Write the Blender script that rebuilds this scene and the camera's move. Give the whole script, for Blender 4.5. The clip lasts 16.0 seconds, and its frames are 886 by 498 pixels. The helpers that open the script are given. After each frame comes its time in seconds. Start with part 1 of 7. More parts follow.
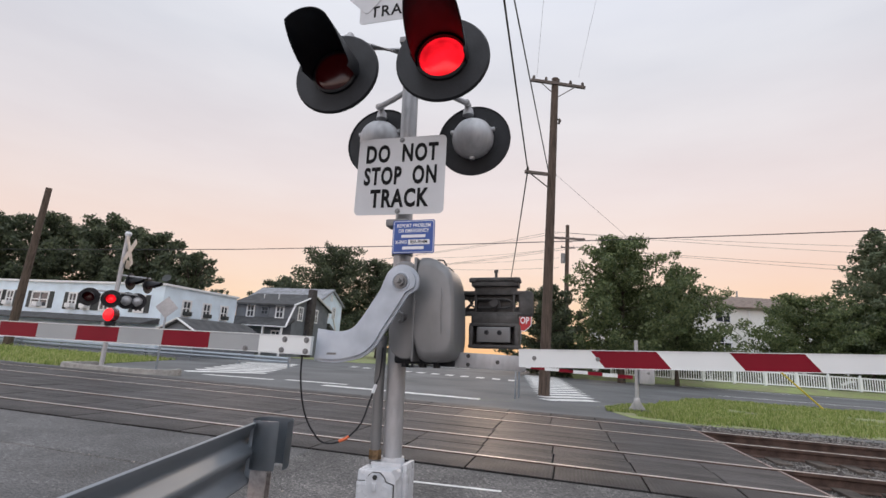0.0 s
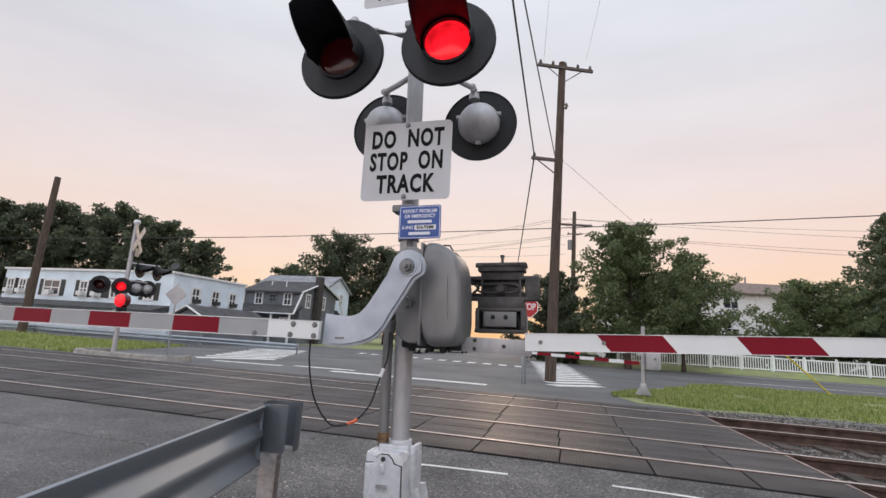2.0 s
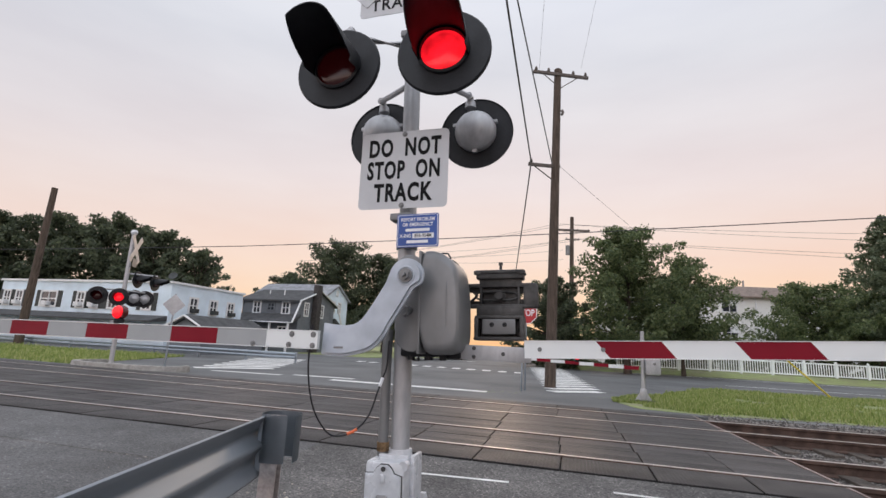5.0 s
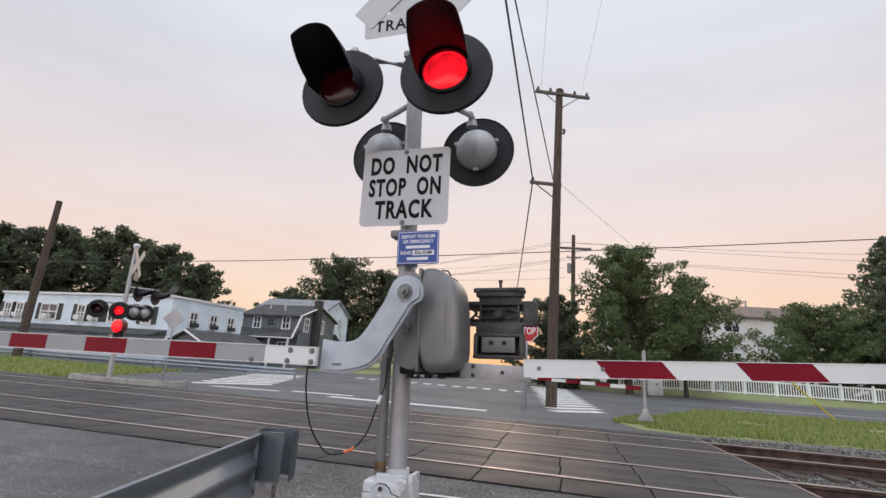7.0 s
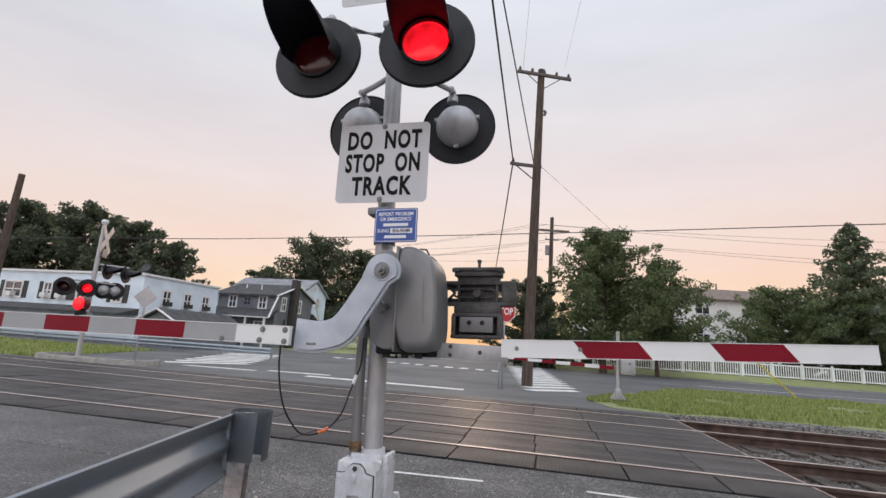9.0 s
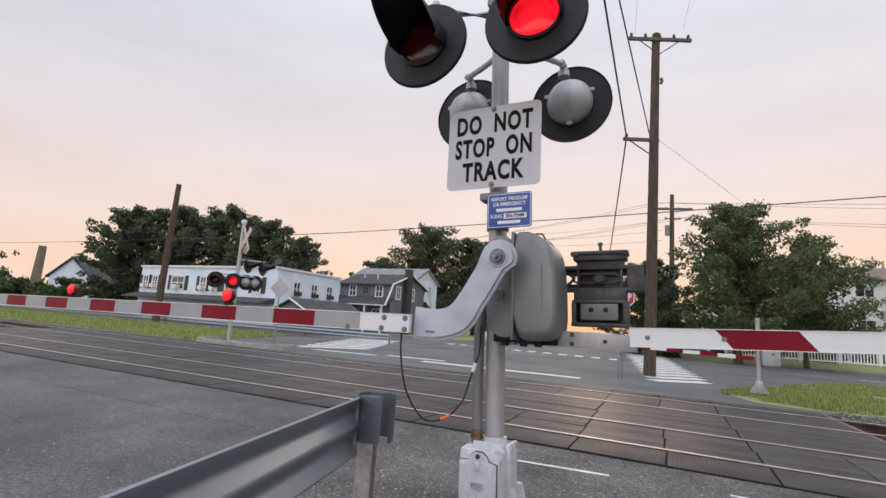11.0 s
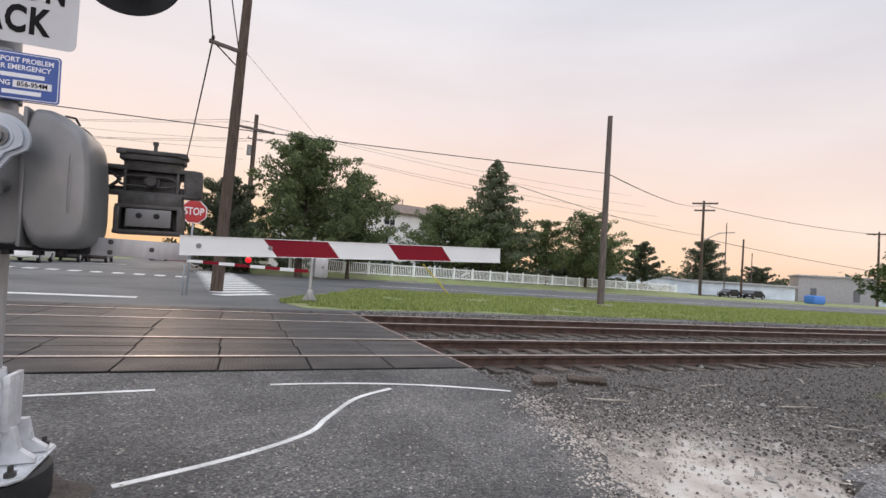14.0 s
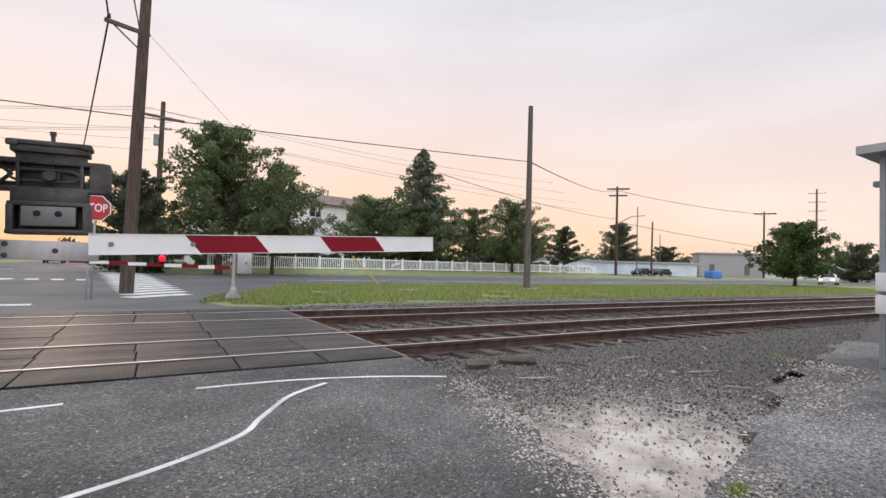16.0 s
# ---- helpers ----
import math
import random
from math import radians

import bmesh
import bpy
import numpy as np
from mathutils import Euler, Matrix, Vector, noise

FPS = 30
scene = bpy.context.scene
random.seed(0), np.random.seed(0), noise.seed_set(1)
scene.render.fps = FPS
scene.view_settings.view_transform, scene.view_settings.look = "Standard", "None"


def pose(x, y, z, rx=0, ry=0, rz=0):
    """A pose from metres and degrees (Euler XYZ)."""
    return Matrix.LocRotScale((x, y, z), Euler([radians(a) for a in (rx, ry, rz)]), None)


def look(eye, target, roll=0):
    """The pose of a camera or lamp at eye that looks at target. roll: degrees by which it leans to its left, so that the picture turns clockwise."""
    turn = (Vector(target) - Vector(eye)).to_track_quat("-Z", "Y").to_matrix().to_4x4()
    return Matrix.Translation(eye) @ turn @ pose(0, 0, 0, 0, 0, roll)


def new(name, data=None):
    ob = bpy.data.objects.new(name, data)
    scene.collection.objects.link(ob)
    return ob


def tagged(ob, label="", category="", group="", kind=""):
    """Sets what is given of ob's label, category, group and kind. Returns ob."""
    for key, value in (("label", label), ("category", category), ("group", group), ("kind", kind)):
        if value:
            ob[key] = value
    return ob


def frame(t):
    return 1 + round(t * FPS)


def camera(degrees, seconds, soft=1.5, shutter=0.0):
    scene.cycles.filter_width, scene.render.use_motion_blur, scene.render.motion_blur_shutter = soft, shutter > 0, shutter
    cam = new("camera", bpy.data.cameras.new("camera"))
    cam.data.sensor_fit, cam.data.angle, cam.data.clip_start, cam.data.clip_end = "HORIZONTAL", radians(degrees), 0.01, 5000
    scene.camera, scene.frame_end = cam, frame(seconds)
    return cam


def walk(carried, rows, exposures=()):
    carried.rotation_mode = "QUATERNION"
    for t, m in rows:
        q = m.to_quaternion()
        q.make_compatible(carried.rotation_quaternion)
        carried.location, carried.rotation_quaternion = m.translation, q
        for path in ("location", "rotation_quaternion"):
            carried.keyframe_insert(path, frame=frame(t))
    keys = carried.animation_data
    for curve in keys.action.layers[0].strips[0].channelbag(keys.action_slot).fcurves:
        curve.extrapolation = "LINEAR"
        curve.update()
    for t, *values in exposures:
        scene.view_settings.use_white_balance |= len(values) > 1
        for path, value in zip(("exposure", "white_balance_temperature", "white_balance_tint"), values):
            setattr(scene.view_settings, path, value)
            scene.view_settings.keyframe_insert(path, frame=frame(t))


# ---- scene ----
cam = camera(85.4, 16.0)
PATH = [
    (0, (0.017, -0.003, 1.378), (0.007, 1.953, 1.796), 3.8),
    (0.5, (0.011, -0.011, 1.374), (-0.023, 1.949, 1.771), 3.7),
    (1, (0.009, -0.012, 1.374), (-0.036, 1.952, 1.752), 3.7),
    (1.5, (0.014, -0.023, 1.37), (-0.031, 1.943, 1.736), 3.7),
    (2, (0.018, -0.009, 1.364), (-0.015, 1.957, 1.728), 3.7),
    (2.5, (0.023, -0.027, 1.368), (0.0, 1.936, 1.75), 3.5),
    (3, (0.025, -0.019, 1.369), (0.004, 1.943, 1.755), 3.5),
    (3.5, (0.032, -0.007, 1.371), (0.012, 1.954, 1.764), 3.5),
    (4, (0.021, -0.022, 1.373), (0.003, 1.938, 1.771), 3.3),
    (4.5, (0.017, -0.012, 1.372), (-0.008, 1.951, 1.756), 3.0),
    (7, (0.027, -0.022, 1.375), (-0.01, 1.924, 1.834), 3.7),
    (7.5, (0.028, -0.016, 1.379), (0.024, 1.933, 1.831), 4.0),
    (8, (0.028, -0.001, 1.372), (0.061, 1.952, 1.801), 3.9),
    (8.2, (0.037, 0.0, 1.368), (0.099, 1.955, 1.787), 3.8),
    (10.3, (0.026, 0.128, 1.389), (-0.07, 2.095, 1.739), 4.2),
    (10.5, (0.029, 0.12, 1.387), (-0.136, 2.084, 1.729), 4.1),
    (11, (-0.017, 0.12, 1.38), (-0.402, 2.059, 1.684), 3.9),
    (11.5, (-0.041, 0.14, 1.38), (-0.502, 2.072, 1.614), 3.6),
    (12, (-0.018, 0.116, 1.369), (-0.38, 2.075, 1.54), 3.4),
    (12.5, (0.021, 0.119, 1.377), (-0.075, 2.113, 1.486), 3.4),
    (13, (0.047, 0.117, 1.351), (0.271, 2.102, 1.45), 3.4),
    (13.5, (0.08, 0.08, 1.343), (0.748, 1.963, 1.426), 3.7),
    (14, (0.089, 0.081, 1.338), (1.288, 1.68, 1.425), 4.0),
    (14.5, (0.077, 0.003, 1.342), (1.7, 1.17, 1.397), 3.8),
    (15, (0.052, -0.021, 1.342), (1.845, 0.864, 1.377), 3.4),
    (15.5, (0.044, 0.022, 1.336), (1.783, 1.009, 1.375), 2.6),
    (16, (0.05, 0.081, 1.332), (1.473, 1.486, 1.391), 1.7),
]
EXPOSURES = [(0.0, 0.04), (4.5, 0.03), (7.0, 0.02), (8.2, 0.02), (10.5, 0.05), (12.0, 0.09), (13.0, 0.15), (14.0, 0.13), (15.0, 0.27), (15.5, 0.27), (16.0, 0.17)]
walk(cam, [(t, look(eye, target, roll)) for t, eye, target, roll in PATH], EXPOSURES)

# ---- sky, sun and light ----
world = bpy.data.worlds.new("evening_sky")
scene.world = world
world.use_nodes = True
wn = world.node_tree
wn.nodes.clear()
w_out = wn.nodes.new("ShaderNodeOutputWorld")
w_bg = wn.nodes.new("ShaderNodeBackground")
w_co = wn.nodes.new("ShaderNodeTexCoord")
w_sep = wn.nodes.new("ShaderNodeSeparateXYZ")
w_ramp = wn.nodes.new("ShaderNodeValToRGB")
w_ramp2 = wn.nodes.new("ShaderNodeValToRGB")
w_dot = wn.nodes.new("ShaderNodeVectorMath")
w_dot.operation = "DOT_PRODUCT"
w_dot.inputs[1].default_value = (0.25, 0.968, 0.0)
w_map = wn.nodes.new("ShaderNodeMapRange")
w_map.inputs["From Min"].default_value, w_map.inputs["From Max"].default_value = 0.1, 1.0
w_mix = wn.nodes.new("ShaderNodeMix")
w_mix.data_type = "RGBA"
w_noise = wn.nodes.new("ShaderNodeTexNoise")
w_noise.inputs["Scale"].default_value, w_noise.inputs["Detail"].default_value = 2.2, 5.0
w_str = wn.nodes.new("ShaderNodeMapping")
w_str.inputs["Scale"].default_value = (1.0, 1.0, 4.0)
w_cloud = wn.nodes.new("ShaderNodeMix")
w_cloud.data_type, w_cloud.blend_type = "RGBA", "SOFT_LIGHT"
w_cloud.inputs["Factor"].default_value = 0.5


def ramp_set(node, stops):
    el = node.color_ramp.elements
    while len(el) > 1:
        el.remove(el[-1])
    el[0].position, el[0].color = stops[0][0], (*stops[0][1], 1)
    for p, c in stops[1:]:
        e = el.new(p)
        e.color = (*c, 1)


# towards the sunset, and away from it
ramp_set(w_ramp, [(0.0, (1.02, 0.60, 0.30)), (0.07, (1.0, 0.69, 0.44)), (0.17, (0.95, 0.735, 0.62)), (0.32, (0.86, 0.755, 0.745)), (0.52, (0.74, 0.735, 0.785)), (0.68, (0.80, 0.83, 0.92)), (1.0, (1.5, 1.58, 1.75))])
ramp_set(w_ramp2, [(0.0, (0.95, 0.69, 0.58)), (0.12, (0.87, 0.72, 0.68)), (0.35, (0.66, 0.65, 0.70)), (0.52, (0.60, 0.63, 0.71)), (0.68, (0.80, 0.83, 0.92)), (1.0, (1.5, 1.58, 1.75))])
L = wn.links.new
L(w_co.outputs["Generated"], w_sep.inputs[0])
L(w_sep.outputs["Z"], w_ramp.inputs["Fac"])
L(w_sep.outputs["Z"], w_ramp2.inputs["Fac"])
L(w_co.outputs["Generated"], w_dot.inputs[0])
L(w_dot.outputs["Value"], w_map.inputs["Value"])
L(w_map.outputs["Result"], w_mix.inputs["Factor"])
L(w_ramp2.outputs["Color"], w_mix.inputs["A"])
L(w_ramp.outputs["Color"], w_mix.inputs["B"])
L(w_co.outputs["Generated"], w_str.inputs["Vector"])
L(w_str.outputs["Vector"], w_noise.inputs["Vector"])
L(w_mix.outputs["Result"], w_cloud.inputs["A"])
L(w_noise.outputs["Fac"], w_cloud.inputs["B"])
L(w_cloud.outputs["Result"], w_bg.inputs["Color"])
L(w_bg.outputs["Background"], w_out.inputs["Surface"])
# unseen sky behind the viewer, raised up to 1.9 to fill facing walls
w_map2 = wn.nodes.new("ShaderNodeMapRange")
for key, val in (("From Min", -0.1), ("From Max", -0.8), ("To Min", 1.0), ("To Max", 1.9)):
    w_map2.inputs[key].default_value = val
L(w_dot.outputs["Value"], w_map2.inputs["Value"])
L(w_map2.outputs["Result"], w_bg.inputs["Strength"])

sun_data = bpy.data.lights.new("sun", "SUN")
sun_data.energy, sun_data.angle, sun_data.color = 0.3, radians(20), (1.0, 0.72, 0.5)
sun = new("sun", sun_data)
sun.matrix_world = look((0, 0, 30), (0 - 0.25 * 60, -0.97 * 60, 18))

# ---- materials ----


def mat(name, col, rough=0.7, metal=0.0, var=0.25, scale=6.0, bump=0.15, fine=60.0, col2=None, spec=0.5, rand=0.0, stretch=(1, 1, 1)):
    """A surface with stains at a large scale, grain at a small one, and fine relief."""
    m = bpy.data.materials.new(name)
    m.use_nodes = True
    t = m.node_tree
    b = t.nodes["Principled BSDF"]
    b.inputs["Roughness"].default_value, b.inputs["Metallic"].default_value = rough, metal
    b.inputs["Specular IOR Level"].default_value = spec
    co = t.nodes.new("ShaderNodeTexCoord")
    mp = t.nodes.new("ShaderNodeMapping")
    mp.inputs["Scale"].default_value = stretch
    n1 = t.nodes.new("ShaderNodeTexNoise")
    n1.inputs["Scale"].default_value, n1.inputs["Detail"].default_value = scale, 6.0
    n2 = t.nodes.new("ShaderNodeTexNoise")
    n2.inputs["Scale"].default_value, n2.inputs["Detail"].default_value = fine, 3.0
    k = t.links.new
    k(co.outputs["Object"], mp.inputs["Vector"])
    k(mp.outputs["Vector"], n1.inputs["Vector"])
    k(mp.outputs["Vector"], n2.inputs["Vector"])
    mx = t.nodes.new("ShaderNodeMix")
    mx.data_type = "RGBA"
    c2 = col2 or tuple(c * (1 - var) for c in col)
    c1 = tuple(min(1, c * (1 + var * 0.5)) for c in col)
    mx.inputs["A"].default_value, mx.inputs["B"].default_value = (*c1, 1), (*c2, 1)
    r = t.nodes.new("ShaderNodeValToRGB")
    r.color_ramp.elements[0].position, r.color_ramp.elements[1].position = 0.35, 0.68
    k(n1.outputs["Fac"], r.inputs["Fac"])
    k(r.outputs["Color"], mx.inputs["Factor"])
    m2 = t.nodes.new("ShaderNodeMix")
    m2.data_type, m2.blend_type = "RGBA", "OVERLAY"
    m2.inputs["Factor"].default_value = min(1.0, var * 1.6)
    k(mx.outputs["Result"], m2.inputs["A"])
    k(n2.outputs["Fac"], m2.inputs["B"])
    last = m2.outputs["Result"]
    if rand:
        oi = t.nodes.new("ShaderNodeObjectInfo")
        rg = t.nodes.new("ShaderNodeMapRange")
        rg.inputs["To Min"].default_value, rg.inputs["To Max"].default_value = 1 - rand, 1 + rand
        k(oi.outputs["Random"], rg.inputs["Value"])
        hs = t.nodes.new("ShaderNodeHueSaturation")
        k(rg.outputs["Result"], hs.inputs["Value"])
        k(last, hs.inputs["Color"])
        last = hs.outputs["Color"]
    k(last, b.inputs["Base Color"])
    rr = t.nodes.new("ShaderNodeMapRange")
    rr.inputs["To Min"].default_value, rr.inputs["To Max"].default_value = max(0.03, rough - 0.14), min(1, rough + 0.14)
    k(n1.outputs["Fac"], rr.inputs["Value"])
    k(rr.outputs["Result"], b.inputs["Roughness"])
    if bump:
        bp = t.nodes.new("ShaderNodeBump")
        bp.inputs["Strength"].default_value, bp.inputs["Distance"].default_value = bump, 0.01
        k(n2.outputs["Fac"], bp.inputs["Height"])
        k(bp.outputs["Normal"], b.inputs["Normal"])
    return m


def leaf_mat(name, a, b2, c, soft=0.35):
    m = bpy.data.materials.new(name)
    m.use_nodes = True
    t = m.node_tree
    b = t.nodes["Principled BSDF"]
    b.inputs["Roughness"].default_value = 0.6
    g = t.nodes.new("ShaderNodeNewGeometry")
    r = t.nodes.new("ShaderNodeValToRGB")
    ramp_set(r, [(0.0, a), (0.5, b2), (1.0, c)])
    t.links.new(g.outputs["Random Per Island"], r.inputs["Fac"])
    t.links.new(r.outputs["Color"], b.inputs["Base Color"])
    tr = t.nodes.new("ShaderNodeBsdfTranslucent")
    t.links.new(r.outputs["Color"], tr.inputs["Color"])
    mx = t.nodes.new("ShaderNodeMixShader")
    mx.inputs["Fac"].default_value = soft
    t.links.new(b.outputs["BSDF"], mx.inputs[1])
    t.links.new(tr.outputs["BSDF"], mx.inputs[2])
    t.links.new(mx.outputs["Shader"], t.nodes["Material Output"].inputs["Surface"])
    return m


def asphalt_mat(name, col, chip, speck, rough=0.8):
    """Worn asphalt: broad stains, patches, aggregate and pale chips."""
    m = mat(name, col, rough, var=0.42, scale=0.45, fine=34, bump=0.6)
    t = m.node_tree
    k = t.links.new
    b = t.nodes["Principled BSDF"]
    base = b.inputs["Base Color"].links[0].from_socket
    co = [n for n in t.nodes if n.type == "TEX_COORD"][0]
    v = t.nodes.new("ShaderNodeTexVoronoi")
    v.inputs["Scale"].default_value = 72.0
    k(co.outputs["Object"], v.inputs["Vector"])
    sp = t.nodes.new("ShaderNodeSeparateColor")
    k(v.outputs["Color"], sp.inputs["Color"])
    r = t.nodes.new("ShaderNodeValToRGB")
    ramp_set(r, [(0.0, (0.36, 0.36, 0.36)), (0.45, (0.88, 0.88, 0.88)), (1 - speck, (1.6, 1.58, 1.55)), (1 - speck + 0.02, (chip, chip, chip * 0.97)), (1.0, (chip * 1.3, chip * 1.28, chip * 1.2))])
    k(sp.outputs["Red"], r.inputs["Fac"])
    n = t.nodes.new("ShaderNodeTexNoise")
    n.inputs["Scale"].default_value, n.inputs["Detail"].default_value, n.inputs["Roughness"].default_value = 1.1, 12.0, 0.68
    k(co.outputs["Object"], n.inputs["Vector"])
    r2 = t.nodes.new("ShaderNodeValToRGB")
    ramp_set(r2, [(0.3, (0.45, 0.44, 0.43)), (0.5, (0.98, 0.97, 0.96)), (0.7, (1.5, 1.47, 1.43))])
    k(n.outputs["Fac"], r2.inputs["Fac"])
    m1 = t.nodes.new("ShaderNodeMix")
    m1.data_type, m1.blend_type = "RGBA", "MULTIPLY"
    m1.inputs["Factor"].default_value = 1.0
    k(base, m1.inputs["A"])
    k(r.outputs["Color"], m1.inputs["B"])
    m2 = t.nodes.new("ShaderNodeMix")
    m2.data_type, m2.blend_type = "RGBA", "MULTIPLY"
    m2.inputs["Factor"].default_value = 0.95
    k(m1.outputs["Result"], m2.inputs["A"])
    k(r2.outputs["Color"], m2.inputs["B"])
    k(m2.outputs["Result"], b.inputs["Base Color"])
    bp = [x for x in t.nodes if x.type == "BUMP"][0]
    bp2 = t.nodes.new("ShaderNodeBump")
    bp2.inputs["Strength"].default_value, bp2.inputs["Distance"].default_value = 0.6, 0.006
    k(v.outputs["Distance"], bp2.inputs["Height"])
    k(bp.outputs["Normal"], bp2.inputs["Normal"])
    k(bp2.outputs["Normal"], b.inputs["Normal"])
    return m


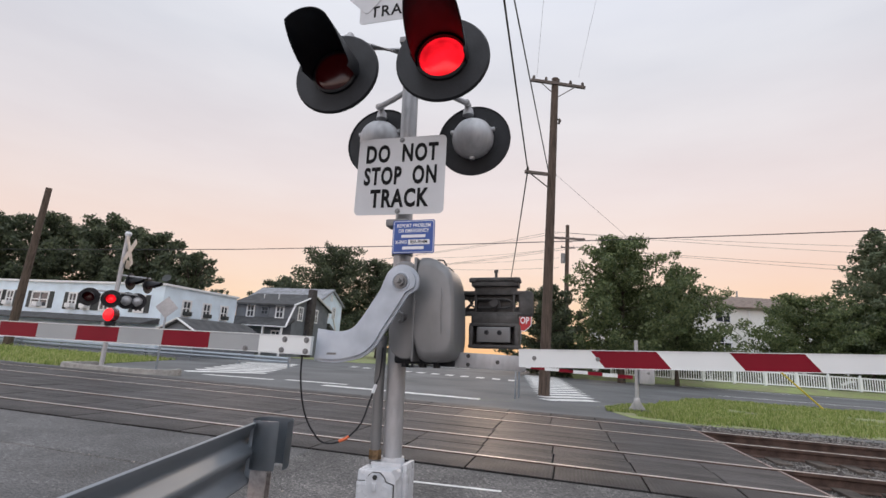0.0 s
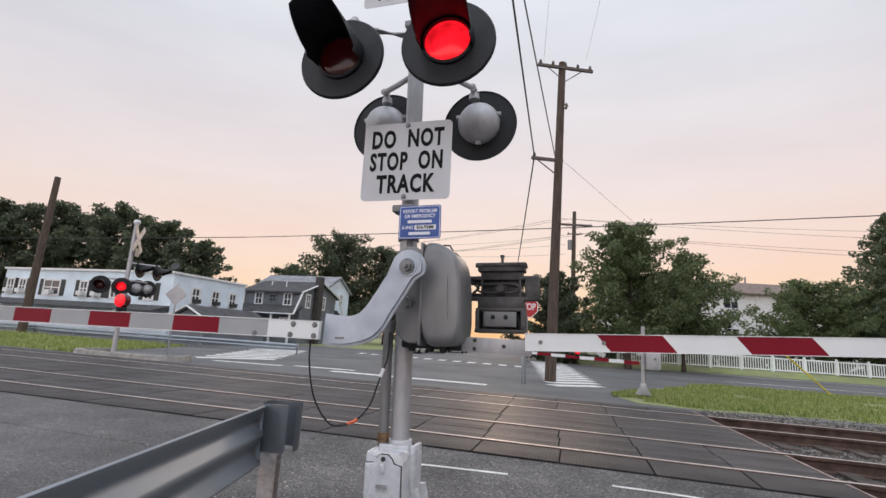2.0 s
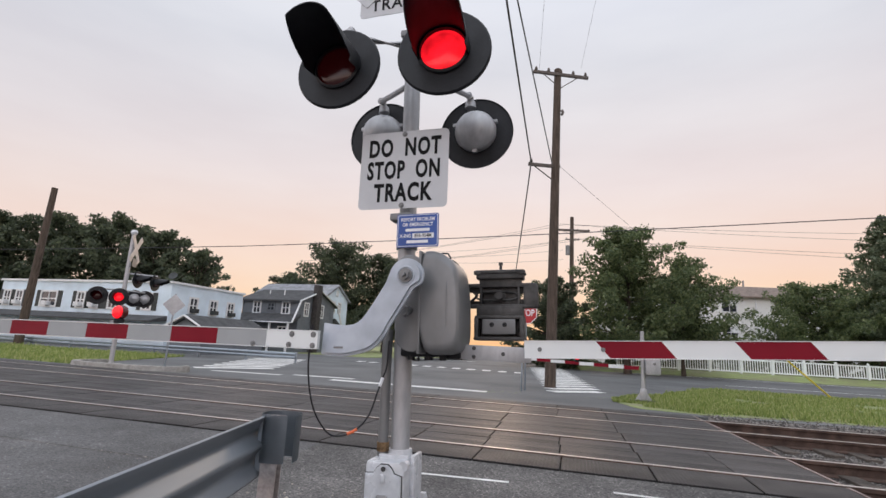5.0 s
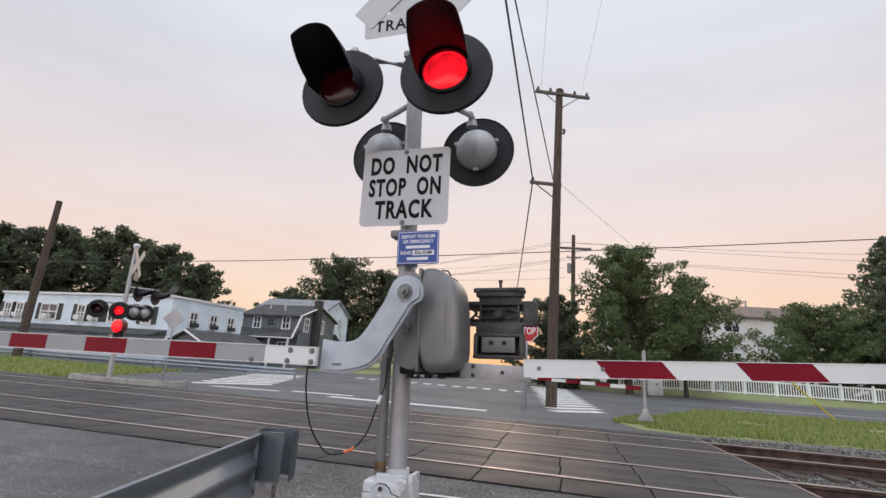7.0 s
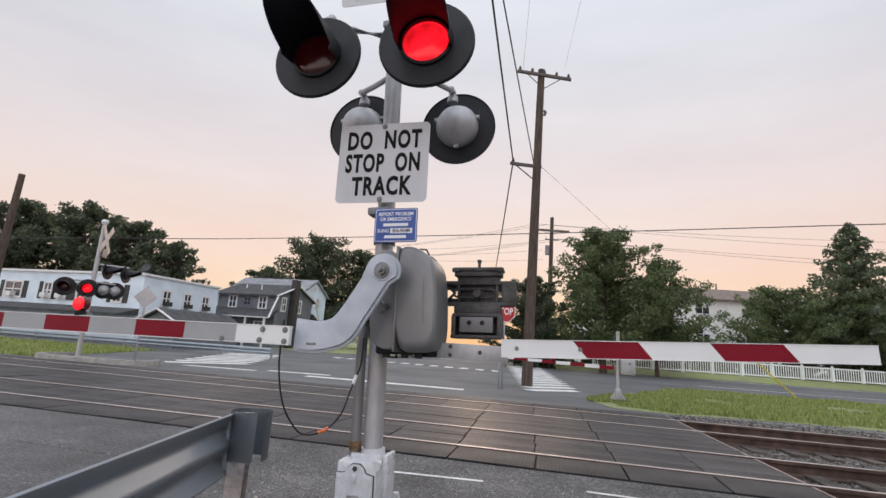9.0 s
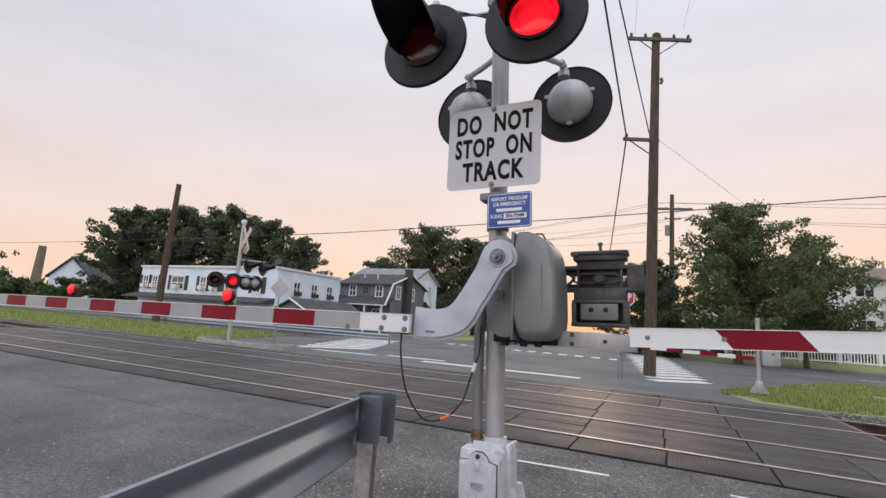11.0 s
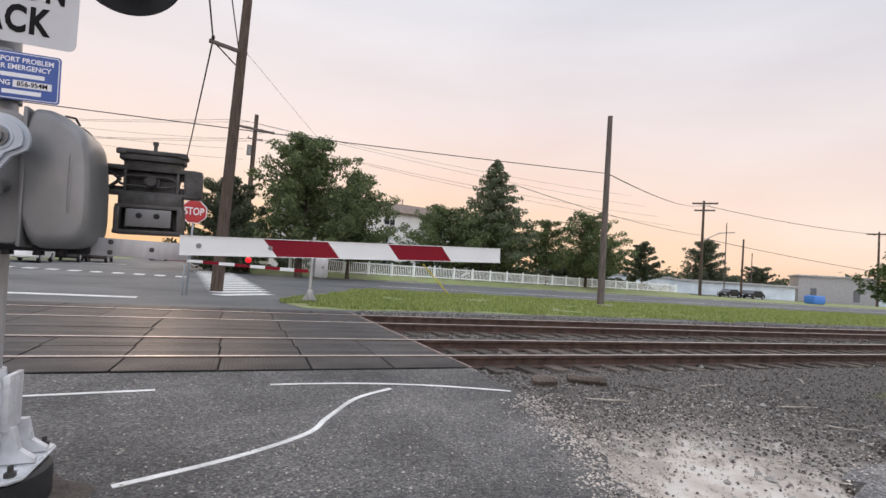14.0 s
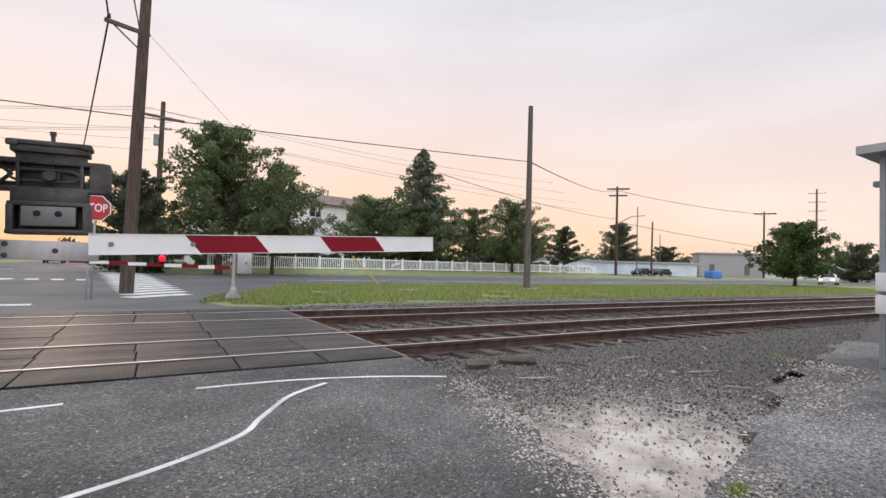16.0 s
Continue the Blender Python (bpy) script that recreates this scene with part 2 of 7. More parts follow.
M = dict(
    earth=mat("dry_earth", (0.13, 0.12, 0.09), 0.95, var=0.5, scale=0.4, fine=20, col2=(0.07, 0.09, 0.04)),
    asphalt=asphalt_mat("old_asphalt", (0.104, 0.101, 0.10), 2.7, 0.03, 0.76),
    asphalt_left=asphalt_mat("grey_asphalt", (0.085, 0.087, 0.09), 3.0, 0.022, 0.55),
    asphalt_dark=asphalt_mat("worn_dark_asphalt", (0.168, 0.163, 0.163), 1.7, 0.05, 0.85),
    road=mat("road_asphalt", (0.105, 0.109, 0.111), 0.72, var=0.3, scale=0.3, fine=60, bump=0.3),
    paint=mat("road_paint", (0.70, 0.70, 0.68), 0.6, var=0.3, scale=3, fine=40, bump=0.2),
    panel=mat("rubber_panel", (0.038, 0.037, 0.039), 0.44, var=0.6, scale=1.4, fine=60, bump=0.35, rand=0.22, spec=0.3, stretch=(0.45, 2.6, 1)),
    joint=mat("dark_joint", (0.012, 0.012, 0.012), 0.9, var=0.3),
    railtop=mat("polished_rail", (0.85, 0.82, 0.80), 0.36, 1.0, var=0.1, scale=9, bump=0.0),
    rust=mat("rusty_rail", (0.085, 0.052, 0.04), 0.85, var=0.45, scale=5, fine=80, bump=0.4),
    tie=mat("weathered_tie", (0.105, 0.085, 0.07), 0.9, var=0.5, scale=4, fine=40, bump=0.6, rand=0.3),
    ballast=mat("ballast_bed", (0.095, 0.08, 0.07), 0.95, var=0.6, scale=5, fine=45, bump=1.0, col2=(0.16, 0.145, 0.13)),
    stone=leaf_mat("ballast_stone", (0.026, 0.021, 0.019), (0.064, 0.054, 0.048), (0.28, 0.26, 0.24), 0.0),
    sand=mat("pale_sand", (0.50, 0.45, 0.40), 0.95, var=0.35, scale=2.5, fine=60, bump=0.5, col2=(0.30, 0.265, 0.235)),
    grass_bed=mat("grass_soil", (0.20, 0.25, 0.085), 0.95, var=0.4, scale=0.9, fine=30, bump=0.5, col2=(0.21, 0.20, 0.12)),
    silver=mat("aluminium_paint", (0.42, 0.425, 0.44), 0.42, 0.3, var=0.14, scale=5, fine=30, bump=0.03, stretch=(1, 1, 0.35)),
    silver_dirty=mat("weathered_aluminium", (0.205, 0.21, 0.215), 0.44, 0.4, var=0.2, scale=3, fine=12, bump=0.03, stretch=(1, 1, 0.55)),
    castlight=mat("pale_cast_paint", (0.43, 0.48, 0.545), 0.4, 0.2, var=0.16, scale=3, fine=9, bump=0.03),
    boxwhite=mat("grey_white_enamel", (0.64, 0.66, 0.69), 0.3, 0.15, var=0.16, scale=7, fine=30, bump=0.04),
    galv=mat("galvanised_steel", (0.29, 0.33, 0.37), 0.4, 0.7, var=0.06, scale=2, fine=12, bump=0.008, stretch=(1, 0.2, 1)),
    galv_post=mat("stained_steel_post", (0.36, 0.345, 0.345), 0.5, 0.35, var=0.4, scale=3, fine=25, bump=0.08, col2=(0.24, 0.19, 0.17)),
    end_steel=mat("rusty_end_steel", (0.30, 0.235, 0.21), 0.6, 0.3, var=0.4, scale=6, fine=40, bump=0.1),
    soil=mat("brown_soil", (0.05, 0.042, 0.036), 0.95, var=0.5, scale=6, fine=50, bump=1.0, col2=(0.095, 0.08, 0.068)),
    black=mat("matt_black", (0.010, 0.0115, 0.015), 0.5, var=0.3, scale=7, bump=0.03, spec=0.35),
    rubber=mat("black_rubber", (0.015, 0.015, 0.017), 0.55, var=0.3, scale=9, bump=0.15),
    signwhite=mat("sign_white", (0.56, 0.575, 0.60), 0.45, var=0.05, scale=2, fine=10, bump=0.01),
    signblack=mat("sign_black", (0.010, 0.010, 0.011), 0.7, var=0.2, bump=0.0, spec=0.15),
    signblue=mat("sign_blue", (0.03, 0.085, 0.33), 0.4, var=0.12, scale=5, bump=0.02),
    hutblue=mat("hut_sign_blue", (0.035, 0.27, 0.62), 0.4, var=0.12, scale=5, bump=0.02),
    letter=mat("sign_letter_white", (0.75, 0.77, 0.80), 0.5, var=0.08),
    reflred=mat("reflective_red", (0.20, 0.004, 0.016), 0.45, var=0.08, scale=3, fine=12, bump=0.01, spec=0.2),
    reflwhite=mat("reflective_white", (0.74, 0.77, 0.77), 0.4, var=0.05, scale=3, fine=12, bump=0.01),
    reflgrey=mat("reflective_grey", (0.33, 0.35, 0.36), 0.45, var=0.06, scale=3, fine=12, bump=0.01),
    pole=mat("creosote_pole", (0.085, 0.062, 0.048), 0.9, var=0.45, scale=3, fine=40, bump=0.5, stretch=(6, 6, 0.6)),
    pole_grey=mat("grey_weathered_pole", (0.13, 0.11, 0.10), 0.9, var=0.4, scale=3, fine=40, bump=0.5, stretch=(6, 6, 0.6)),
    bark=mat("bark", (0.07, 0.055, 0.042), 0.95, var=0.4, scale=4, fine=30, bump=0.6),
    iron=mat("dark_weathered_iron", (0.07, 0.069, 0.068), 0.55, 0.4, var=0.4, scale=5, fine=30, bump=0.12),
    wire=mat("wire", (0.03, 0.03, 0.032), 0.6, var=0.1, bump=0),
    siding=mat("white_siding", (0.68, 0.79, 0.88), 0.6, var=0.12, scale=0.8, fine=20, bump=0.05),
    siding_grey=mat("grey_siding", (0.15, 0.165, 0.185), 0.7, var=0.2, scale=1, fine=20, bump=0.05),
    stucco=mat("pale_stucco", (0.72, 0.72, 0.70), 0.85, var=0.1, scale=0.6, fine=30, bump=0.1),
    shingle=mat("brown_shingles", (0.20, 0.155, 0.13), 0.9, var=0.3, scale=2, fine=25, bump=0.3),
    shingle_grey=mat("grey_shingles", (0.26, 0.27, 0.29), 0.9, var=0.3, scale=2, fine=25, bump=0.3),
    shingle_dark=mat("dark_shingles", (0.06, 0.062, 0.065), 0.9, var=0.3, scale=2, fine=25, bump=0.3),
    trim=mat("white_trim", (0.72, 0.73, 0.74), 0.5, var=0.1, bump=0.02),
    shutter=mat("dark_shutter", (0.03, 0.035, 0.035), 0.6, var=0.15, bump=0.05),
    glass=mat("window_glass", (0.035, 0.04, 0.05), 0.08, var=0.2, scale=0.5, bump=0, spec=0.8),
    vinyl=mat("white_vinyl", (0.82, 0.87, 0.87), 0.45, var=0.06, scale=2, bump=0.01),
    hutgrey=mat("hut_grey_paint", (0.29, 0.315, 0.345), 0.45, 0.1, var=0.07, scale=1.5, fine=14, bump=0.02),
    hutroof=mat("hut_roof_grey", (0.40, 0.41, 0.43), 0.5, 0.2, var=0.15, scale=3, bump=0.04),
    hutdark=mat("hut_gap_black", (0.02, 0.02, 0.022), 0.9, var=0.1),
    concrete=mat("concrete", (0.34, 0.33, 0.31), 0.9, var=0.3, scale=5, fine=50, bump=0.3),
    yellow=mat("yellow_sleeve", (0.62, 0.50, 0.05), 0.5, var=0.2, bump=0.03),
    orange=mat("orange_tape", (0.75, 0.16, 0.05), 0.5, var=0.15, bump=0),
    brass=mat("rusty_bolt", (0.20, 0.13, 0.07), 0.6, 0.6, var=0.4, scale=20, bump=0.3),
    debris=mat("pale_wood_debris", (0.42, 0.38, 0.33), 0.9, var=0.35, scale=8, bump=0.3),
    brickred=mat("chimney_dark", (0.05, 0.045, 0.043), 0.9, var=0.3, scale=5, bump=0.2),
    carblack=mat("dark_car_paint", (0.02, 0.022, 0.026), 0.2, 0.3, var=0.1, bump=0),
    carsilver=mat("silver_car_paint", (0.45, 0.46, 0.48), 0.25, 0.5, var=0.1, bump=0),
    carwhite=mat("white_car_paint", (0.7, 0.71, 0.72), 0.3, 0.0, var=0.08, bump=0),
    tarp=mat("blue_tarp", (0.05, 0.2, 0.6), 0.5, var=0.2, bump=0.1),
    stopred=mat("stop_red", (0.42, 0.02, 0.025), 0.4, var=0.1, bump=0.02),
    lensdark=mat("unlit_red_lens", (0.10, 0.006, 0.006), 0.15, var=0.2, scale=60, bump=0.3, spec=0.7),
    leaf_oak=leaf_mat("oak_leaves", (0.05, 0.066, 0.042), (0.085, 0.106, 0.062), (0.14, 0.165, 0.09), 0.45),
    leaf_maple=leaf_mat("maple_leaves", (0.066, 0.094, 0.045), (0.122, 0.162, 0.07), (0.21, 0.25, 0.11), 0.48),
    leaf_spruce=leaf_mat("spruce_needles", (0.09, 0.12, 0.072), (0.14, 0.175, 0.105), (0.20, 0.23, 0.135), 0.45),
    leaf_bush=leaf_mat("bush_leaves", (0.04, 0.07, 0.02), (0.07, 0.11, 0.03), (0.11, 0.155, 0.05)),
    grass=leaf_mat("grass_blades", (0.14, 0.20, 0.045), (0.26, 0.33, 0.085), (0.46, 0.46, 0.22), 0.45),
)


def sandy(name):
    """Dark gravel with a pale sandy spill that has a ragged edge."""
    m = mat(name, (0.07, 0.062, 0.056), 0.95, var=0.6, scale=4, fine=45, bump=1.0, col2=(0.125, 0.112, 0.102))
    t = m.node_tree
    k = t.links.new
    b = t.nodes["Principled BSDF"]
    base = b.inputs["Base Color"].links[0].from_socket
    co = [n for n in t.nodes if n.type == "TEX_COORD"][0]
    mp = t.nodes.new("ShaderNodeMapping")
    mp.vector_type = "TEXTURE"
    mp.inputs["Location"].default_value, mp.inputs["Rotation"].default_value, mp.inputs["Scale"].default_value = (3.62, 1.62, 0), (0, 0, radians(-14)), (1.75, 1.12, 1)
    k(co.outputs["Object"], mp.inputs["Vector"])
    ln = t.nodes.new("ShaderNodeVectorMath")
    ln.operation = "LENGTH"
    k(mp.outputs["Vector"], ln.inputs[0])
    n = t.nodes.new("ShaderNodeTexNoise")
    n.inputs["Scale"].default_value, n.inputs["Detail"].default_value, n.inputs["Roughness"].default_value = 2.4, 10.0, 0.72
    k(co.outputs["Object"], n.inputs["Vector"])
    ad = t.nodes.new("ShaderNodeMath")
    ad.operation = "MULTIPLY_ADD"
    ad.inputs[1].default_value = 2.6
    k(n.outputs["Fac"], ad.inputs[0])
    k(ln.outputs["Value"], ad.inputs[2])
    r = t.nodes.new("ShaderNodeValToRGB")
    ramp_set(r, [(0.0, (1, 1, 1)), (0.60, (0.85, 0.85, 0.85)), (0.72, (0.35, 0.35, 0.35)), (0.82, (0.14, 0.14, 0.14)), (1.0, (0, 0, 0))])
    sc = t.nodes.new("ShaderNodeMath")
    sc.operation = "MULTIPLY"
    sc.inputs[1].default_value = 0.325
    k(ad.outputs["Value"], sc.inputs[0])
    k(sc.outputs["Value"], r.inputs["Fac"])
    n2 = t.nodes.new("ShaderNodeTexNoise")
    n2.inputs["Scale"].default_value, n2.inputs["Detail"].default_value = 3.2, 8.0
    k(co.outputs["Object"], n2.inputs["Vector"])
    sn = t.nodes.new("ShaderNodeValToRGB")
    ramp_set(sn, [(0.35, (0.64, 0.60, 0.55)), (0.5, (0.54, 0.475, 0.42)), (0.65, (0.38, 0.34, 0.305))])
    k(n2.outputs["Fac"], sn.inputs["Fac"])
    mx = t.nodes.new("ShaderNodeMix")
    mx.data_type = "RGBA"
    k(r.outputs["Color"], mx.inputs["Factor"])
    k(base, mx.inputs["A"])
    k(sn.outputs["Color"], mx.inputs["B"])
    k(mx.outputs["Result"], b.inputs["Base Color"])
    return m


M["ballast_sandy"] = sandy("sandy_gravel")


def tread(name):
    """Rubber panel with rows of small raised studs."""
    m = mat(name, (0.043, 0.041, 0.042), 0.5, var=0.5, scale=1.3, fine=70, bump=0.3, rand=0.1, spec=0.3)
    t = m.node_tree
    b = t.nodes["Principled BSDF"]
    base = b.inputs["Base Color"].links[0].from_socket
    nrm = b.inputs["Normal"].links[0].from_socket
    co = [n for n in t.nodes if n.type == "TEX_COORD"][0]
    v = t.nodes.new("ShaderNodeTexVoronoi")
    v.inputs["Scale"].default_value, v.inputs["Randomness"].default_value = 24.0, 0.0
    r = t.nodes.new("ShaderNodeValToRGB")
    # stud relief is put into the colour too: lighter tops, darker gaps
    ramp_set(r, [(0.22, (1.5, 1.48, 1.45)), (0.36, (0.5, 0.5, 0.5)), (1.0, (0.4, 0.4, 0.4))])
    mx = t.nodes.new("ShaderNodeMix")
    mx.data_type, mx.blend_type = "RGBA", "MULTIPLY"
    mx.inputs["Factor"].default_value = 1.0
    bp = t.nodes.new("ShaderNodeBump")
    bp.invert = True
    bp.inputs["Strength"].default_value, bp.inputs["Distance"].default_value = 0.8, 0.008
    k = t.links.new
    k(co.outputs["Object"], v.inputs["Vector"])
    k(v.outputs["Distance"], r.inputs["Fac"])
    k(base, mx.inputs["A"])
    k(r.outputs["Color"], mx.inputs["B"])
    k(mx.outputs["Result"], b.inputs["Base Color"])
    k(v.outputs["Distance"], bp.inputs["Height"])
    k(nrm, bp.inputs["Normal"])
    k(bp.outputs["Normal"], b.inputs["Normal"])
    return m


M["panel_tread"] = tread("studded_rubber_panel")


def glow(name, col, strength):
    m = bpy.data.materials.new(name)
    m.use_nodes = True
    b = m.node_tree.nodes["Principled BSDF"]
    b.inputs["Base Color"].default_value = (*[c * 0.5 for c in col], 1)
    b.inputs["Emission Color"].default_value = (*col, 1)
    b.inputs["Emission Strength"].default_value = strength
    b.inputs["Roughness"].default_value = 0.2
    return m


def lens_glow(name, col, strength):
    """A lit lens: moulded cells and an uneven lamp behind them."""
    m = glow(name, col, strength)
    t = m.node_tree
    b = t.nodes["Principled BSDF"]
    co = t.nodes.new("ShaderNodeTexCoord")
    v = t.nodes.new("ShaderNodeTexVoronoi")
    v.inputs["Scale"].default_value, v.inputs["Randomness"].default_value = 60.0, 0.1
    n = t.nodes.new("ShaderNodeTexNoise")
    n.inputs["Scale"].default_value = 7.0
    mr = t.nodes.new("ShaderNodeMapRange")
    for key, val in (("From Min", 0.0), ("From Max", 0.75), ("To Min", 1.15), ("To Max", 0.6)):
        mr.inputs[key].default_value = val
    nr = t.nodes.new("ShaderNodeMapRange")
    for key, val in (("From Min", 0.35), ("From Max", 0.7), ("To Min", 0.7 * strength), ("To Max", 1.7 * strength)):
        nr.inputs[key].default_value = val
    mu = t.nodes.new("ShaderNodeMath")
    mu.operation = "MULTIPLY"
    k = t.links.new
    k(co.outputs["Object"], v.inputs["Vector"])
    k(co.outputs["Object"], n.inputs["Vector"])
    k(v.outputs["Distance"], mr.inputs["Value"])
    k(n.outputs["Fac"], nr.inputs["Value"])
    k(mr.outputs["Result"], mu.inputs[0])
    k(nr.outputs["Result"], mu.inputs[1])
    k(mu.outputs["Value"], b.inputs["Emission Strength"])
    return m


M["lensred"] = lens_glow("lit_red_lens", (1.0, 0.010, 0.022), 1.0)
M["lensdim"] = glow("dim_red_lens", (0.04, 0.002, 0.003), 0.15)
M["headlight"] = glow("lit_car_lamp", (1.0, 0.85, 0.5), 3.0)

# ---- mesh helpers ----


def box(bm, c, s, m=None, bev=0.0):
    """A box of size s round c; m turns it; bev rounds its edges."""
    tr = (m or Matrix()) @ Matrix.Translation(c)
    r = bmesh.ops.create_cube(bm, size=1.0, matrix=tr @ Matrix.Diagonal((*s, 1)))
    if bev:
        ed = list({e for v in r["verts"] for e in v.link_edges})
        bmesh.ops.bevel(bm, geom=ed, offset=bev, segments=2, affect="EDGES", profile=0.6)
    return bm


def cyl(bm, a, b, r0, r1=None, seg=16, caps=True):
    a, b = Vector(a), Vector(b)
    d = b - a
    m = Matrix.Translation((a + b) / 2) @ d.to_track_quat("Z", "Y").to_matrix().to_4x4()
    bmesh.ops.create_cone(bm, cap_ends=caps, segments=seg, radius1=r0, radius2=r0 if r1 is None else r1, depth=d.length, matrix=m)
    return bm


def prism(bm, pts, h0, h1, m=None):
    """A flat outline pushed from h0 to h1 along its own z."""
    m = m or Matrix()
    lo = [bm.verts.new(m @ Vector((x, y, h0))) for x, y in pts]
    hi = [bm.verts.new(m @ Vector((x, y, h1))) for x, y in pts]
    n = len(pts)
    bm.faces.new(hi)
    bm.faces.new(lo[::-1])
    for i in range(n):
        bm.faces.new((lo[i], lo[(i + 1) % n], hi[(i + 1) % n], hi[i]))
    bmesh.ops.recalc_face_normals(bm, faces=bm.faces)
    return bm


def lathe(bm, prof, m=None, seg=32):
    """A profile of (radius, height) turned round z."""
    m = m or Matrix()
    rings = []
    for r, h in prof:
        rings.append([bm.verts.new(m @ Vector((r * math.cos(2 * math.pi * i / seg), r * math.sin(2 * math.pi * i / seg), h))) for i in range(seg)])
    for a, b in zip(rings, rings[1:]):
        for i in range(seg):
            bm.faces.new((a[i], a[(i + 1) % seg], b[(i + 1) % seg], b[i]))
    if prof[0][0] > 1e-5:
        bm.faces.new(rings[0][::-1])
    if prof[-1][0] > 1e-5:
        bm.faces.new(rings[-1])
    bmesh.ops.remove_doubles(bm, verts=bm.verts, dist=1e-5)
    bmesh.ops.recalc_face_normals(bm, faces=bm.faces)
    return bm


def tube(bm, pts, r, seg=8):
    pts = [Vector(p) for p in pts]
    rings = []
    for i, p in enumerate(pts):
        d = (pts[min(i + 1, len(pts) - 1)] - pts[max(i - 1, 0)]).normalized()
        q = d.to_track_quat("Z", "Y").to_matrix()
        rr = r[i] if isinstance(r, (list, tuple)) else r
        rings.append([bm.verts.new(p + q @ Vector((rr * math.cos(2 * math.pi * k / seg), rr * math.sin(2 * math.pi * k / seg), 0))) for k in range(seg)])
    for a, b in zip(rings, rings[1:]):
        best = min(range(seg), key=lambda s: (a[0].co - b[s].co).length)
        for k in range(seg):
            bm.faces.new((a[k], a[(k + 1) % seg], b[(k + 1 + best) % seg], b[(k + best) % seg]))
    bm.faces.new(rings[0][::-1])
    bm.faces.new(rings[-1])
    bmesh.ops.recalc_face_normals(bm, faces=bm.faces)
    return bm


def mesh_of(name, bm, material, smooth=False):
    me = bpy.data.meshes.new(name)
    if smooth:
        for f in bm.faces:
            f.smooth = True
        for e in bm.edges:
            if len(e.link_faces) == 2 and e.calc_face_angle(0) > 0.6:
                e.smooth = False
    bm.to_mesh(me)
    bm.free()
    me.materials.append(material)
    return me


def part(name, bm, material, parent, label="", smooth=True, m=None):
    """One mesh under a thing or a part."""
    ob = new(name, mesh_of(name, bm, material, smooth))
    ob.parent = parent
    if m is not None:
        ob.matrix_basis = m
    if label:
        ob["label"] = label
    return ob


def thing(name, m, label, category, group="", kind=""):
    ob = new(name)
    ob.empty_display_size = 0.1
    ob.matrix_basis = m
    return tagged(ob, label, category, group, kind)


def solid(name, bm, material, label, category, group="", kind="", smooth=True, m=None):
    ob = new(name, mesh_of(name, bm, material, smooth))
    if m is not None:
        ob.matrix_basis = m
    return tagged(ob, label, category, group, kind)


def lettering(name, text, size, material, parent, m, label="", squeeze=1.0, depth=0.002, bold=0.0, space=1.0):
    """Built-in font turned into a mesh of its own, standing in the x-z plane and facing -y."""
    cu = bpy.data.curves.new(name, "FONT")
    cu.body, cu.size, cu.align_x, cu.align_y, cu.extrude, cu.offset = text, size, "CENTER", "CENTER", depth, bold
    cu.resolution_u, cu.space_character = 3, space
    tmp = bpy.data.objects.new(name, cu)
    me = bpy.data.meshes.new_from_object(tmp)
    bpy.data.objects.remove(tmp)
    me.transform(Matrix.Diagonal((squeeze, 1, 1, 1)))
    me.materials.clear()
    me.materials.append(material)
    ob = new(name, me)
    ob.parent = parent
    ob.matrix_basis = m @ pose(0, 0, 0, 90, 0, 0)
    if label:
        ob["label"] = label
    return ob


def letters_apart(ob):
    """Splits a line of lettering into one object a letter."""
    bm = bmesh.new()
    bm.from_mesh(ob.data)
    left, m, par, ma = set(bm.verts), ob.matrix_basis.copy(), ob.parent, ob.data.materials[0]
    while left:
        todo = [left.pop()]
        isl = set(todo)
        while todo:
            v = todo.pop()
            for e in v.link_edges:
                o = e.other_vert(v)
                if o not in isl:
                    isl.add(o)
                    todo.append(o)
        left -= isl
        new_bm = bmesh.new()
        mp = {v: new_bm.verts.new(v.co) for v in isl}
        for f in {f for v in isl for f in v.link_faces}:
            new_bm.faces.new([mp[v] for v in f.verts])
        part("letter", new_bm, ma, par, smooth=False, m=m)
    bm.free()
    bpy.data.objects.remove(ob)


def smooth_path(pts, n=6):
    """A soft curve through points in the plan."""
    out = []
    for i in range(len(pts) - 1):
        p0, p1, p2, p3 = (Vector(pts[max(0, min(len(pts) - 1, k))]) for k in (i - 1, i, i + 1, i + 2))
        for k in range(n):
            t = k / n
            out.append(tuple(0.5 * ((2 * p1) + (p2 - p0) * t + (2 * p0 - 5 * p1 + 4 * p2 - p3) * t * t + (3 * p1 - p0 - 3 * p2 + p3) * t ** 3)))
    return out + [tuple(pts[-1])]


# the tracks' own frame: u along the rails, n across them
TA = radians(-14.9)
UX, UY = math.cos(TA), math.sin(TA)
TRACK = Matrix.Rotation(TA, 4, "Z")


def tn(u, n):
    """From along-the-rails and across-the-rails to the plan."""
    return (u * UX - n * UY, u * UY + n * UX)


def sheet(name, pts, z, material, label, category, t=0.05, kind="structure"):
    bm = bmesh.new()
    prism(bm, pts, z - t, z)
    return solid(name, bm, material, label, category, kind=kind, smooth=False)


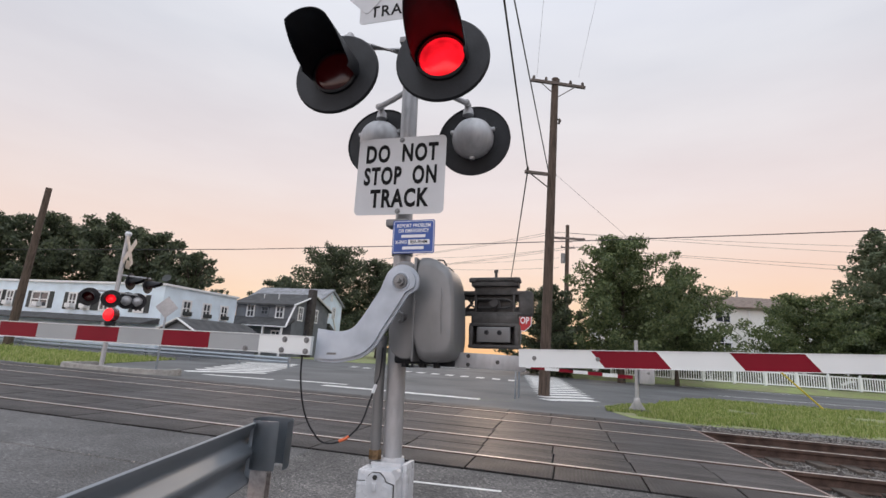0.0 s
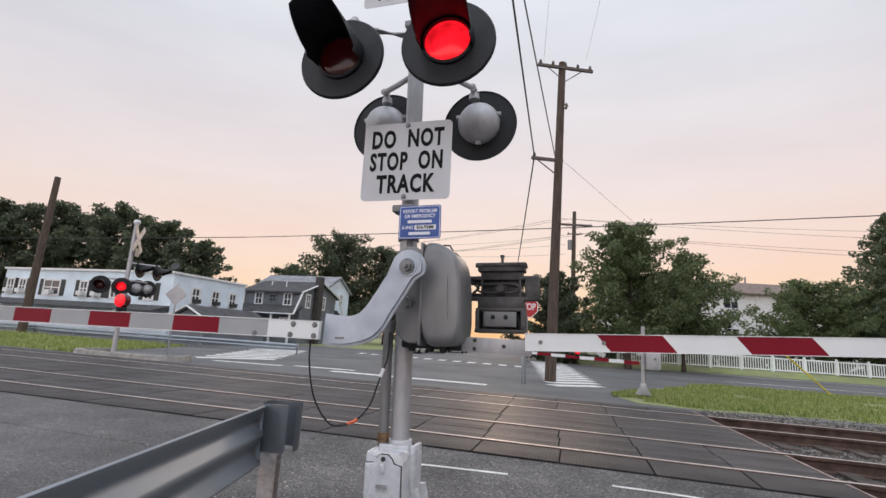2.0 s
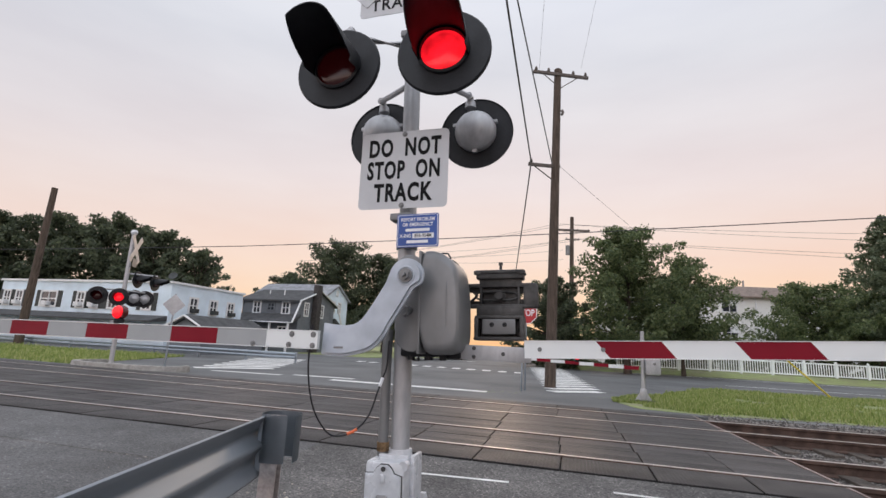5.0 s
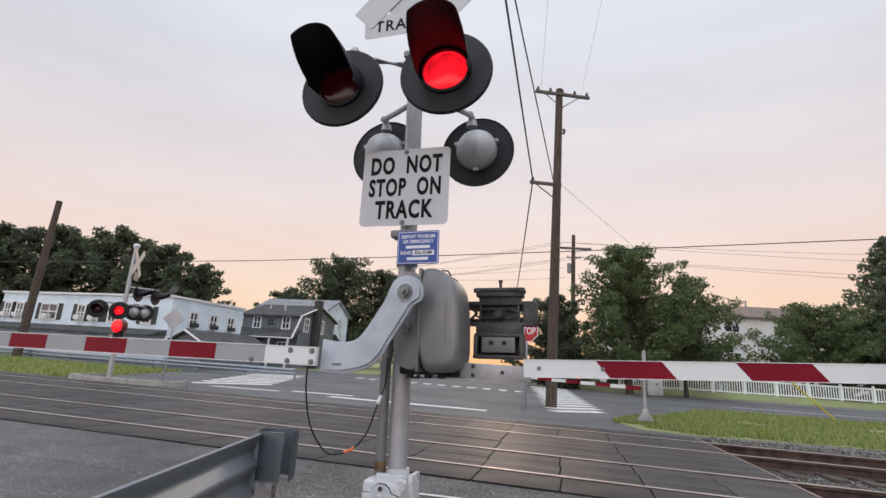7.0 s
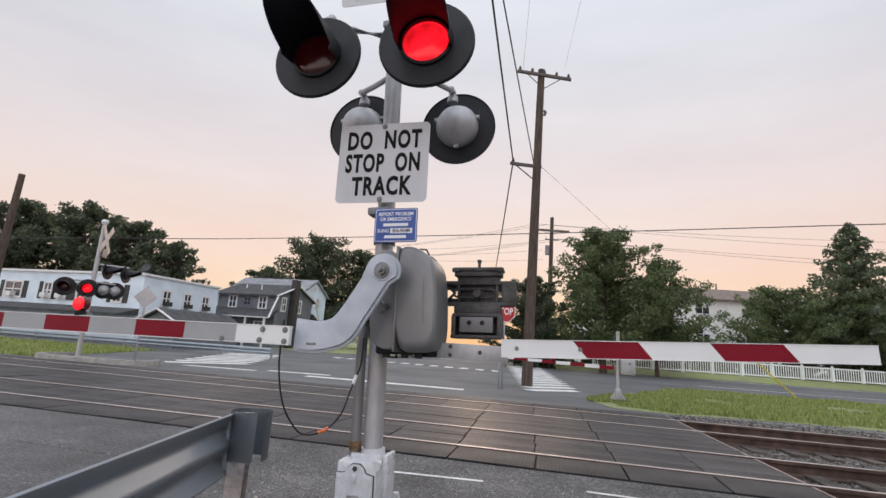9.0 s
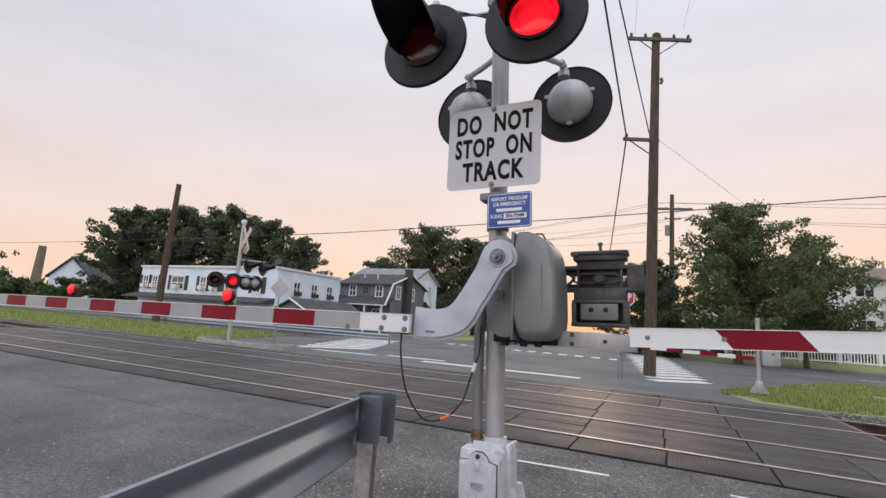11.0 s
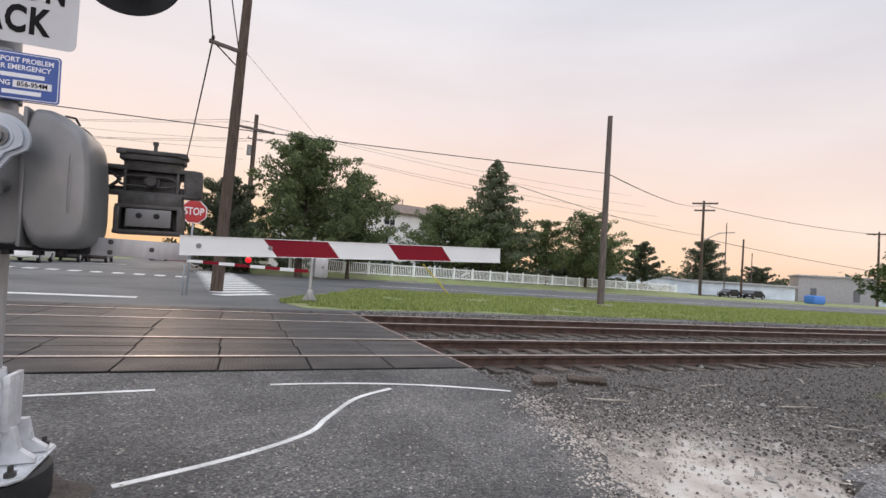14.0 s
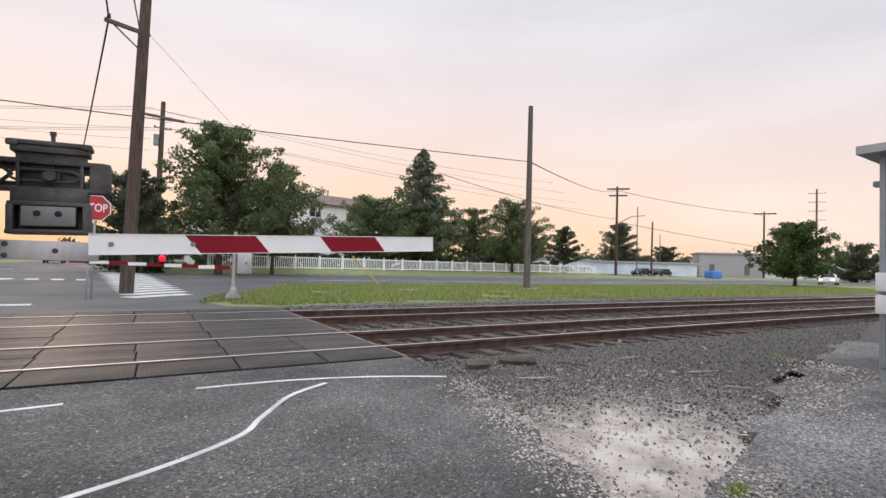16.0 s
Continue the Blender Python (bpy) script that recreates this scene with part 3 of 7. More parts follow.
# ---- ground, roads, grass ----
UR_ = 2.95
bm = bmesh.new()
bmesh.ops.create_circle(bm, cap_ends=True, segments=64, radius=2500)
solid("ground", bm, M["earth"], "dry earth and weeds running to the horizon", "ground", kind="structure", smooth=False, m=pose(0, 0, -0.22))
sheet("road", [tn(-300, 12.62), tn(UR_, 12.62), tn(UR_, 13.7), tn(300, 13.7), tn(300, 42.5), tn(-300, 42.5)], 0.0, M["road"], "grey asphalt road and junction beyond the tracks", "road", 0.04)
sheet("pavement", [(-80, -30), (3.2, -30), (2.2, 0.2), (2.6, 0.9), (2.72, 1.3), (3.02, 1.62), (3.1, 2.0), (3.42, 2.25), (3.55, 2.62), (3.82, 2.95), (3.95, 3.4), (4.2, 3.75), tn(3.0, 5.82), tn(-80, 5.82)], 0.0, M["asphalt"], "patched dark asphalt approach before the tracks", "road", 0.04)
sheet("road_2", [(-80, -30), (-1.7, -30), (-1.75, 0.5), (-1.62, 1.4), (-1.85, 2.3), (-1.66, 3.0), (-1.9, 3.6), (-1.72, 4.4), (-1.95, 5.2), tn(-80, 4.62)], 0.004, M["asphalt_left"], "smoother grey asphalt lane beside the guard rail", "road", 0.04)
sheet("road_1", [(-5, 42), (9, 38.5), (40, 200), (22, 204)], 0.001, M["road"], "asphalt street running on beyond the junction", "road", 0.03)
rj = random.Random(17)
bm = bmesh.new()
NX, NY = 34, 46
gv = [[None] * (NY + 1) for _ in range(NX + 1)]
for i in range(NX + 1):
    for j in range(NY + 1):
        x, y = 1.9 + 9.3 * i / NX, 1.0 - 31 * (j / NY) ** 1.9
        if j == 0:
            y += -0.5 * (i < 7) * (7 - i) / 7 + 0.18 * math.sin(i * 1.3) + rj.uniform(-0.12, 0.12)
        f = max(0.0, min(1.0, (x - 3.4) / 3.2)) * max(0.0, 1 - max(0.0, -y - 6) / 12)
        z = -0.012 + 0.19 * f * f * (3 - 2 * f) + (0 if j == 0 else 0.006 * math.sin(3 * x + 2 * y)) - (0.03 if j == 0 else 0)
        gv[i][j] = bm.verts.new((x, y, z))
for i in range(NX):
    for j in range(NY):
        bm.faces.new((gv[i][j], gv[i][j + 1], gv[i + 1][j + 1], gv[i + 1][j]))
bmesh.ops.recalc_face_normals(bm, faces=bm.faces)
solid("pavement_1", bm, M["asphalt_dark"], "rough gravelly asphalt in front of the equipment hut", "pavement", kind="structure")
UL, UR = -24.0, 2.95
RAILS = (6.62, 8.06, 10.3, 11.75)
# ballast beside and between the tracks
sheet("ballast", [(2.35, 0.0), (4.2, 0.7), (6.4, 0.85), (9.5, 0.15), (11, -2), tn(260, 4.0), tn(260, 5.85), tn(UR, 5.85), tn(UR, 5.3), (2.6, 1.0)], -0.02, M["ballast_sandy"], "dark gravel shoulder with a pale sandy spill", "ballast", 0.04)
sheet("track_bed", [tn(2.3, 5.75), tn(260, 5.75), tn(260, 13.0), tn(2.3, 13.0)], -0.115, M["ballast"], "sunken ballast bed between the rails", "ballast", 0.04)
sheet("ballast_2", [tn(UR, 12.9), tn(260, 12.9), tn(260, 14.6), tn(UR, 14.6)], -0.02, M["ballast"], "gravel shoulder beside the far rail", "ballast", 0.12)
sheet("ballast_1", [tn(-260, 5.0), tn(UL, 5.0), tn(UL, 13.7), tn(-260, 13.7)], -0.07, M["ballast"], "dark gravel ballast of the railway", "ballast", 0.04)
sheet("verge", [tn(1.6, 14.15), tn(3.0, 13.75), tn(6, 14.3), tn(9, 14.2), tn(15, 14.6), tn(260, 14.3), tn(260, 25.6), tn(9, 25.6), tn(5.0, 23.2), tn(3.0, 19.5), tn(1.9, 17.0), tn(1.2, 15.4)], 0.010, M["grass_bed"], "green weedy verge between track and road", "verge", 0.06)
sheet("verge_1", [tn(-260, 13.3), tn(-17.6, 13.3), tn(-18.6, 16.0), tn(-20, 20.5), tn(-24, 22.5), tn(-260, 22.5)], 0.012, M["grass_bed"], "green weedy verge beside the track", "verge", 0.06)
sheet("verge_2", [tn(2, 42.5), tn(260, 42.5), tn(260, 60), tn(4, 60)], 0.03, M["grass_bed"], "mown strip along the white fence", "verge", 0.06)
sheet("verge_3", [tn(-260, 38), tn(-17, 38), tn(-14, 46), tn(-14, 120), tn(-260, 120)], 0.03, M["grass_bed"], "rough verge before the houses", "verge", 0.06)

sheet("verge_4", [(10.0, -7.5), (16, -8), (24, -4), (24, 0.5), (13, -0.6), (10.2, -1.9)], 0.215, M["grass_bed"], "weedy ground beyond the equipment hut", "verge", 0.25)

# asphalt ramps up to the crossing, on both sides
for nm, na, nb, za, zb, ua, ub in (("pavement_2", 4.6, 5.84, -0.002, 0.072, -3.1, 2.93), ("pavement_3", 14.0, 12.61, -0.002, 0.078, -60, 2.93), ("pavement_4", 4.6, 5.84, 0.002, 0.073, -60, -3.1)):
    bm = bmesh.new()
    q = [bm.verts.new((*tn(u, n), z)) for u, n, z in ((ua, na, za), (ub, na, za), (ub, nb, zb), (ua, nb, zb), (ua, nb, -0.04), (ub, nb, -0.04))]
    bm.faces.new((q[0], q[1], q[2], q[3]))
    bm.faces.new((q[3], q[2], q[5], q[4]))
    e1 = bm.verts.new((*tn(ub, na), -0.04))
    bm.faces.new((q[1], e1, q[5], q[2]))
    bmesh.ops.recalc_face_normals(bm, faces=bm.faces)
    solid(nm, bm, M["road"] if na > 6 else (M["asphalt"] if ub > 0 else M["asphalt_left"]), "asphalt ramp rising to the crossing panels", "road", kind="structure", smooth=False)


def ground_z(x, y):
    n = -x * UY + y * UX
    if 4.6 < n < 5.84:
        return 0.003 + 0.069 * (n - 4.6) / 1.24
    return 0.0


# bed under the crossing
bm = bmesh.new()
prism(bm, [tn(UL, 5.83), tn(2.84, 5.83), tn(2.55, 12.6), tn(UL, 12.6)], -0.05, 0.045)
deck = solid("crossing_deck", bm, M["joint"], "dark bed under the level crossing panels", "level crossing", kind="structure", smooth=False)


def rail(n):
    r = thing("rail", pose(0, 0, 0), "rusty steel rail with a polished running top", "rail", "rails of the two tracks")
    prof = [(-0.07, -0.09), (0.07, -0.09), (0.07, -0.078), (0.012, -0.055), (0.01, 0.04), (0.036, 0.052), (0.036, 0.088), (0.028, 0.094), (-0.028, 0.094), (-0.036, 0.088), (-0.036, 0.052), (-0.01, 0.04), (-0.012, -0.055), (-0.07, -0.078)]
    bm = bmesh.new()
    rings = [[bm.verts.new((*tn(u, n + a), b)) for a, b in prof] for u in (-260, 260)]
    k = len(prof)
    for i in range(k):
        bm.faces.new((rings[0][i], rings[0][(i + 1) % k], rings[1][(i + 1) % k], rings[1][i]))
    part("rail_body", bm, M["rust"], r, smooth=False)
    bm = bmesh.new()
    prism(bm, [tn(-260, n - 0.024), tn(260, n - 0.024), tn(260, n + 0.024), tn(-260, n + 0.024)], 0.0945, 0.098)
    part("running_top", bm, M["railtop"], r, "polished top", smooth=False)


for n in RAILS:
    rail(n)

# ---- the signal mast and its gate ----
MAST = pose(-0.215, 3.3, 0, 0, -2.0, -14.9)
signal = thing("crossing_signal", MAST, "silver railway crossing signal mast with black lamps and white sign", "crossing signal")
bm = bmesh.new()
cyl(bm, (0, 0, 0.6), (0, 0, 4.6), 0.062, 0.06, 24)
part("mast", bm, M["silver"], signal)
bm = bmesh.new()
lathe(bm, [(0.0, 4.66), (0.05, 4.65), (0.068, 4.6), (0.068, 4.56)])
part("mast_cap", bm, M["silver"], signal)


def plate(w, h, r, t, seg=5):
    """A flat plate with round corners, facing -y."""
    bm = bmesh.new()
    pts = []
    for cx, cy, a0 in ((w / 2 - r, h / 2 - r, 0), (-w / 2 + r, h / 2 - r, 90), (-w / 2 + r, -h / 2 + r, 180), (w / 2 - r, -h / 2 + r, 270)):
        for i in range(seg + 1):
            a = radians(a0 + 90 * i / seg)
            pts.append((cx + r * math.cos(a), cy + r * math.sin(a)))
    prism(bm, pts, -t / 2, t / 2, pose(0, 0, 0, 90, 0, 0))
    return bm


def bolt_mesh(r=0.012, h=0.012):
    bm = bmesh.new()
    cyl(bm, (0, 0, 0), (0, -h, 0), r, r * 0.85, 6)
    cyl(bm, (0, 0.002, 0), (0, -0.003, 0), r * 1.6, r * 1.6, 14)
    return bm


sign = part("sign_plate", plate(0.648, 0.568, 0.035, 0.004), M["signwhite"], signal, "white aluminium sign plate with black words", False, pose(0.011, -0.16, 2.561, 0, 1.0, 0))
for txt, z, w in (("DO  NOT", 0.158, 0.63), ("STOP  ON", -0.008, 0.60), ("TRACK", -0.174, 0.665)):
    letters_apart(lettering("letter", txt, 0.178, M["signblack"], sign, pose(0, -0.003, z), squeeze=w, bold=0.0062, space=1.14))
for z in (0.262, -0.262):
    part("bolt", bolt_mesh(), M["silver_dirty"], sign, m=pose(0.0, -0.003, z))
bm = bmesh.new()
box(bm, (0, -0.095, 2.225), (0.16, 0.11, 0.05), bev=0.01)
part("sign_clamp", bm, M["silver_dirty"], signal)
bm = bmesh.new()
box(bm, (0, -0.095, 2.76), (0.12, 0.11, 0.04), bev=0.01)
part("sign_clamp", bm, M["silver_dirty"], signal)

blue = part("notice_plate", plate(0.295, 0.23, 0.014, 0.003), M["signblue"], signal, "blue emergency notice plate with white words", False, pose(0.131, -0.165, 2.115))
bm = plate(0.283, 0.218, 0.012, 0.001)
part("border", bm, M["letter"], blue, m=pose(0, -0.0018, 0), smooth=False)
bm = plate(0.275, 0.21, 0.010, 0.001)
part("field", bm, M["signblue"], blue, m=pose(0, -0.0026, 0), smooth=False)
lettering("notice_words", "REPORT PROBLEM", 0.034, M["letter"], blue, pose(0, -0.0035, 0.075), squeeze=0.86, depth=0.0005, bold=0.0006)
lettering("notice_words", "OR EMERGENCY", 0.034, M["letter"], blue, pose(0, -0.0035, 0.04), squeeze=0.86, depth=0.0005, bold=0.0006)
lettering("notice_words", "X-ING", 0.034, M["letter"], blue, pose(-0.085, -0.0035, -0.038), squeeze=0.86, depth=0.0005, bold=0.0006)
bm = plate(0.15, 0.034, 0.002, 0.001)
part("number_field", bm, M["letter"], blue, m=pose(0.04, -0.0036, -0.038), smooth=False)
lettering("notice_words", "856-954M", 0.034, M["signblack"], blue, pose(0.04, -0.0046, -0.038), squeeze=0.86, depth=0.0005, bold=0.0006)
for x, w, z in ((0.0, 0.17, 0.003), (0.0, 0.15, -0.078)):
    part("text_bar", plate(w, 0.02, 0.002, 0.0008), M["letter"], blue, m=pose(x, -0.0036, z), smooth=False)
bm = bmesh.new()
cyl(bm, (0, 0, 2.02), (0, 0, 2.06), 0.075, 0.075, 24)
box(bm, (0.04, -0.1, 2.04), (0.1, 0.13, 0.04), bev=0.008)
part("sign_clamp", bm, M["silver_dirty"], signal)

top = part("track_count_plate", plate(0.70, 0.20, 0.03, 0.004), M["signwhite"], signal, "white plate lettered TRACKS", False, pose(-0.06, -0.12, 3.955))
letters_apart(lettering("letter", "TRACKS", 0.135, M["signblack"], top, pose(0, -0.003, -0.01), squeeze=0.95, bold=0.002, space=1.15))
bm = plate(0.34, 0.3, 0.03, 0.004)
part("upper_plate", bm, M["signwhite"], signal, m=pose(-0.04, -0.115, 4.21), smooth=False)
for a in (45, -45):
    part("crossbuck_blade", plate(1.22, 0.23, 0.02, 0.004), M["signwhite"], signal, "white crossbuck blade", False, pose(0, -0.125 - (0.006 if a > 0 else 0), 4.45, 0, a, 0))

# crossarm and lamps
bm = bmesh.new()
tube(bm, [(-0.372, -0.22, 3.60), (-0.28, -0.16, 3.615), (-0.08, -0.07, 3.61), (0.1, -0.07, 3.61), (0.28, -0.16, 3.61), (0.36, -0.22, 3.60)], 0.026)
part("lamp_arm", bm, M["silver"], signal)
bm = bmesh.new()
tube(bm, [(-0.36, 0.25, 3.345), (-0.22, 0.17, 3.345), (-0.05, 0.06, 3.345), (0.05, 0.06, 3.345), (0.26, 0.17, 3.34), (0.385, 0.25, 3.30)], 0.022)
part("lamp_arm", bm, M["silver"], signal)
bm = bmesh.new()
cyl(bm, (0, 0, 3.48), (0, 0, 3.72), 0.085, 0.085, 24)
for z in (3.52, 3.68):
    box(bm, (0, -0.09, z), (0.14, 0.05, 0.05), bev=0.01)
part("arm_clamp", bm, M["silver_dirty"], signal)


def lamp(parent, m, lens, s=1.0):
    """A crossing lamp facing -y of m: black disc, open-bottomed hood, lens, and a domed silver back."""
    f = pose(0, 0, 0, 90, 0, 0)
    bm = bmesh.new()
    lathe(bm, [(0.12 * s, 0.0), (0.295 * s, 0.0), (0.305 * s, -0.012 * s), (0.305 * s, -0.02 * s), (0.295 * s, -0.008 * s), (0.12 * s, -0.012 * s)], f, 40)
    d = part("lamp_disc", bm, M["black"], parent, "black round lamp background", m=m)
    bm = bmesh.new()
    seg, a0 = 36, radians(214)
    rows = []
    for rad in (0.172 * s, 0.166 * s):
        for k in range(4):
            row = []
            for i in range(seg + 1):
                a = radians(90) - a0 / 2 + a0 * i / seg
                cut = 0.46 * s * (0.36 + 0.64 * min(1.0, max(0.0, math.sin(a) * 1.5 + 0.12)) ** 0.8)
                dist = cut * k / 3
                droop = -0.03 * s * (k / 3)
                row.append(bm.verts.new((rad * math.cos(a), -dist, rad * math.sin(a) + droop)))
            rows.append(row)
    for g in (0, 4):
        for k in range(3):
            for i in range(seg):
                bm.faces.new((rows[g + k][i], rows[g + k][i + 1], rows[g + k + 1][i + 1], rows[g + k + 1][i]))
    for i in range(seg):
        bm.faces.new((rows[3][i], rows[3][i + 1], rows[7][i + 1], rows[7][i]))
    for i in (0, seg):
        for k in range(3):
            bm.faces.new((rows[k][i], rows[k + 1][i], rows[5 + k][i], rows[4 + k][i]))
    bmesh.ops.recalc_face_normals(bm, faces=bm.faces)
    part("hood", bm, M["black"], d)
    bm = bmesh.new()
    lathe(bm, [(0.165 * s, -0.005 * s), (0.165 * s, 0.02 * s), (0.15 * s, 0.028 * s), (0.146 * s, 0.012 * s), (0.146 * s, -0.005 * s)], f, 36)
    part("lens_ring", bm, M["black"], d)
    bm = bmesh.new()
    lathe(bm, [(0.148 * s, 0.004 * s), (0.13 * s, 0.016 * s), (0.09 * s, 0.028 * s), (0.04 * s, 0.034 * s), (0.0, 0.035 * s)], f, 36)
    part("lens", bm, lens, d, "round red signal lens")
    bm = bmesh.new()
    lathe(bm, [(0.165 * s, -0.012 * s), (0.172 * s, -0.05 * s), (0.165 * s, -0.09 * s), (0.135 * s, -0.15 * s), (0.09 * s, -0.19 * s), (0.04 * s, -0.21 * s), (0.0, -0.212 * s)], f, 36)
    for a in (20, 160, 270):
        box(bm, (0.175 * s * math.cos(radians(a)), 0.07 * s, 0.175 * s * math.sin(radians(a))), (0.04 * s, 0.03 * s, 0.03 * s), bev=0.006 * s)
    h = part("lamp_housing", bm, M["silver"], d, "silver domed lamp back")
    return d


lamp(signal, pose(-0.386, -0.46, 3.222, -2, 0, 2), M["lensdim"])
lamp(signal, pose(0.366, -0.45, 3.24, -2, 0, 4), M["lensred"], 1.03)
lamp(signal, pose(-0.375, 0.40, 3.09, 0, 0, 180), M["lensdim"])
lamp(signal, pose(0.424, 0.38, 3.03, 0, 0, 180), M["lensdim"], 0.97)
for x, y0, y1, z in ((-0.372, -0.22, -0.32, 3.60), (0.36, -0.22, -0.32, 3.60), (-0.36, 0.24, 0.30, 3.345), (0.385, 0.24, 0.30, 3.30)):
    bm = bmesh.new()
    tube(bm, [(x, y0, z), (x, y1, z + 0.01), (x, y1 + (0.02 if y1 > 0 else -0.02), z - (0.06 if y1 > 0 else 0.22))], 0.028, 12)
    cyl(bm, (x, y1 + (0.02 if y1 > 0 else -0.02), z - 0.02), (x, y1 + (0.02 if y1 > 0 else -0.02), z - 0.07), 0.04, 0.045, 14)
    part("lamp_elbow", bm, M["silver"], signal)

# foot: flanged casting with a junction box
bm = bmesh.new()
lathe(bm, [(0.30, -0.02), (0.302, 0.17), (0.297, 0.20), (0.28, 0.214), (0.0, 0.214)], Matrix(), 48)
fd = part("footing", bm, M["rubber"], signal, "black tarred round footing", m=pose(-0.01, -0.02, 0))
bm = bmesh.new()
prism(bm, [(x, y) for x, y in ((-0.2, -0.26), (0.2, -0.26), (0.25, -0.21), (0.25, 0.2), (0.2, 0.25), (-0.2, 0.25), (-0.25, 0.2), (-0.25, -0.21))], 0.215, 0.238)
bmesh.ops.bevel(bm, geom=list(bm.edges), offset=0.008, segments=2, affect="EDGES")
part("flange", bm, M["boxwhite"], signal)
for sx in (-1, 1):
    for sy in (-1, 1):
        bm = bmesh.new()
        cyl(bm, (0, 0, 0), (0, 0, 0.022), 0.024, 0.024, 6)
        cyl(bm, (0, 0, 0.022), (0, 0, 0.05), 0.012, 0.012, 10)
        part("anchor_bolt", bm, M["iron"], signal, "dark rusty anchor bolt", m=pose(0.195 * sx, 0.2 * sy - 0.01, 0.238))
bm = bmesh.new()
box(bm, (-0.022, -0.09, 0.458), (0.258, 0.23, 0.40), bev=0.03)
for sx in (-1, 1):
    rib = [(0.10, 0.245), (0.24, 0.245), (0.235, 0.262), (0.175, 0.31), (0.15, 0.42), (0.10, 0.42)]
    prism(bm, [(sx * a, b) for a, b in rib], -0.02, 0.02, Matrix.Translation((0, -0.05, 0)) @ pose(0, 0, 0, 90, 0, 0))
    prism(bm, [(sx * a, b) for a, b in rib], -0.02, 0.02, Matrix.Translation((0, 0.1, 0)) @ pose(0, 0, 0, 90, 0, 0))
box(bm, (0.12, -0.02, 0.545), (0.03, 0.16, 0.27), bev=0.01)
part("pedestal", bm, M["boxwhite"], signal)
bm = bmesh.new()
cyl(bm, (0, 0, 0.62), (0, 0, 0.70), 0.09, 0.078, 24)
box(bm, (0, -0.1, 0.665), (0.2, 0.03, 0.035), bev=0.01)
part("collar", bm, M["boxwhite"], signal)
door_o = [(-0.15, 0.35), (-0.15, 0.63), (-0.09, 0.635), (-0.075, 0.665), (-0.045, 0.69), (0.005, 0.69), (0.035, 0.665), (0.05, 0.635), (0.10, 0.62), (0.10, 0.35), (0.05, 0.335), (0.035, 0.295), (0.005, 0.27), (-0.045, 0.27), (-0.075, 0.295), (-0.09, 0.335)]
door_o = [((x + 0.022) * 0.92 - 0.022, 0.272 + (z - 0.27) * 0.88) for x, z in door_o]
bm = bmesh.new()
prism(bm, door_o, 0.0, 0.028, Matrix.Translation((0, -0.2, 0)) @ pose(0, 0, 0, 90, 0, 0))
bmesh.ops.bevel(bm, geom=[e for e in bm.edges if abs(e.verts[0].co.y - e.verts[1].co.y) < 1e-4 and e.verts[0].co.y < -0.215], offset=0.006, segments=2, affect="EDGES")
# dark plate behind the cover puts in its gap and the shadow round it
gap_bm = bmesh.new()
prism(gap_bm, [((x + 0.022) * 1.03 - 0.022, (z - 0.457) * 1.022 + 0.457) for x, z in door_o], 0.0, 0.014, Matrix.Translation((0, -0.2, 0)) @ pose(0, 0, 0, 90, 0, 0))
part("gasket", gap_bm, M["iron"], signal, "dark rim standing in for the gap and shadow round the cover", False)
jd = part("junction_door", bm, M["boxwhite"], signal, "pale grey cast junction box cover")
bm = bmesh.new()
prism(bm, [((x + 0.022) * 0.86 - 0.022, (z - 0.457) * 0.88 + 0.457) for x, z in door_o], 0.0, 0.004, Matrix.Translation((0, -0.2285, 0)) @ pose(0, 0, 0, 90, 0, 0))
part("raised_panel", bm, M["boxwhite"], jd)
for z in (0.620, 0.292):
    part("bolt", bolt_mesh(0.009, 0.012), M["iron"], jd, m=pose(-0.02, -0.23, z))
for z in (0.568, 0.352):
    bm = bmesh.new()
    box(bm, (0, 0, 0), (0.028, 0.022, 0.05), bev=0.008)
    part("latch", bm, M["boxwhite"], jd, m=pose(-0.02, -0.24, z))
bm = bmesh.new()
box(bm, (0, 0, 0), (0.07, 0.006, 0.03), bev=0.012)
part("maker_plate", bm, M["silver"], jd, m=pose(-0.02, -0.235, 0.462))
bm = bmesh.new()
cyl(bm, (0.095, -0.2, 0.635), (0.095, -0.15, 0.635), 0.03, 0.03, 16)
part("plug", bm, M["boxwhite"], signal)
# conduit beside the mast
bm = bmesh.new()
tube(bm, [(-0.095, -0.06, 0.66), (-0.095, -0.06, 1.2), (-0.09, -0.06, 1.46)], 0.034, 14)
part("conduit", bm, M["silver_dirty"], signal)
bm = bmesh.new()
cyl(bm, (-0.095, -0.06, 0.69), (-0.095, -0.06, 0.745), 0.042, 0.042, 8)
part("conduit_nut", bm, M["brass"], signal, "brass conduit nut")

# gate mechanism
def housing(outline, y0, y1, bev):
    """A cast housing: an upright outline pushed from y0 to y1, with soft edges."""
    bm = bmesh.new()
    prism(bm, outline, -y1, -y0, pose(0, 0, 0, 90, 0, 0))
    bmesh.ops.bevel(bm, geom=list(bm.edges), offset=bev, segments=4, affect="EDGES", profile=0.6, clamp_overlap=True)
    return bm


def rounded(pts, n=4):
    """Softens the corners of an outline."""
    for _ in range(n):
        pts = [q for a, b in zip(pts, pts[1:] + pts[:1]) for q in ((a[0] * 0.8 + b[0] * 0.2, a[1] * 0.8 + b[1] * 0.2), (a[0] * 0.2 + b[0] * 0.8, a[1] * 0.2 + b[1] * 0.8))]
    return pts


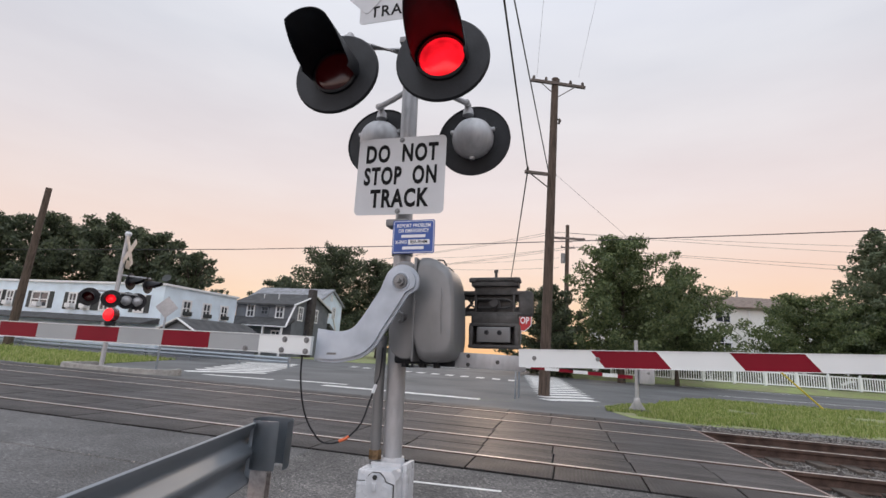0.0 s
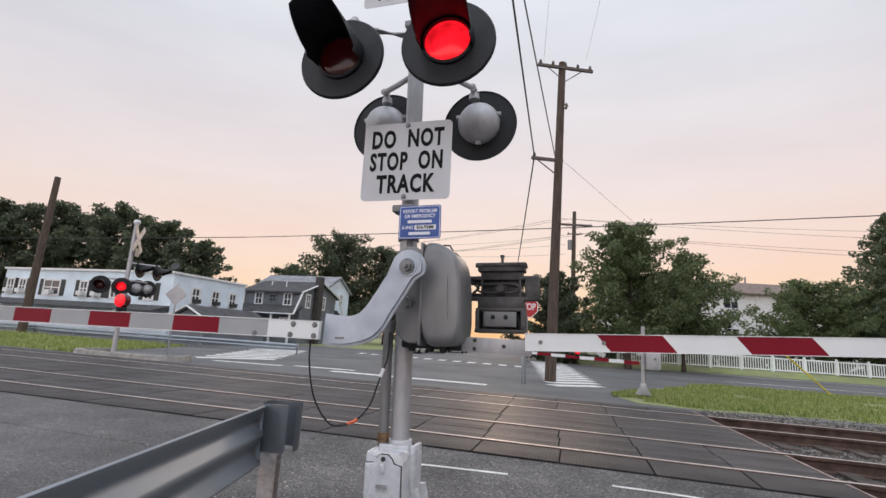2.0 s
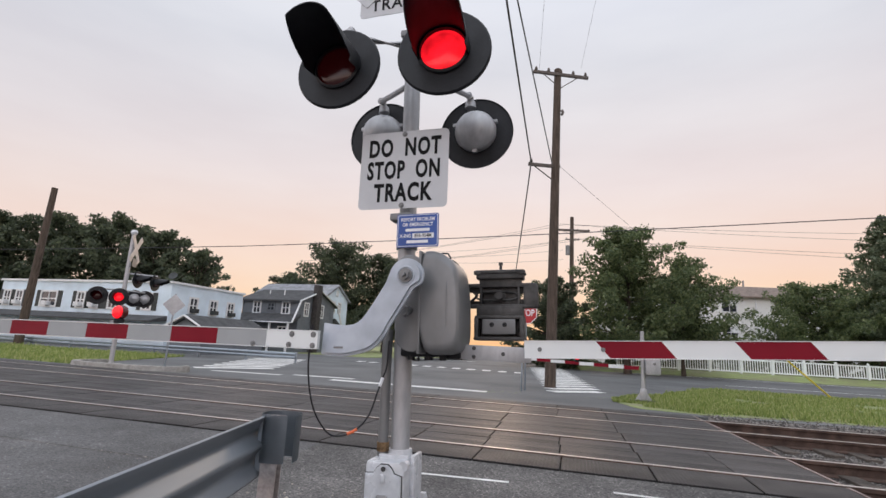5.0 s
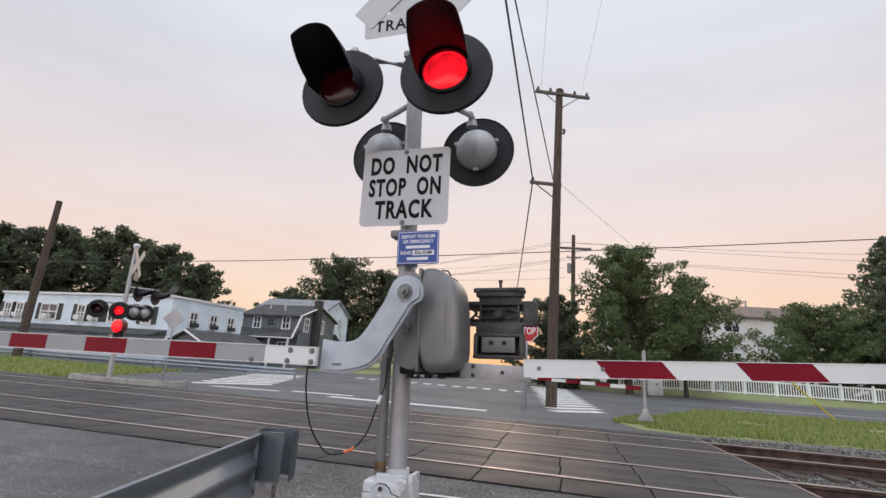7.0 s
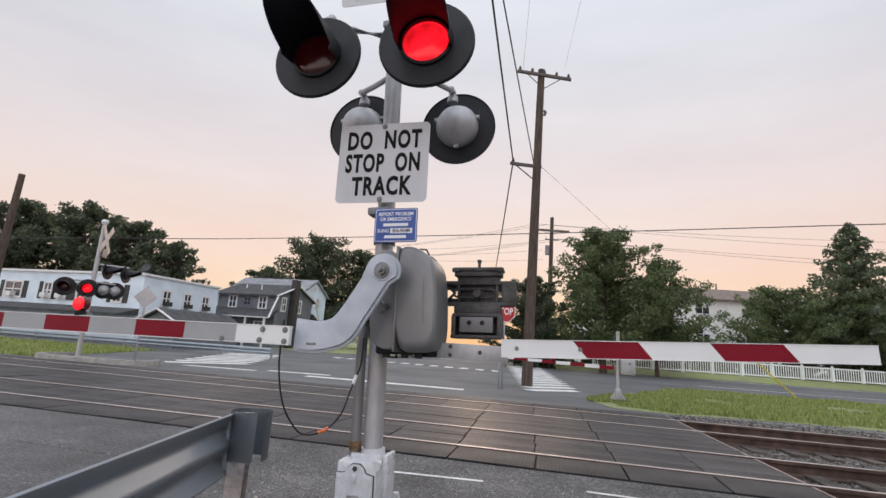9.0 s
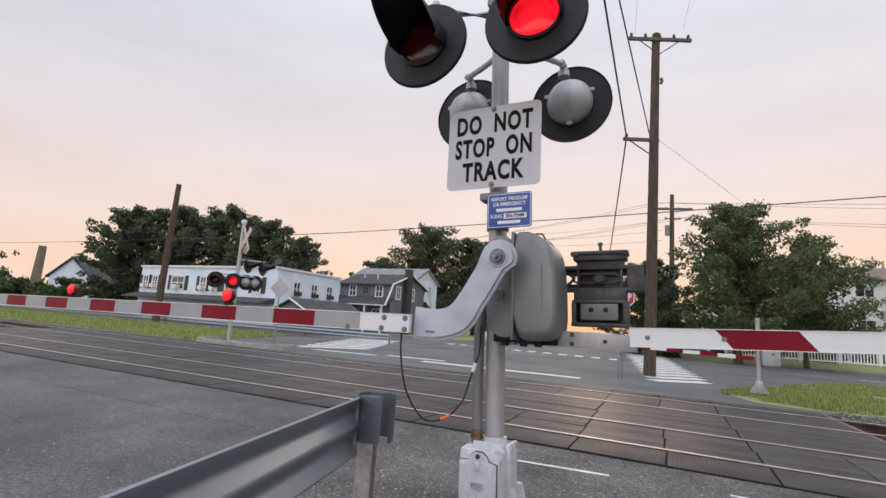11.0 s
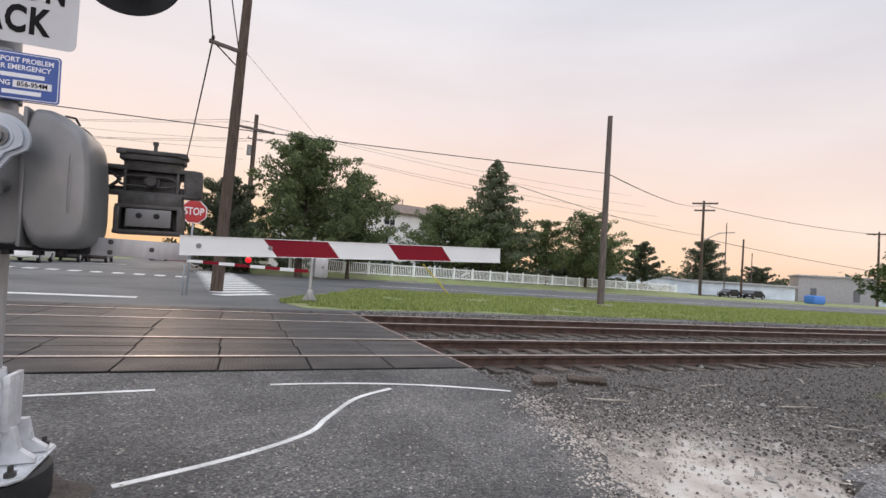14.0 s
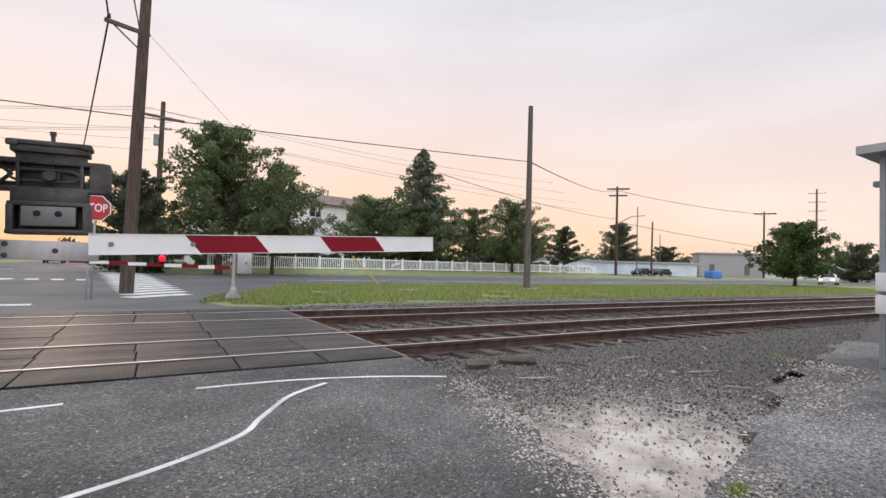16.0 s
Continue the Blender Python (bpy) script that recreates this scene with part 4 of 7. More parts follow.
mech = part("gate_mechanism", housing(rounded([(0.02, 1.38), (0.02, 1.93), (0.20, 1.93), (0.20, 1.315), (0.10, 1.315)], 2), -0.25, 0.07, 0.012), M["silver_dirty"], signal, "grey weathered steel gate machine housing")
cover_o = [(0.185, 1.30), (0.185, 1.955), (0.30, 1.955), (0.42, 1.87), (0.447, 1.70), (0.452, 1.38), (0.41, 1.30)]
bm = bmesh.new()
ring_o = rounded(cover_o, 3)
cx_, cz_ = 0.31, 1.63
lofts = []
for yy, sc in ((-0.292, 0.80), (-0.288, 0.88), (-0.274, 0.945), (-0.25, 0.985), (-0.21, 1.0), (-0.09, 1.0), (0.05, 1.0), (0.09, 0.97), (0.105, 0.9)):
    lofts.append([bm.verts.new((max(0.187, cx_ + (x - cx_) * sc) if x < 0.25 else cx_ + (x - cx_) * sc, yy, cz_ + (z - cz_) * sc)) for x, z in ring_o])
for ra, rb_ in zip(lofts, lofts[1:]):
    for i in range(len(ra)):
        bm.faces.new((ra[i], ra[(i + 1) % len(ra)], rb_[(i + 1) % len(ra)], rb_[i]))
bm.faces.new(lofts[0])
bm.faces.new(lofts[-1][::-1])
bmesh.ops.recalc_face_normals(bm, faces=bm.faces)
part("cover", bm, M["silver_dirty"], mech)
bm = bmesh.new()
box(bm, (0.196, -0.092, 1.625), (0.018, 0.405, 0.645), bev=0.008)
part("seam_flange", bm, M["silver_dirty"], mech)
bm = bmesh.new()
band = []
for k_, w_ in ((1.012, -0.006), (1.022, 0.0), (1.012, 0.006)):
    band.append([bm.verts.new((0.375 + w_, y_, z_)) for y_, z_ in rounded([(-0.292 * k_, cz_ - 0.315 * k_), (-0.292 * k_, cz_ + 0.272 * k_), (0.105 * k_, cz_ + 0.272 * k_), (0.105 * k_, cz_ - 0.315 * k_)], 3)])
for ra, rb_ in zip(band, band[1:]):
    for i in range(len(ra)):
        bm.faces.new((ra[i], ra[(i + 1) % len(ra)], rb_[(i + 1) % len(ra)], rb_[i]))
bmesh.ops.recalc_face_normals(bm, faces=bm.faces)
part("seam_flange", bm, M["silver_dirty"], mech)
bm = bmesh.new()
box(bm, (0.16, -0.05, 1.315), (0.26, 0.2, 0.06), bev=0.02)
for x in (0.1, 0.22, 0.31):
    cyl(bm, (x, -0.12, 1.265), (x, -0.12, 1.32), 0.024, 0.02, 10)
box(bm, (0.36, -0.02, 1.30), (0.1, 0.1, 0.05), pose(0, 0, 0, 0, 0, 0), bev=0.012)
part("underside", bm, M["black"], mech)
bm = bmesh.new()
cyl(bm, (0.162, -0.42, 1.765), (0.162, 0.3, 1.765), 0.04, 0.04, 16)
part("shaft", bm, M["silver_dirty"], mech)
bm = bmesh.new()
tube(bm, [(0.10, -0.26, 1.60), (0.11, -0.31, 1.61), (0.135, -0.325, 1.585), (0.13, -0.31, 1.55), (0.10, -0.27, 1.54)], 0.011, 8)
cyl(bm, (0.12, -0.25, 1.575), (0.12, -0.3, 1.575), 0.026, 0.022, 12)
part("latch_ring", bm, M["silver_dirty"], mech)
bm = bmesh.new()
tube(bm, [(0.27, -0.1, 1.94), (0.29, -0.1, 1.965), (0.33, -0.1, 1.96), (0.35, -0.1, 1.925)], 0.006, 6)
part("lifting_loop", bm, M["black"], mech)


def lever_outline():
    """The cast lever's outline, with a round hub at its upper end."""
    hub = [(0.162 + 0.108 * math.cos(radians(a)), 1.765 + 0.106 * math.sin(radians(a))) for a in range(162, -36, -11)]
    low = smooth_path([(-0.373, 1.292), (-0.363, 1.482)], 1) + smooth_path([(-0.30, 1.474), (-0.205, 1.468), (-0.135, 1.489), (-0.08, 1.55), (-0.02, 1.642), (0.03, 1.722)], 3)
    back = smooth_path([(0.205, 1.685), (0.185, 1.651), (0.13, 1.562), (0.07, 1.468), (0.021, 1.385), (-0.064, 1.318), (-0.207, 1.285), (-0.30, 1.284)], 3)
    return low + hub + back


bm = bmesh.new()
prism(bm, lever_outline(), 0.422, 0.46, pose(0, 0, 0, 90, 0, 0))
bmesh.ops.bevel(bm, geom=[e for e in bm.edges if abs(e.verts[0].co.y - e.verts[1].co.y) < 1e-4 and len(e.link_faces) == 2 and (e.verts[0].co.y < -0.44)], offset=0.018, segments=4, affect="EDGES")
lever = part("arm_lever", bm, M["castlight"], signal, "pale cast metal gate arm lever")
bm = bmesh.new()
lathe(bm, [(0.060, -0.002), (0.058, 0.003), (0.050, 0.004), (0.044, -0.001), (0.0, -0.001)], Matrix.Translation((0.162, -0.461, 1.765)) @ pose(0, 0, 0, 90, 0, 0), 28)
part("hub_ring", bm, M["castlight"], lever)
bm = bmesh.new()
cyl(bm, (0.162, -0.46, 1.765), (0.162, -0.468, 1.765), 0.042, 0.042, 20)
cyl(bm, (0.162, -0.468, 1.765), (0.162, -0.49, 1.765), 0.03, 0.03, 6)
cyl(bm, (0.162, -0.49, 1.765), (0.162, -0.52, 1.765), 0.015, 0.013, 12)
part("hub_nut", bm, M["silver_dirty"], lever)
bm = bmesh.new()
box(bm, (-0.25, -0.462, 1.335), (0.06, 0.004, 0.012), bev=0.001)
part("casting_mark", bm, M["silver_dirty"], lever)

# counterweights on the far side
bm = bmesh.new()
box(bm, (0.60, 0.19, 1.778), (0.54, 0.07, 0.028), bev=0.010)
box(bm, (0.60, 0.19, 1.634), (0.54, 0.07, 0.026), bev=0.010)
box(bm, (0.845, 0.19, 1.706), (0.10, 0.07, 0.172), bev=0.020)
box(bm, (0.66, 0.215, 1.748), (0.32, 0.02, 0.045), bev=0.004)
box(bm, (0.66, 0.215, 1.664), (0.32, 0.02, 0.045), bev=0.004)
box(bm, (0.63, 0.222, 1.706), (0.26, 0.012, 0.05), bev=0.003)
for x in (0.50, 0.765):
    box(bm, (x, 0.185, 1.706), (0.016, 0.05, 0.13), bev=0.005)
tube(bm, [(0.41, 0.19, 1.765), (0.47, 0.19, 1.71), (0.41, 0.19, 1.65)], 0.012, 8)
box(bm, (0.45, 0.222, 1.755), (0.12, 0.012, 0.04), bev=0.003)
box(bm, (0.45, 0.222, 1.656), (0.12, 0.012, 0.04), bev=0.003)
cwt = part("counterweight_lever", bm, M["iron"], signal, "dark grey slotted counterweight lever")
bm = bmesh.new()
slot = [(0.61 + 0.145 * math.copysign(abs(math.cos(radians(a))) ** 0.35, math.cos(radians(a))), 0.172, 1.706 + 0.03 * math.sin(radians(a))) for a in range(0, 361, 15)]
tube(bm, slot, 0.008, 6)
part("slot_rim", bm, M["iron"], cwt)
bm = bmesh.new()
box(bm, (0.637, 0.19, 1.868), (0.345, 0.15, 0.026), bev=0.010)
box(bm, (0.637, 0.19, 1.838), (0.325, 0.13, 0.036), bev=0.008)
box(bm, (0.637, 0.20, 1.805), (0.29, 0.09, 0.06), bev=0.006)
for x in (0.485, 0.79):
    box(bm, (x, 0.125, 1.862), (0.05, 0.03, 0.03), bev=0.008)
part("counterweight", bm, M["iron"], cwt)
bm = bmesh.new()
box(bm, (0.632, 0.20, 1.556), (0.335, 0.16, 0.022), bev=0.008)
box(bm, (0.632, 0.21, 1.596), (0.32, 0.12, 0.075), bev=0.008)
box(bm, (0.632, 0.20, 1.412), (0.345, 0.18, 0.024), bev=0.008)
for x in (0.478, 0.787):
    box(bm, (x, 0.19, 1.484), (0.028, 0.16, 0.13), bev=0.006)
box(bm, (0.632, 0.235, 1.484), (0.30, 0.03, 0.13), bev=0.004)
part("counterweight", bm, M["iron"], cwt)
bm = bmesh.new()
box(bm, (0.632, 0.17, 1.492), (0.225, 0.10, 0.102), bev=0.006)
part("weight_block", bm, M["silver_dirty"], cwt, "lighter grey bolted weight block")
for x in (0.585, 0.672):
    part("bolt", bolt_mesh(0.010, 0.012), M["black"], cwt, m=pose(x, 0.12, 1.505))
bm = bmesh.new()
cyl(bm, (0.637, 0.2, 1.6), (0.637, 0.2, 1.94), 0.010, 0.010, 10)
cyl(bm, (0.637, 0.2, 1.925), (0.637, 0.2, 1.945), 0.016, 0.016, 6)
part("threaded_rod", bm, M["iron"], cwt)
bm = bmesh.new()
cyl(bm, (0.632, 0.14, 1.706), (0.632, 0.20, 1.706), 0.030, 0.030, 6)
cyl(bm, (0.632, 0.175, 1.706), (0.632, 0.20, 1.706), 0.040, 0.040, 16)
part("clamp_nut", bm, M["iron"], cwt)
# bracket that holds the short arm
bm = bmesh.new()
box(bm, (0.545, 0.0, 1.335), (0.50, 0.014, 0.094), pose(0, 0, 0, 0, 0, 0), bev=0.003)
brk = part("arm_bracket", bm, M["silver"], signal, "galvanised bracket plate of the short arm", m=pose(0.02, -0.02, 0.0, 0, 2, -2))
for x, z in ((0.34, 1.355), (0.43, 1.362), (0.43, 1.308), (0.62, 1.335)):
    part("bolt", bolt_mesh(0.008, 0.010), M["iron"], brk, m=pose(x, -0.006, z))

# cable loop hanging from the long arm
bm = bmesh.new()
cab = [(-0.79, 2.93, 1.45), (-0.785, 2.92, 1.2), (-0.742, 2.93, 0.99), (-0.668, 2.95, 0.86), (-0.60, 2.97, 0.815), (-0.50, 3.0, 0.84), (-0.42, 3.03, 0.93), (-0.385, 3.06, 1.05), (-0.36, 3.1, 1.15), (-0.345, 3.15, 1.22), (-0.345, 3.17, 1.38)]
cab3 = []
for i in range(len(cab) - 1):
    p0, p1, p2, p3 = (Vector(cab[max(0, min(len(cab) - 1, k))]) for k in (i - 1, i, i + 1, i + 2))
    for k in range(5):
        t = k / 5
        cab3.append(0.5 * ((2 * p1) + (p2 - p0) * t + (2 * p0 - 5 * p1 + 4 * p2 - p3) * t * t + (3 * p1 - p0 - 3 * p2 + p3) * t ** 3))
tube(bm, cab3 + [Vector(cab[-1])], 0.0055, 6)
cable = solid("cable", bm, M["black"], "black cable hanging in a loop from gate arm", "cable")
bm = bmesh.new()
tube(bm, [(-0.535, 2.99, 0.827), (-0.50, 3.0, 0.84), (-0.48, 3.006, 0.855)], 0.009, 6)
part("tape_wrap", bm, M["orange"], cable, "orange tape wrap")
bm = bmesh.new()
tube(bm, [(-0.372, 3.075, 1.10), (-0.36, 3.1, 1.15)], 0.011, 6)
part("connector", bm, M["letter"], cable)


# ---- gate arms ----
def gate_light(parent, m, lens):
    bm = bmesh.new()
    lathe(bm, [(0.0, 0.0), (0.03, 0.0), (0.034, 0.02), (0.034, 0.03)], Matrix(), 14)
    base = part("arm_lamp", bm, M["black"], parent, "small red arm lamp", m=m)
    bm = bmesh.new()
    lathe(bm, [(0.0, -0.022), (0.045, -0.022), (0.05, 0.0), (0.045, 0.022), (0.0, 0.022)], pose(0, 0, 0.075, 90, 0, 0), 18)
    part("lamp_body", bm, M["lensdark"], base)
    bm = bmesh.new()
    lathe(bm, [(0.045, 0.0), (0.038, 0.012), (0.0, 0.02)], pose(0, -0.022, 0.075, 90, 0, 0), 18)
    part("lens", bm, lens, base)


A0, A1 = Vector((-0.735, 2.905, 1.363)), Vector((-6.898, 4.538, 1.302))
d = A1 - A0
ARM = Matrix.Translation(A0) @ (Matrix.Rotation(math.atan2(-d.y, -d.x), 4, "Z")) @ Matrix.Rotation(math.atan2(d.z, d.xy.length), 4, "Y")
long_arm = thing("gate_arm", ARM, "lowered long gate arm striped red, grey and white", "gate arm")
cuts = [0.0] + [0.352 + 0.3585 * i for i in range(17)]
cuts[-1] = d.length
for i in range(17):
    bm = bmesh.new()
    box(bm, (-(cuts[i] + cuts[i + 1]) / 2, 0, 0), (cuts[i + 1] - cuts[i], 0.03, 0.098), bev=0.003)
    part("stripe", bm, M["reflwhite"] if i == 0 else (M["reflgrey"] if i % 2 else M["reflred"]), long_arm, smooth=False)
for sgn in (1, -1):
    bm = bmesh.new()
    w = [(0, sgn * 0.0496), (-d.length, sgn * 0.0496), (-d.length, sgn * 0.0545), (0, sgn * 0.0545)]
    prism(bm, w if sgn > 0 else w[::-1], -0.018, 0.018, pose(0, 0, 0, 90, 0, 0))
    part("edge_strip", bm, M["reflwhite"], long_arm, smooth=False)
for x, z in ((-0.03, 0.03), (-0.03, -0.035), (-0.175, 0.028), (-0.19, -0.035), (-0.44, -0.038)):
    part("bolt", bolt_mesh(0.011, 0.009), M["silver_dirty"], long_arm, m=pose(x, -0.015, z))
for i, (f, ln) in enumerate(((0.24, M["lensred"]), (0.555, M["lensred"]), (0.985, M["lensdim"]))):
    gate_light(long_arm, pose(-d.length * f, 0, 0.054), ln)

B0, B1 = Vector((0.50, 2.95, 1.372)), Vector((2.53, 2.65, 1.470))
d2 = B1 - B0
ARM2 = Matrix.Translation(B0) @ Matrix.Rotation(math.atan2(d2.y, d2.x), 4, "Z") @ Matrix.Rotation(-math.atan2(d2.z, d2.xy.length), 4, "Y")
short_arm = thing("gate_arm", ARM2, "short white pedestrian gate arm with slanted red stripes", "gate arm")
cuts = [0.0, 0.455, 0.822, 1.215, 1.606, d2.length]
sl = 0.038
for i in range(5):
    a, b = cuts[i], cuts[i + 1]
    sa, sb = (0 if i == 0 else sl), (0 if i == 4 else sl)
    bm = bmesh.new()
    ha = hb = 0.0485
    prism(bm, [(a + sa, -ha), (b + sb, -hb), (b - sb, hb), (a - sa, ha)], -0.017, 0.017, pose(0, 0, 0, 90, 0, 0))
    part("stripe", bm, M["reflred"] if i % 2 else M["reflwhite"], short_arm, smooth=False)
for sgn in (1, -1):
    bm = bmesh.new()
    w = [(0, sgn * 0.0487), (d2.length, sgn * 0.0487), (d2.length, sgn * 0.0525), (0, sgn * 0.0525)]
    prism(bm, w if sgn > 0 else w[::-1], -0.021, 0.021, pose(0, 0, 0, 90, 0, 0))
    part("edge_strip", bm, M["reflwhite"], short_arm, smooth=False)
for x, z in ((0.09, 0.0), (0.455, 0.0)):
    part("bolt", bolt_mesh(0.008, 0.008), M["silver_dirty"], short_arm, m=pose(x, -0.018, z))

# ---- guard rail ----
guard = thing("guard_rail", pose(-1.25, 0, 0), "galvanised W-beam guard rail on steel posts", "guard rail")
prof = [(0.040, 0.803), (0.052, 0.800), (0.052, 0.790), (0.040, 0.772), (-0.006, 0.712), (-0.016, 0.694), (-0.016, 0.682), (-0.006, 0.664), (0.042, 0.622), (0.052, 0.606), (0.052, 0.592), (0.044, 0.578), (-0.004, 0.520), (-0.014, 0.502), (-0.014, 0.490), (-0.004, 0.472), (0.044, 0.422), (0.052, 0.405), (0.044, 0.39)]
loop_ = [(a, z) for a, z in prof] + [(a - 0.005, z) for a, z in prof[::-1]]
bm = bmesh.new()
rows = [[bm.verts.new((a - 0.045, y, z)) for a, z in loop_] for y in (-6.0, -2.0, 0.0, 1.5, 2.6, 3.70)]
n_ = len(loop_)
for a, b in zip(rows, rows[1:]):
    for k in range(n_):
        bm.faces.new((a[k], b[k], b[(k + 1) % n_], a[(k + 1) % n_]))
bmesh.ops.recalc_face_normals(bm, faces=bm.faces)
beam = part("beam", bm, M["galv"], guard)
# open oval end piece that wraps the last post
bm = bmesh.new()
rows = []
for k in range(31):
    a = radians(-28 + 323 * k / 30)
    cx, cy = 0.095, 3.715
    sx, sy = math.cos(a), math.sin(a)
    ox = 0.135 * math.copysign(abs(sx) ** 0.65, sx)
    oy = 0.125 * math.copysign(abs(sy) ** 0.65, sy)
    rows.append([bm.verts.new((cx + ox, cy + oy, z)) for z in (0.815, 0.66, 0.49)])
for a, b in zip(rows, rows[1:]):
    for z in (0, 1):
        bm.faces.new((a[z], b[z], b[z + 1], a[z + 1]))
bmesh.ops.solidify(bm, geom=list(bm.faces), thickness=0.005)
part("end_wing", bm, M["galv"], guard, "curved blue-grey end wing")
for y in (3.66, 1.2, -1.3):
    bm = bmesh.new()
    prism(bm, [(-0.055, -0.058), (0.06, -0.058), (0.06, -0.048), (0.006, -0.048), (0.006, 0.048), (0.06, 0.048), (0.06, 0.058), (-0.055, 0.058), (-0.055, 0.048), (-0.006, 0.048), (-0.006, -0.048), (-0.055, -0.048)], -0.03, 0.80)
    part("post", bm, M["galv_post" if y > 3 else "galv"], guard, m=pose(0.065, y, 0))
    bm = bmesh.new()
    box(bm, (-0.012, 0, 0.60), (0.042, 0.10, 0.34), bev=0.004)
    part("blockout", bm, M["galv"], guard, m=pose(0.0, y, 0))
    for z in (0.66, 0.54):
        part("bolt", bolt_mesh(0.014, 0.02), M["silver_dirty"], guard, m=pose(-0.085, y, z, 0, 0, -90))

# ragged collar of old asphalt and soil round the footing
bm = bmesh.new()
rc = random.Random(8)
rings = []
for j, (r, z) in enumerate(((0.29, 0.055), (0.325, 0.05), (0.37, 0.03), (0.45, -0.01))):
    ring = []
    for k in range(40):
        a = 2 * math.pi * k / 40
        q = 1 + (0.0 if j == 0 else 0.10 * math.sin(3 * a + 1) + 0.06 * math.sin(7 * a) + rc.uniform(-0.05, 0.05))
        h = 1 + 0.45 * math.sin(a + 0.6) * (j < 2) + (rc.uniform(-0.3, 0.3) if j else 0.0)
        ring.append(bm.verts.new((-0.225 + r * q * math.cos(a), 3.28 + r * q * math.sin(a), z * h if z > 0 else z)))
    rings.append(ring)
for a, b in zip(rings, rings[1:]):
    for k in range(40):
        bm.faces.new((a[k], b[k], b[(k + 1) % 40], a[(k + 1) % 40]))
bmesh.ops.recalc_face_normals(bm, faces=bm.faces)
solid("soil_collar", bm, M["soil"], "ragged brown soil collar round the mast footing", "soil", kind="structure")

# ---- markings on the ground ----
def stripe(name, pts, w, z, label="white painted line on the asphalt", cat="road marking", group=""):
    bm = bmesh.new()
    P = [Vector((x, y)) for x, y in pts]
    lo, hi = [], []
    for i, p in enumerate(P):
        dd = (P[min(i + 1, len(P) - 1)] - P[max(i - 1, 0)]).normalized()
        nn = Vector((-dd.y, dd.x)) * w / 2
        lo.append(p - nn)
        hi.append(p + nn)
    ring = [tuple(v) for v in lo] + [tuple(v) for v in hi[::-1]]
    prism(bm, ring, z - 0.004, z)
    for v in bm.verts:
        v.co.z += ground_z(v.co.x, v.co.y)
    return solid(name, bm, M["paint"], label, cat, group, smooth=False)


stripe("painted_line", smooth_path([(0.33, 3.33), (1.0, 3.45), (1.6, 3.68), (1.9, 3.98), (2.35, 4.36), (2.85, 4.52)]), 0.05, 0.004, "white sprayed curve on the dark asphalt")
stripe("painted_line", smooth_path([(1.74, 5.06), (2.6, 4.80), (3.4, 4.42), (4.1, 3.96)]), 0.04, 0.005, "white sprayed line on the dark asphalt")
stripe("painted_line", [(-0.24, 5.42), (0.74, 5.24)], 0.045, 0.004, "white sprayed dash on the dark asphalt")
stripe("painted_line", [(-2.6, 5.75), (-1.7, 5.45)], 0.05, 0.008, "worn white dash on the asphalt")
stripe("stop_line", [(-3.83, 17.07), (1.41, 15.74)], 0.42, 0.004, "white stop line before the junction")
stripe("lane_line", [(-5.51, 18.38), (-3.22, 18.0)], 0.3, 0.004)
stripe("lane_line", [(-8.6, 18.4), (-5.89, 18.0)], 0.25, 0.004)
stripe("lane_line", [tn(8, 30.5), tn(200, 30.5)], 0.15, 0.004, "white edge line along the road")
stripe("lane_line", [tn(8, 40.8), tn(200, 40.8)], 0.15, 0.004, "white edge line along the road")
stripe("lane_line", [(-6, 47), (3, 46)], 0.4, 0.006, "white stop line beyond the junction")
for i in range(19):
    t = i / 18
    a = Vector((3.75, 17.2)).lerp(Vector((7.0, 39.5)), t)
    b = Vector((5.75, 18.1)).lerp(Vector((9.9, 42.0)), t)
    stripe("crosswalk_bar", [tuple(a), tuple(b)], 0.62, 0.004, "white bar of the pedestrian crossing", "crosswalk bar", "bars of the near crosswalk")
for i in range(9):
    t = i / 8
    a = Vector((-9.8, 19.4)).lerp(Vector((-11.4, 29.5)), t)
    b = Vector((-7.3, 21.2)).lerp(Vector((-8.7, 31.0)), t)
    stripe("crosswalk_bar", [tuple(a), tuple(b)], 0.65, 0.004, "white bar of the pedestrian crossing", "crosswalk bar", "bars of the side crosswalk")
for i in range(12):
    t = (i - 4) / 7
    c = Vector((-1.93, 31.75)).lerp(Vector((4.44, 29.15)), t)
    stripe("crosswalk_bar", [(c.x - 0.1, c.y - 0.55), (c.x + 0.1, c.y + 0.55)], 0.48, 0.004, "short white block of the far crosswalk", "crosswalk bar", "blocks of the far crosswalk")

# ---- poles, wires and signs ----


def pole(x, y, h, r, lean=(0, 0), label="tall dark wooden utility pole", material=None, name="utility_pole"):
    p = thing(name, pose(x, y, 0), label, "utility pole")
    bm = bmesh.new()
    n = 7
    tube(bm, [(lean[0] * i / n, lean[1] * i / n, -0.05 + (h + 0.05) * i / n) for i in range(n + 1)], [r * (1 - 0.32 * i / n) for i in range(n + 1)], 12)
    part("shaft", bm, material or M["pole"], p)
    return p


